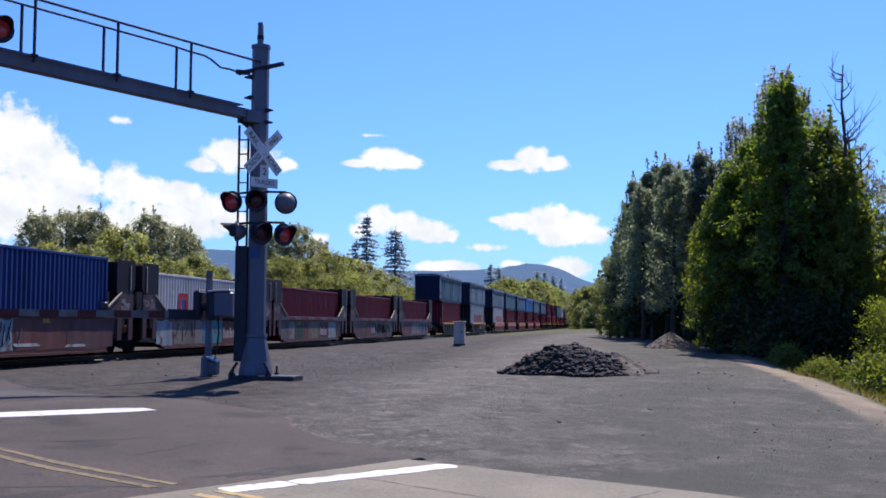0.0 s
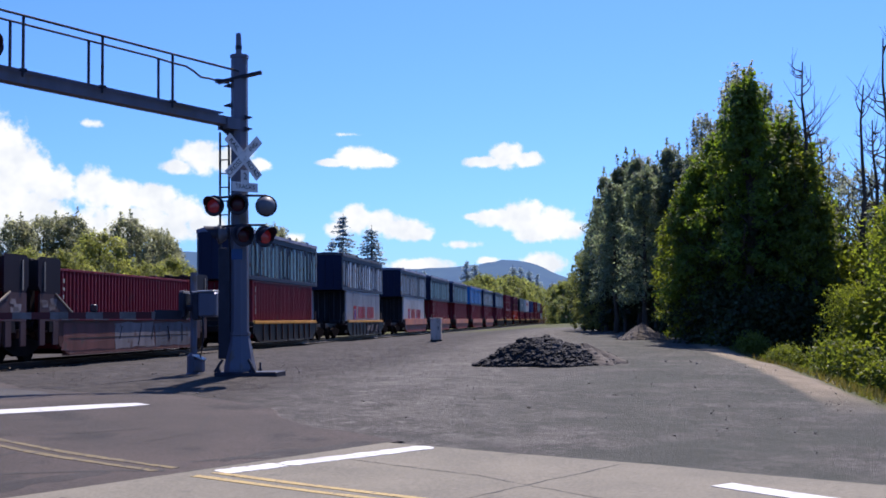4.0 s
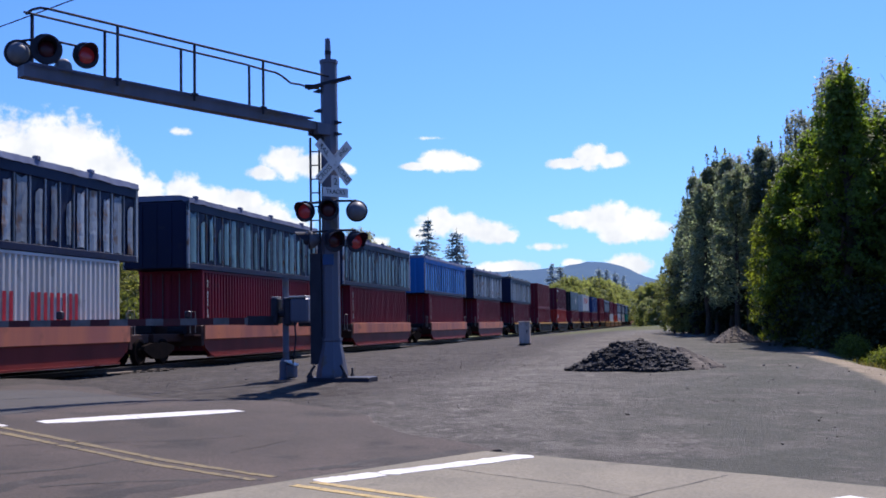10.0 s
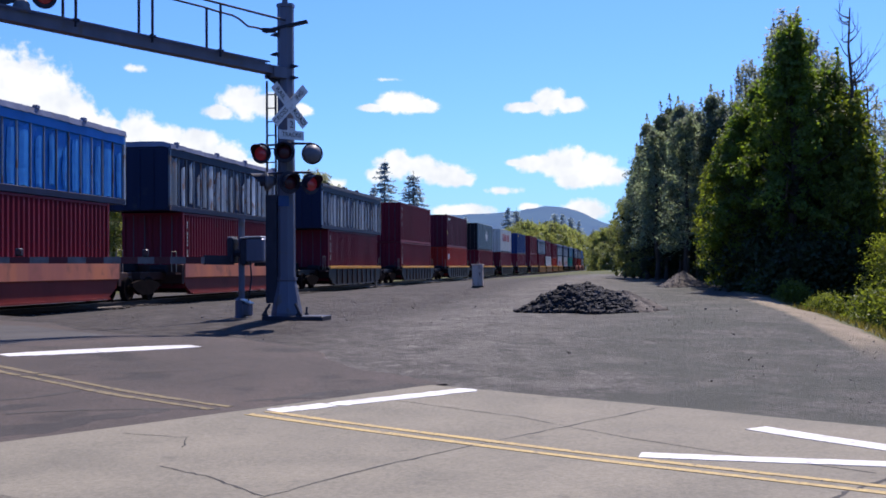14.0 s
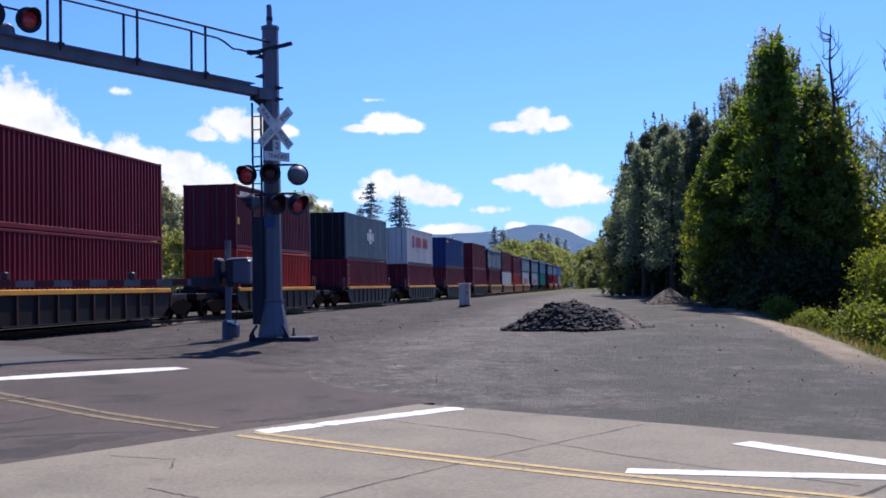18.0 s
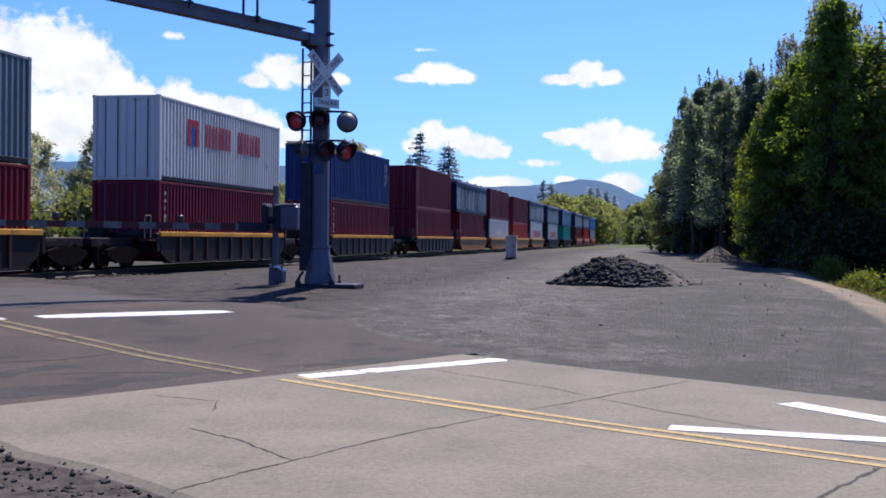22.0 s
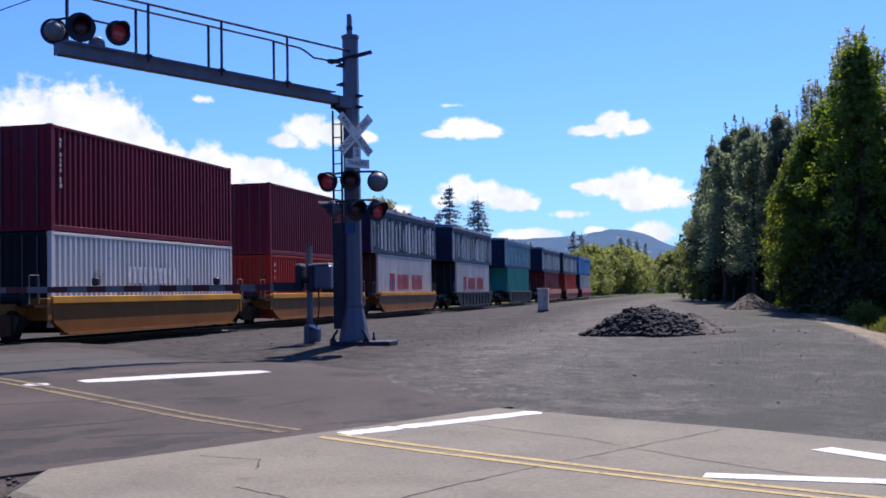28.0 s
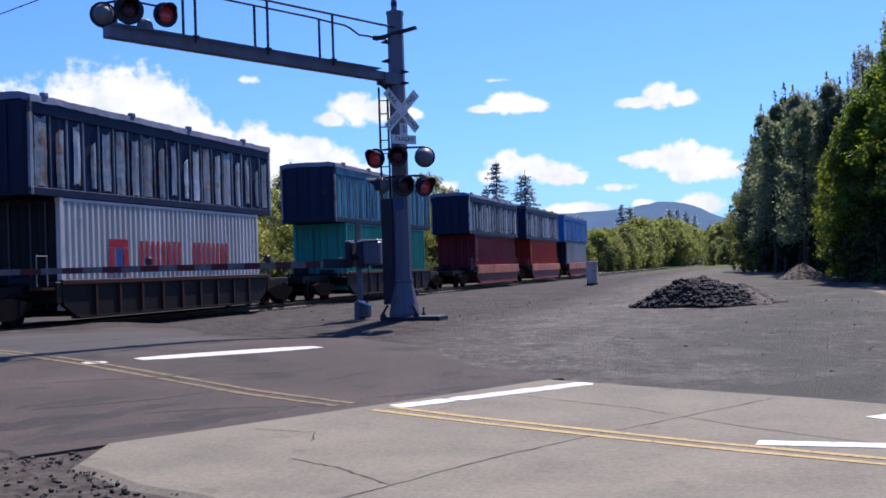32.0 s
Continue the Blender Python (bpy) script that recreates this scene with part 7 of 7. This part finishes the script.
def build_trees():
    dome = lambda w: (lambda t: w * math.sqrt(max(0.03, 1 - (max(0.0, t - 0.35) / 0.66) ** 2)) * min(1.0, 0.45 + t * 1.6))
    # the woods beside the lot: trees by azimuth and distance from the road's edge, and the height of their tops (degrees)
    def wood(src, az, d, el, turn=0.0):
        x, y = d * math.sin(radians(az)), 0.5 + d * math.cos(radians(az))
        return place(src, x, y, (1.6 + d * math.tan(radians(el)) - gz(x, y) + 0.1) / src["tall"], turn)

    spire = lambda w: (lambda t: w * (0.72 + 0.28 * min(1.0, t / 0.25)) * max(0.05, 1 - max(0, t - 0.22) / 0.8) ** 0.8)
    column = lambda w: (lambda t: w * (0.55 + 0.45 * min(1.0, t / 0.3)) * max(0.08, 1 - max(0, t - 0.6) / 0.42) ** 0.6)
    main = puffy("cottonwood_tree", 9.6, spire(2.35), LEAF_MID, 3, "tall green cottonwood at the edge of the gravel lot", 125, 150, 0.56, 0.075, 0.26, 0.24, 0.75, 34)
    second = puffy("cottonwood_tree", 8.0, column(1.55), LEAF_MID, 8, "fresh green cottonwood standing in a dense row", 110, 130, 0.48, 0.075, 0.2, 0.24, 0.65, 14)
    pop = puffy("poplar_tree", 10.0, column(1.45), LEAF_BLUE, 5, "grey-green poplar with upright shoots in a dense row", 74, 140, 0.58, 0.08, 0.17, 0.22, 0.85, 26, None, 0.2)
    pop2 = puffy("poplar_tree", 10.0, column(1.25), LEAF_TEAL, 35, "dark blue-green poplar with upright shoots in a dense row", 64, 150, 0.6, 0.08, 0.15, 0.3, 0.8, 20, None, 0.15)
    pop3 = puffy("poplar_tree", 10.0, spire(1.6), LEAF_BLUE, 47, "open-crowned grey-green poplar in a dense row", 52, 120, 0.5, 0.075, 0.15, 0.34, 0.95, 34, None, 0.1)
    dark = puffy("cottonwood_tree", 8.0, column(2.3), LEAF_SHADED, 9, "broadleaf tree inside the wood, its green darkened for shade", 120, 130, 0.62, 0.1, 0.2, 0.06, 0.7, 0)
    airy = puffy("aspen_tree", 10.0, column(1.1), LEAF_GREY, 14, "airy grey-green aspen rising above the wood", 60, 70, 0.36, 0.06, 0.13, 0.35, 1.3, 30, None, 0.15)
    gold = puffy("young_alder", 7.0, column(1.35), LEAF_OLIVE, 18, "yellow-green young alder at the wood's sunny edge", 100, 120, 0.42, 0.07, 0.12, 0.05, 0.7, 8)
    mist = puffy("young_alder", 7.0, column(1.3), LEAF_HAZED, 19, "soft spring-green young alder at the wood's far end", 90, 110, 0.45, 0.08, 0.12, 0.05, 0.7, 6)
    thin = puffy("willow_tree", 8.0, column(1.5), LEAF_GREY, 23, "half-bare grey-green willow letting the sky through", 46, 60, 0.36, 0.06, 0.12, 0.25, 0.9, 14, None, 0.2)
    for src, az, d, el, tn in ((main, 7.1, 44, 10.9, 0), (second, 8.7, 45.5, 9.0, 40), (gold, 9.5, 44, 7.4, 10), (gold, 10.1, 43, 5.4, 100), (second, 4.9, 46, 7.3, 120), (second, 5.9, 47, 8.6, 200), (gold, 4.3, 46.5, 6.2, 60), (gold, 3.9, 50, 5.2, 160),
                               (airy, 7.0, 48, 11.7, 15), (airy, 6.6, 49, 11.0, 115), (airy, 5.1, 49, 9.5, 75), (airy, 7.9, 48, 10.6, 25), (airy, 8.8, 50, 9.6, 215), (airy, 5.6, 50, 9.0, 300),
                               (pop3, 3.4, 59, 8.0, 10), (pop2, 2.75, 62, 7.2, 80), (pop, 2.2, 58, 7.0, 130), (pop3, 1.85, 64, 7.6, 200), (pop2, 1.2, 66, 7.1, 240), (pop, 0.75, 63, 6.4, 290), (pop3, 0.35, 70, 6.8, 20), (pop2, 0.2, 72, 5.7, 60), (pop, 0.0, 76, 4.9, 150), (pop2, 3.9, 58, 7.4, 330), (pop3, 4.5, 57, 7.7, 45), (pop2, 1.6, 72, 7.4, 190),
                               (airy, 3.6, 59, 8.1, 95), (airy, 2.3, 64, 7.7, 195), (airy, 0.9, 69, 7.0, 295),
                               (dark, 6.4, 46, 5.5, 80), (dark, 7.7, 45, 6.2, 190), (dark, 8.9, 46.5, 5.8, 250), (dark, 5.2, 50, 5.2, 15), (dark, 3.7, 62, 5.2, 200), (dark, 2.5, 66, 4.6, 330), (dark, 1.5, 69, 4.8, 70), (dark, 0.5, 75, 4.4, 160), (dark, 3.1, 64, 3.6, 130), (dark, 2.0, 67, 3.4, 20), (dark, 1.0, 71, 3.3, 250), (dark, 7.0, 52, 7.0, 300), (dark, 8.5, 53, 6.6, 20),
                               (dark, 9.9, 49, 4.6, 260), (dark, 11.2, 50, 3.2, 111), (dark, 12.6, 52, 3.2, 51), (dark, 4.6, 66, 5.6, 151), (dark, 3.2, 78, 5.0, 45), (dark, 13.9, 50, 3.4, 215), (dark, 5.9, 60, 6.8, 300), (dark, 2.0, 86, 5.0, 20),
                               (thin, 10.6, 48, 6.9, 5), (thin, 11.5, 50, 6.6, 105), (thin, 12.6, 49, 7.0, 205), (thin, 13.6, 51, 6.2, 305), (thin, 9.9, 51, 8.4, 55), (mist, -0.75, 78, 3.2, 10), (mist, -0.55, 84, 2.5, 90), (mist, -0.3, 74, 3.9, 190), (mist, 0.2, 71, 2.4, 240), (mist, 0.7, 70, 2.2, 20)):
        wood(src, az, d, el, tn)
    for k, o in enumerate((main, second, pop, pop2, pop3, dark, airy, gold, mist, thin)):      # ten more stand deep in the wood
        o.matrix_world = pose(12 + 2.2 * k, 84 + 4 * (k % 3), gz(20, 90) - 0.1)
    under = tree("undergrowth_bush", 2.4, dome(1.7), LEAF_SHADED, 0.09, 120, 34, 77, "dense bush under the trees, its leaves darkened for shade", 0.06, 0.34, 0.4, 0, nlimb=6)
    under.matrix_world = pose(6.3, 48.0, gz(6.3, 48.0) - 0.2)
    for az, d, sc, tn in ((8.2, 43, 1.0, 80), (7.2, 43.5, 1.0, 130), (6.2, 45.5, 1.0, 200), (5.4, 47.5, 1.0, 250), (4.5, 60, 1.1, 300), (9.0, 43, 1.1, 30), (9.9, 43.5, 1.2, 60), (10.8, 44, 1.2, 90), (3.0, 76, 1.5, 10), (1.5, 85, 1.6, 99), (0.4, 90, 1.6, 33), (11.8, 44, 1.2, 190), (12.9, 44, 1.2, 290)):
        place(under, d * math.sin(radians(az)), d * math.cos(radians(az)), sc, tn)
    light = tree("young_maple", 6.2, dome(1.7), LEAF_OLIVE, 0.08, 230, 40, 21, "olive-green young maple at the wood's edge", 0.12, 0.36, 0.5, 8, nlimb=9)
    light.matrix_world = pose(9.4, 37.5, gz(9.4, 37.5) - 0.1)
    light.scale = (0.7, 0.7, 0.7)
    for az, d, sc, tn in ((15.2, 36, 0.9, 80), (14.0, 40, 1.0, 160), (13.0, 44, 0.9, 10), (11.2, 40, 0.52, 133), (12.1, 39, 0.54, 233), (13.0, 41, 0.6, 303)):
        place(light, d * math.sin(radians(az)), d * math.cos(radians(az)), sc, tn)
    shrub = tree("shrub", 1.5, dome(1.0), LEAF_LIGHT, 0.07, 110, 40, 31, "light green leafy shrub beside the lot", 0.05, 0.25, 0.5, 0, nlimb=6)
    shrub.matrix_world = pose(6.6, 34.5, gz(6.6, 34.5) - 0.25)
    for x, y, sc, tn in ((7.3, 33.2, 0.75, 90), (6.9, 37.5, 0.7, 200), (4.9, 40, 0.5, 300), (4.3, 44.5, 0.5, 10), (8.6, 33, 0.9, 40), (9.0, 33.5, 1.0, 120), (5.6, 37.5, 0.5, 60), (5.2, 36.2, 0.4, 160)):
        place(shrub, x, y, sc, tn)
    for az, d, h, sd in ((-37.2, 58, 7.2, 21), (-33.6, 62, 8.9, 22), (-32.0, 66, 8.6, 24)):
        dead_tree(d * math.sin(radians(az)), d * math.cos(radians(az)), h, sd, "bare grey tree beyond the track")
    for az, d, h, sd, ln in ((9.6, 45, 11.4, 3, 0.0), (11.9, 44, 10.6, 4, 0.02), (9.95, 46, 9.4, 7, -0.01), (13.0, 44, 12.2, 9, 0.01), (10.3, 47, 9.0, 12, 0.0), (12.6, 46, 9.6, 15, 0.0)):
        dead_tree(d * math.sin(radians(az)), d * math.cos(radians(az)), h, sd, "leafless grey tree standing above the wood", ln)

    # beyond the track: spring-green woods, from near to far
    alder = puffy("alder_tree", 10.0, dome(2.3), LEAF_GREY_HAZED, 41, "soft grey-green alder beyond the track", 130, 110, 0.72, 0.1, 0.18, 0.12, 0.8, 16, None, 0.25)
    alder2 = puffy("alder_tree", 10.0, dome(2.9), LEAF_GREY_HAZED, 42, "broad grey-green alder beyond the track", 110, 110, 0.8, 0.1, 0.18, 0.2, 0.8, 22, None, 0.15)
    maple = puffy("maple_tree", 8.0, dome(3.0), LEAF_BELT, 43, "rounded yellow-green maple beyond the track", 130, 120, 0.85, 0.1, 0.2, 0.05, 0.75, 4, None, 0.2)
    rnd = random.Random(8)
    for src, az, d, el in ((alder, -27.5, 88, 4.75), (alder2, -26.3, 90, 4.9), (alder, -25.2, 91, 5.0), (alder2, -24.6, 95, 4.4), (maple, -23.9, 84, 4.2), (alder, -22.55, 92, 4.95), (alder2, -21.4, 94, 4.4), (alder, -20.9, 97, 4.1),
                           (maple, -20.5, 86, 3.0), (maple, -19.6, 92, 2.6), (maple, -21.6, 82, 2.8), (maple, -25.3, 80, 3.3), (maple, -27.0, 79, 3.4), (alder2, -28.6, 86, 3.0),
                           (alder, -16.9, 118, 4.15), (alder2, -15.8, 120, 4.6), (alder2, -14.9, 124, 3.9), (maple, -17.6, 108, 2.9), (maple, -16.5, 110, 3.1), (maple, -15.2, 112, 2.9), (maple, -14.3, 120, 3.35), (maple, -13.4, 130, 3.1), (alder2, -12.9, 138, 3.0),
                           (maple, -12.4, 140, 2.75), (alder2, -11.7, 150, 2.4), (maple, -11.2, 158, 2.2), (maple, -10.4, 170, 1.75), (alder, -9.8, 185, 1.7), (maple, -13.0, 122, 2.2), (maple, -18.4, 106, 2.0), (alder2, -30.7, 75, 4.5), (alder, -31.8, 70, 5.6), (alder2, -32.8, 66, 6.3), (alder, -34.2, 66, 6.3), (maple, -33.0, 61, 4.2), (maple, -35.0, 62, 4.4), (alder, -36.2, 72, 3.4), (maple, -38.0, 70, 3.0), (alder2, -40.0, 68, 3.2), (maple, -42.5, 66, 3.2), (alder2, -45.0, 64, 3.2)):
        wood(src, az, d, el, rnd.uniform(0, 360))
    alder.matrix_world, alder2.matrix_world, maple.matrix_world = (pose(x, y, gz(x, y) - 0.1) for x, y in ((-52, 50), (-57, 54), (-62, 58)))
    bush = tree("bush", 2.6, dome(1.9), LEAF_HEDGE, 0.16, 130, 26, 47, "low green bush beside the railway", 0.06, 0.4, 0.5, 0, nlimb=6)
    bush.matrix_world = pose(-29, 44, gz(-29, 44) - 0.05)
    for i in range(22):
        place(bush, -27.5 - rnd.uniform(0, 6), 38 + i * 5.5 + rnd.uniform(-2, 2), rnd.uniform(0.7, 1.3), rnd.uniform(0, 360))
    # woods at the end of the straight: treetops by azimuth
    FAZ = (-13.0, -9.0, -7.9, -7.2, -6.4, -5.6, -4.5, -3.7, -2.8, -2.2, 0.0)
    FEL = (1.9, 1.6, 1.9, 1.65, 1.95, 2.5, 2.25, 2.0, 1.6, 1.3, 0.8)
    far = tree("far_maple", 12.0, dome(4.6), LEAF_HAZED, 0.3, 420, 26, 51, "rounded spring-green tree in the distant wood", 0.25, 0.62, 0.5, 0, nlimb=8)
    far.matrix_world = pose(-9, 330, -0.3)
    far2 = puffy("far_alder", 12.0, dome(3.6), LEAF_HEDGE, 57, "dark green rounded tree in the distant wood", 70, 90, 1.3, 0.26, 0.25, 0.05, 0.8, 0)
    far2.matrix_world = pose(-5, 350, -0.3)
    far3 = puffy("far_maple", 12.0, dome(4.0), LEAF_HAZED, 59, "sunlit spring-green tree in the distant wood", 80, 90, 1.4, 0.26, 0.25, 0.05, 0.75, 0)
    far3.matrix_world = pose(-13, 360, -0.3)
    for i in range(120):
        a = rnd.uniform(-13.0, -7.0) if i % 4 == 0 else rnd.uniform(-7.2, -1.2)
        side = 25.0 / math.sin(radians(-a))                  # clear of the track: beyond it, or on the lot's side of it
        d = max(200.0, side) * rnd.uniform(1.0, 1.35) if a < -2.2 else min(300.0, 10.0 / math.sin(radians(-a))) * rnd.uniform(0.7, 1.0)
        x, y = d * math.sin(radians(a)), d * math.cos(radians(a))
        h = (1.6 + d * math.tan(radians(float(np.interp(a, FAZ, FEL))))) * (rnd.uniform(0.9, 1.03) if i % 2 == 0 else rnd.uniform(0.5, 0.85))
        place(far3 if a > -2.2 else (far, far3, far3, far2, far, far3)[i % 6], x, y, h / 12.6, rnd.uniform(0, 360), z=-0.3)
    # firs that stand out
    f1 = fir(20.0, 5.4, 61, "tall fir above the spring woods, its needles paled for haze")
    f1.matrix_world = pose(-42.3, 193.0, -0.2)
    f2 = fir(18.5, 5.8, 62, "broad fir beside a taller one, its needles paled for haze")
    f2.matrix_world = pose(-38.6, 199.0, -0.2)
    for src, az, d, el, full in ((f1, -12.9, 200, 4.1, 20), (f1, -6.35, 330, 3.0, 20), (f2, -5.95, 335, 2.9, 18.5), (f1, -8.4, 330, 2.55, 20), (f2, -4.1, 400, 2.75, 18.5), (f1, -3.7, 430, 2.65, 20), (f2, -3.3, 480, 2.5, 18.5), (f1, -2.9, 520, 2.3, 20),
                                 (f2, -2.2, 410, 1.9, 18.5)):
        place(src, d * math.sin(radians(az)), d * math.cos(radians(az)), (1.6 + d * math.tan(radians(el))) / full, rnd.uniform(0, 360), z=-0.3)


def build_grass():
    rs = np.random.RandomState(9)
    s = Shape()
    n = 9000
    x = rs.uniform(4.4, 13, n)
    y = rs.uniform(15, 42, n)
    z = ground_z(x, y) - 0.03
    for i in range(n):
        h = rs.uniform(0.06, 0.3) * (1.3 if x[i] > 6 else 0.8)
        a = rs.uniform(0, 6.28)
        w = 0.018
        dx, dy = math.cos(a), math.sin(a)
        lx, ly = rs.normal(0, 0.08, 2)
        s.add([(x[i] - dx * w, y[i] - dy * w, z[i]), (x[i] + dx * w, y[i] + dy * w, z[i]), (x[i] + lx, y[i] + ly, z[i] + h)], [(0, 1, 2)])
    solo("verge_grass", s, GRASS, "tufts of dry green grass on the verge", "grass", kind="stuff")


def build_hills():
    """The far wooded ridges, three kilometres off."""
    s = Shape()
    R = 3000.0
    az = np.arange(-75, 60.01, 0.4)
    A = (-75, -30, -19, -15, -12, -10.2, -8.6, -7.1, -6.0, -5.4, -4.8, -4.2, -3.6, -3.0, -2.3, -1.7, 0, 20, 60)
    E = (3.0, 3.5, 3.55, 3.0, 2.7, 2.65, 2.66, 2.72, 2.8, 2.9, 3.0, 3.04, 2.97, 2.8, 2.5, 2.18, 1.8, 1.6, 1.5)

    def el(a):
        return float(np.interp(a, A, E)) + 0.012 * math.sin(a * 3.7) + 0.012 * math.sin(a * 9.1) + 0.012 * math.sin(a * 23)
    rows = 10
    for k in range(rows + 1):
        for a in az:
            t = k / rows
            r = R - 900 * (1 - t)
            h = R * math.tan(radians(el(a))) * t ** 1.4
            h += 14 * math.sin(a * 2.3 + 5 * t) * t * (1 - t) * 3
            s.v.append((r * math.sin(radians(a)), r * math.cos(radians(a)), h - 4))
    n = len(az)
    s.f = [(k * n + i, k * n + i + 1, (k + 1) * n + i + 1, (k + 1) * n + i) for k in range(rows) for i in range(n - 1)]
    solo("far_hills", s, FAR_HILL, "distant forested hills under a painted blue haze", "hills", kind="structure", smooth=True)


build_ground()
build_road()
build_track()
build_hills()
build_mast()
build_gate()
build_posts()
heap("ballast_heap", -1.45, 29.9, 1.42, 1.4, 0.56, ROCK, ROCK, 1700, 0.066, "heap of dark crushed ballast rock on the gravel lot", 4)
heap("soil_heap", -0.5, 30.3, 1.05, 1.2, 0.46, STONE, SOIL, 90, 0.022, "low heap of grey soil beside the rock heap", 6, 1.2)
heap("gravel_heap", 1.75, 50.7, 1.05, 1.05, 0.62, STONE, SOIL, 200, 0.03, "small pale heap of gravel near the trees", 9, 0.95)
scatter_stones()
build_trees()
build_grass()
build_train()
motions()
